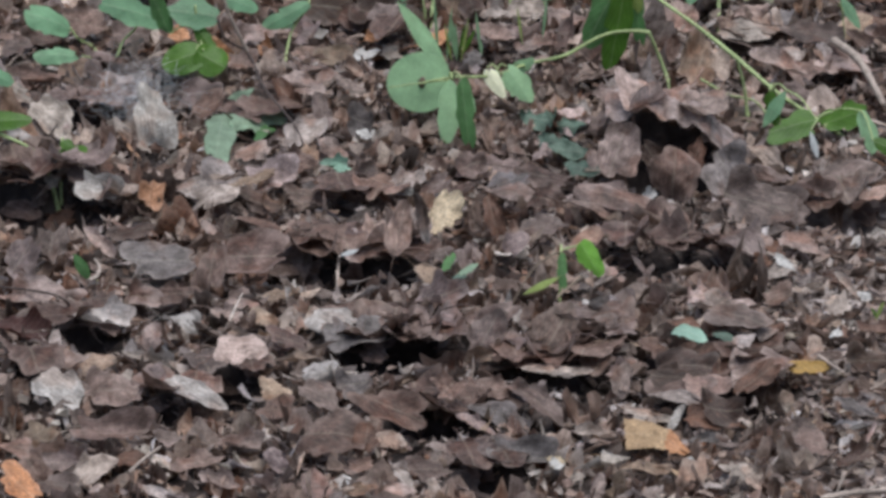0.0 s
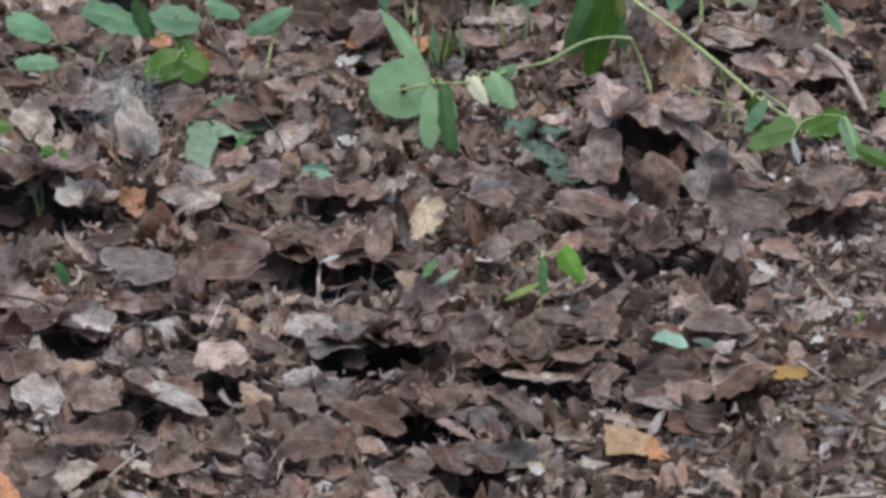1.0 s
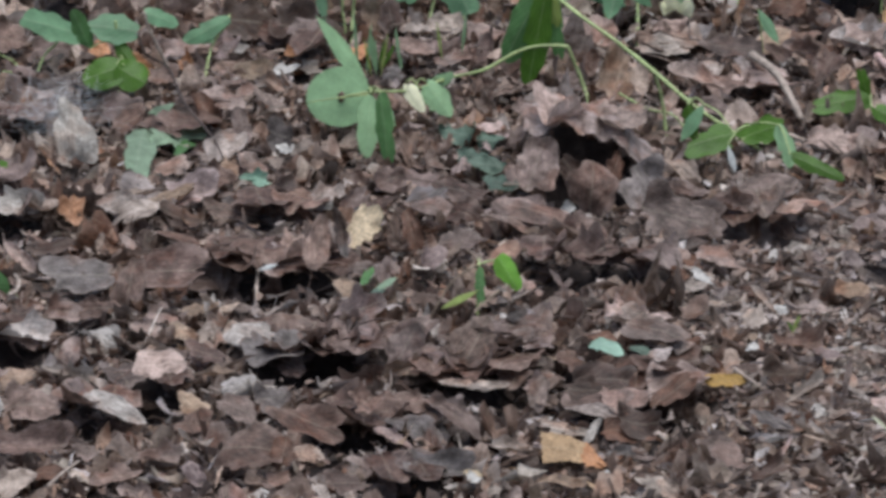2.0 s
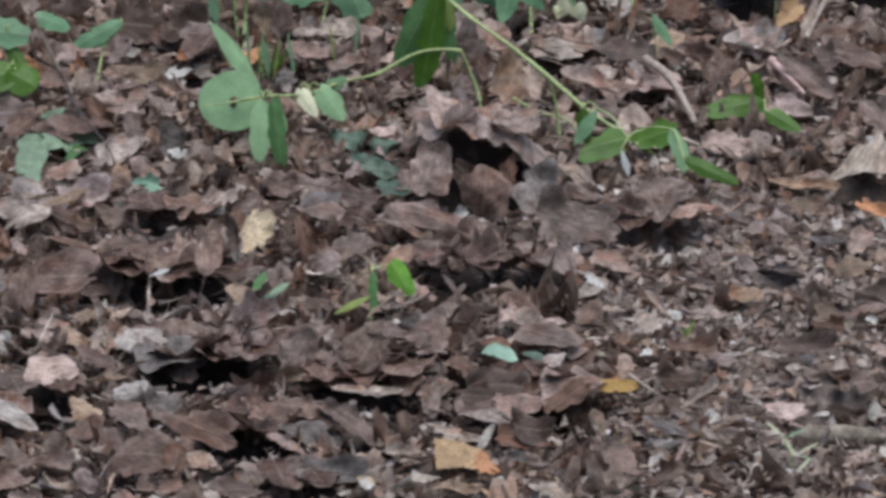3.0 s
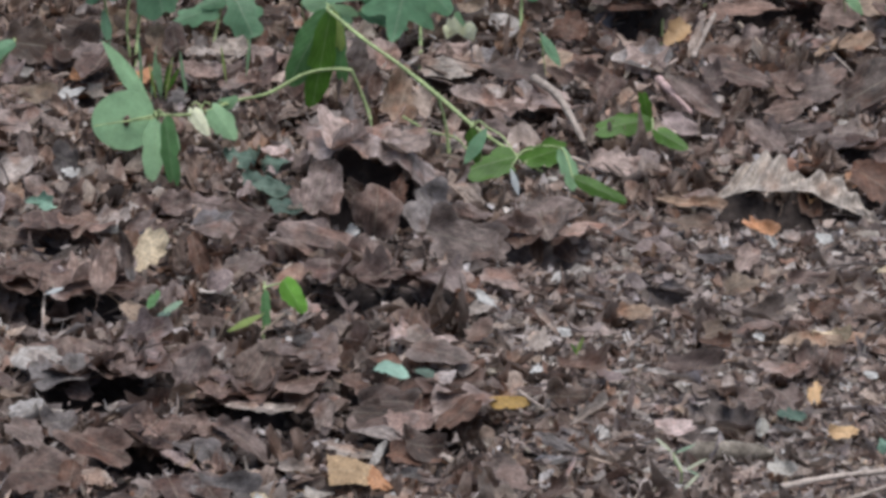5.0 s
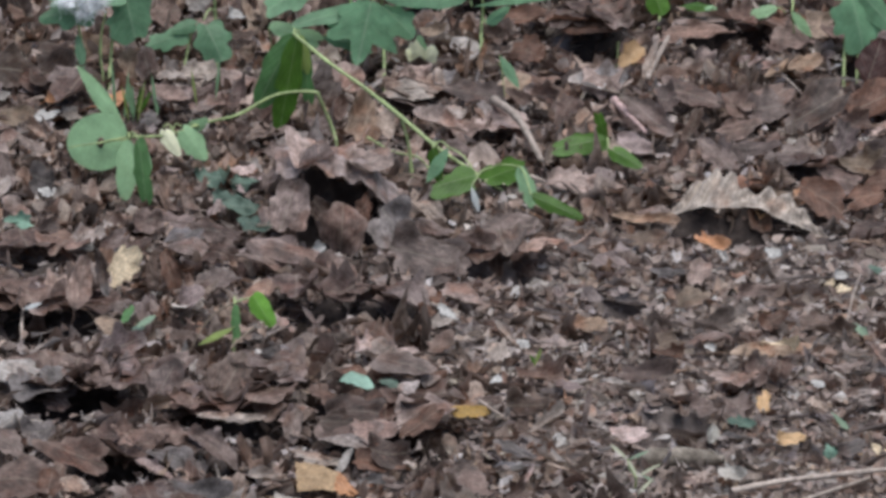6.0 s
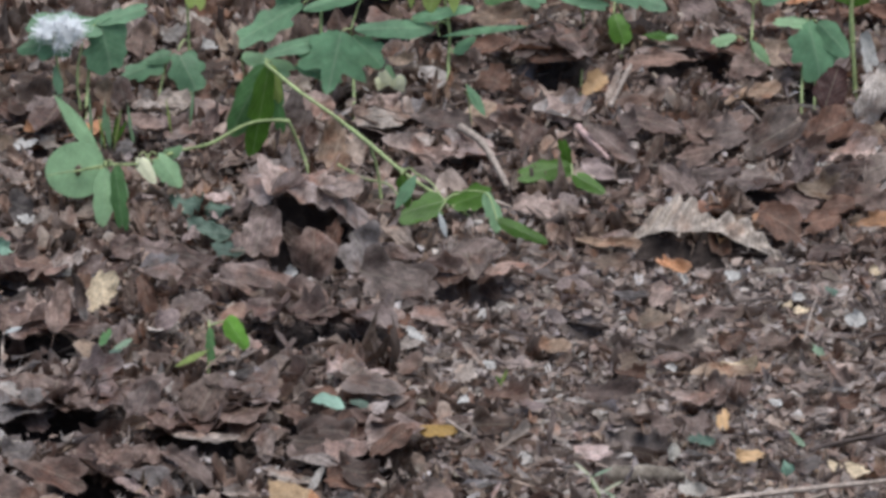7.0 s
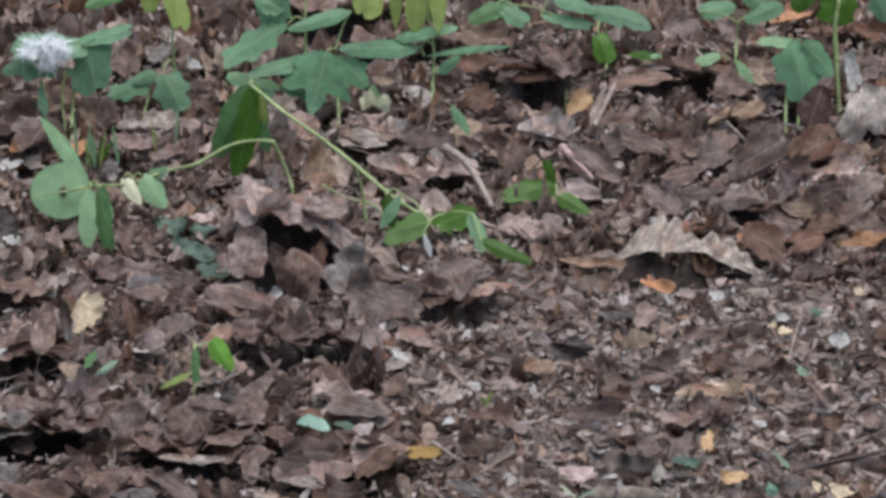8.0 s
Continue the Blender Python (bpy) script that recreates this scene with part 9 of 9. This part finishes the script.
dead_leaf("sheet", "rose", pose(0.039, 5.168, 0.0194, 32, 0, 0) @ pose(0, 0, 0, 0, 0, -126), 0.0352, 0.0203, 0.5)
dead_leaf("sheet", "tan", pose(0.201, 5.070, 0.0286, 50, 0, 0) @ pose(0, 0, 0, 0, 0, -19), 0.0440, 0.0332, 0.5, "tan leaf standing behind a green stalk")
dead_leaf("sheet", "pale", pose(0.217, 5.079, 0.0232, 50, 0, 0) @ pose(0, 0, 0, 0, 0, -9), 0.0294, 0.0160, 0.5)
dead_leaf("sheet", "rose", pose(0.165, 5.215, 0.0204, 35, 0, 0) @ pose(0, 0, 0, 0, 0, -90), 0.0425, 0.0294, 0.5)
dead_leaf("lobed", "taupe", pose(0.294, 5.169, 0.0189, 30, 0, 0) @ pose(0, 0, 0, 0, 0, -103), 0.0568, 0.0247, 0.5)
dead_leaf("sheet", "rose", pose(0.302, 4.826, 0.0211, 34, 0, 0) @ pose(0, 0, 0, 0, 0, -78), 0.0534, 0.0309, 0.5)
dead_leaf("sheet", "taupe", pose(0.248, 4.758, 0.0232, 45, 0, 0) @ pose(0, 0, 0, 0, 0, -106), 0.0483, 0.0292, 0.5)
dead_leaf("sheet", "rose", pose(0.261, 4.690, 0.0166, 25, 0, 0) @ pose(0, 0, 0, 0, 0, -111), 0.0399, 0.0168, 0.5)
dead_leaf("oval", "rose", pose(0.111, 4.771, 0.0183, 28, 0, 0) @ pose(0, 0, 0, 0, 0, -110), 0.0537, 0.0198, 0.5)
dead_leaf("sheet", "taupe", pose(0.073, 4.722, 0.0181, 30, 0, 0) @ pose(0, 0, 0, 0, 0, -77), 0.0392, 0.0227, 0.5)
dead_leaf("torn", "white", pose(0.247, 4.650, 0.0159, 25, 0, 0) @ pose(0, 0, 0, 0, 0, -129), 0.0247, 0.0099, 0.5)
dead_leaf("sheet", "umber", pose(0.162, 4.413, 0.0185, 35, 0, 0) @ pose(0, 0, 0, 0, 0, -96), 0.0449, 0.0223, 0.5)
dead_leaf("sheet", "umber", pose(0.190, 4.344, 0.0207, 40, 0, 0) @ pose(0, 0, 0, 0, 0, -99), 0.0424, 0.0264, 0.5)
dead_leaf("sheet", "pale", pose(0.159, 4.382, 0.0164, 35, 0, 0) @ pose(0, 0, 0, 0, 0, -105), 0.0401, 0.0120, 0.5)
dead_leaf("strip", "bone", pose(0.158, 4.332, 0.0199, 50, 0, 0) @ pose(0, 0, 0, 0, 0, -27), 0.0228, 0.0075, 0.5)
dead_leaf("sheet", "rose", pose(0.123, 4.400, 0.0221, 55, 0, 0) @ pose(0, 0, 0, 0, 0, -24), 0.0260, 0.0159, 0.5)
dead_leaf("strip", "pale", pose(0.113, 4.475, 0.0133, 22, 0, 0) @ pose(0, 0, 0, 0, 0, -87), 0.0350, 0.0069, 0.5)
dead_leaf("strip", "pale", pose(0.103, 4.311, 0.0164, 36, 0, 0) @ pose(0, 0, 0, 0, 0, -111), 0.0293, 0.0106, 0.9)
dead_leaf("torn", "cream", pose(0.077, 4.261, 0.0165, 45, 0, 0) @ pose(0, 0, 0, 0, 0, -68), 0.0136, 0.0123, 0.5)
dead_leaf("sheet", "rose", pose(0.367, 4.386, 0.0176, 32, 0, 0) @ pose(0, 0, 0, 0, 0, -84), 0.0285, 0.0210, 0.5)
dead_leaf("strip", "bone", pose(0.391, 4.391, 0.0133, 28, 0, 0) @ pose(0, 0, 0, 0, 0, -79), 0.0139, 0.0050, 0.5)
dead_leaf("sheet", "bone", pose(0.434, 4.307, 0.0165, 32, 0, 0) @ pose(0, 0, 0, 0, 0, -121), 0.0211, 0.0138, 0.5)
dead_leaf("sheet", "bone", pose(0.428, 4.386, 0.0170, 45, 0, 0) @ pose(0, 0, 0, 0, 0, -58), 0.0142, 0.0133, 0.9)
dead_leaf("sheet", "russet", pose(0.228, 4.489, 0.0192, 40, 0, 0) @ pose(0, 0, 0, 0, 0, -67), 0.0337, 0.0191, 0.5)
dead_leaf("sheet", "russet", pose(0.216, 4.403, 0.0213, 40, 0, 0) @ pose(0, 0, 0, 0, 0, -51), 0.0386, 0.0182, 0.5)
dead_leaf("sheet", "russet", pose(0.620, 5.118, 0.0255, 42, 0, 0) @ pose(0, 0, 0, 0, 0, -62), 0.0475, 0.0363, 0.5)
dead_leaf("oval", "pale", pose(0.574, 5.096, 0.0254, 40, 0, 0) @ pose(0, 0, 0, 0, 0, -51), 0.0528, 0.0291, 0.5)
dead_leaf("lobed", "taupe", pose(0.537, 5.117, 0.0228, 38, 0, 0) @ pose(0, 0, 0, 0, 0, -84), 0.0452, 0.0349, 0.5)
dead_leaf("sheet", "russet", pose(0.556, 4.899, 0.0240, 45, 0, 0) @ pose(0, 0, 0, 0, 0, -133), 0.0364, 0.0292, 0.5)
dead_leaf("torn", "russet", pose(0.593, 4.901, 0.0193, 38, 0, 0) @ pose(0, 0, 0, 0, 0, -78), 0.0321, 0.0231, 0.5)
dead_leaf("sheet", "umber", pose(0.468, 5.067, 0.0247, 55, 0, 0) @ pose(0, 0, 0, 0, 0, -21), 0.0328, 0.0133, 0.5)
dead_leaf("lobed", "rose", pose(0.401, 5.186, 0.0237, 42, 0, 0) @ pose(0, 0, 0, 0, 0, -73), 0.0430, 0.0336, 0.5)
dead_leaf("oval", "rose", pose(0.416, 5.035, 0.0190, 36, 0, 0) @ pose(0, 0, 0, 0, 0, -119), 0.0328, 0.0187, 0.5)
dead_leaf("sheet", "maroon", pose(0.634, 5.234, 0.0256, 55, 0, 0) @ pose(0, 0, 0, 0, 0, -80), 0.0236, 0.0335, 0.5)
dead_leaf("sheet", "russet", pose(0.344, 5.273, 0.0212, 42, 0, 0) @ pose(0, 0, 0, 0, 0, -112), 0.0334, 0.0256, 0.5)
dead_leaf("strip", "tan", pose(0.414, 4.862, 0.0143, 24, 0, 0) @ pose(0, 0, 0, 0, 0, -96), 0.0552, 0.0098, 0.5)
dead_leaf("sheet", "tan", pose(0.525, 4.896, 0.0176, 36, 0, 0) @ pose(0, 0, 0, 0, 0, -100), 0.0407, 0.0177, 0.5)
dead_leaf("sheet", "rose", pose(0.653, 5.026, 0.0221, 40, 0, 0) @ pose(0, 0, 0, 0, 0, -67), 0.0404, 0.0286, 0.5)
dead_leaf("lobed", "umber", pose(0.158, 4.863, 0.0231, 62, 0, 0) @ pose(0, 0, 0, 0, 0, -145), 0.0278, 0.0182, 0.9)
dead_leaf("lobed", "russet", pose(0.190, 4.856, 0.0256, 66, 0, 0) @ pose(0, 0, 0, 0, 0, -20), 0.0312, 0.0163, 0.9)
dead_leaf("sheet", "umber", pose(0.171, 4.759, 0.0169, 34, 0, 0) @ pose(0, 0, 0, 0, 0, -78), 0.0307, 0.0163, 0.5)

# ---- loose litter ----
def pit(x, y):
    return any(abs(x - hx) < rx * 0.95 and front - 0.004 < y < lip + 0.022 + 0.5 * rise for hx, front, lip, rx, rise, _ in HOLLOWS)


def cleared(x, y, size):
    """Whether a leaf that lies on top of the litter leaves no room for a loose one of that size here, or just in front of it."""
    for kx, ky, r in KEPT[int(x * 25)]:
        r += 0.22 * size
        if ((x - kx) / r) ** 2 + ((y - ky + 0.7 * r) / (1.5 * r)) ** 2 < 1:
            return True
    return False


def dark_share(x, y):
    """Share of leaves taken from the darker brown mix, higher in a few patches."""
    blot = 0.12 * math.sin(19 * x + 3 * y) + 0.12 * math.sin(13 * y - 7 * x)
    low = math.exp(-(((x - 0.03) / 0.24) ** 2) - (((y - 4.47) / 0.17) ** 2))
    bank = math.exp(-(((x - 0.16) / 0.11) ** 2) - (((y - 4.72) / 0.05) ** 2))
    left = math.exp(-(((x + 0.3) / 0.07) ** 2) - (((y - 4.8) / 0.12) ** 2))
    near = math.exp(-(((x + 0.02) / 0.12) ** 2) - (((y - 4.42) / 0.1) ** 2))
    return min(0.95, max(0.08, 1.1 * max(low, bank, left, near) + blot))


def litter():
    rng = random.Random(4)
    leaves, dark_tone, pale, crumbs, outer = [], [], [], [], []
    for _ in range(17000):
        x, y = rng.uniform(-0.5, 0.85), rng.uniform(4.1, 6.15)
        c = crumbly(x, y)
        size = rng.triangular(0.009, 0.054, 0.022) * (1 - 0.5 * c)
        if rng.random() < c * 0.86 or any(pit(x + dx * size, y + dy * size) for dx, dy in ((0, 0), (0.3, 0), (-0.3, 0), (0, 0.3), (0, -0.25))) or cleared(x, y, size):
            continue
        low = 0.3 if pit(x, y + 0.02) or pit(x, y + 0.04) else 1.0
        size *= 0.4 + 0.6 * low
        m = pose(x, y, floor_height(x, y) + rng.uniform(-0.003, 0.011 * low), low * min(30, rng.gauss(4, 15)), low * max(-30, min(30, rng.gauss(0, 15))), 0) @ pose(0, 0, 0, 0, 0, rng.uniform(0, 360))
        dry = 0.2 * step(4.85, 5.0, y) * step(0.5, 0.35, x) + 0.25 * step(-0.1, -0.2, x) * step(4.78, 4.85, y)
        (pale if rng.random() < dry else dark_tone if rng.random() < dark_share(x, y) else leaves).append((m, size * rng.uniform(0.45, 0.9), size * rng.uniform(0.9, 1.6)))
    for _ in range(15000):
        x, y = rng.uniform(-0.5, 0.85), rng.uniform(4.1, 6.15)
        c = crumbly(x, y)
        if pit(x, y) or rng.random() < c * 0.8:
            continue
        low = 0.3 if pit(x, y + 0.02) or pit(x, y + 0.04) else 1.0
        size = rng.triangular(0.007, 0.034, 0.014) * (0.4 + 0.6 * low)
        m = pose(x, y, floor_height(x, y) + rng.uniform(-0.004, 0.003 * low), low * rng.gauss(3, 17), low * rng.gauss(0, 17), 0) @ pose(0, 0, 0, 0, 0, rng.uniform(0, 360))
        (dark_tone if rng.random() < 0.15 + dark_share(x, y) else leaves).append((m, size * rng.uniform(0.4, 0.9), size * rng.uniform(0.9, 1.6)))
    scatter("bleached_leaf_litter", "pale bleached dead leaves among the darker ones", LITTER_PALE, pale, ("sheet", "lobed", "oval"), 18, 3, 0.85)
    scatter("damp_leaf_litter", "darker brown dead leaves layered on the woodland floor", LITTER_DARK, dark_tone, ("sheet", "torn", "lobed", "oval", "strip", "oval"), 18, 3, 0.85)
    scatter("leaf_litter", "layered grey-brown dead leaves covering the woodland floor", LITTER, leaves, ("lobed", "torn", "sheet", "oval", "strip", "oval"), 18, 3, 0.85)
    for n in range(84000):
        x, y = rng.uniform(-0.5, 0.85), rng.uniform(4.1, 6.15)
        c = crumbly(x, y)
        if rng.random() > 0.3 + 0.7 * c or (rng.random() < 0.75 and pit(x, y)):
            continue
        size = rng.triangular(0.002, 0.02, 0.0035)
        wide = size * rng.uniform(0.3, 0.9)
        if n % 5 == 0:
            size, wide = rng.uniform(0.008, 0.035), rng.uniform(0.0008, 0.0022)
        m = pose(x, y, floor_height(x, y) + rng.uniform(-0.003, 0.004 + 0.007 * (1 - c)), rng.gauss(6, 20 - 9 * c), rng.gauss(0, 20 - 9 * c), 0) @ pose(0, 0, 0, 0, 0, rng.uniform(0, 360))
        crumbs.append((m, wide, size * rng.uniform(0.9, 1.6)))
    scatter("leaf_crumbs", "small broken leaf crumbs and chips on dark soil", CRUMBS, crumbs, ("torn", "strip", "torn", "oval"), 7, 1, 0.6)
    straws = []
    for _ in range(900):
        x, y = rng.uniform(-0.45, 0.8), rng.uniform(4.15, 5.9)
        if pit(x, y) or rng.random() < 0.5 * crumbly(x, y):
            continue
        m = pose(x, y, floor_height(x, y) + rng.uniform(0.006, 0.014), rng.gauss(4, 14), rng.gauss(0, 14), 0) @ pose(0, 0, 0, 0, 0, rng.uniform(0, 360))
        straws.append((m, rng.uniform(0.0014, 0.003), rng.uniform(0.015, 0.05)))
    scatter("dry_straws", "thin dry stalks and straws strewn over dead leaves", STRAWS, straws, ("strip",), 12, 1, 0.5)
    for _ in range(40000):
        far, turn = abs(rng.gauss(0, 2.2)) + 0.3, rng.uniform(0, 2 * math.pi)
        x, y = 0.2 + far * math.cos(turn), 5.0 + far * math.sin(turn)
        if -0.48 < x < 0.83 and 4.12 < y < 6.12:
            continue
        size = rng.uniform(0.02, 0.055)
        m = pose(x, y, floor_height(x, y) + rng.uniform(0, 0.012), rng.gauss(0, 18), rng.gauss(0, 18), rng.uniform(0, 360))
        outer.append((m, size * rng.uniform(0.6, 1.0), size * rng.uniform(0.9, 1.4)))
    scatter("outer_leaf_litter", "dead brown leaves scattered over the woodland floor", LITTER, outer, ("lobed", "oval", "torn"), 10, 1, 0.5)


litter()
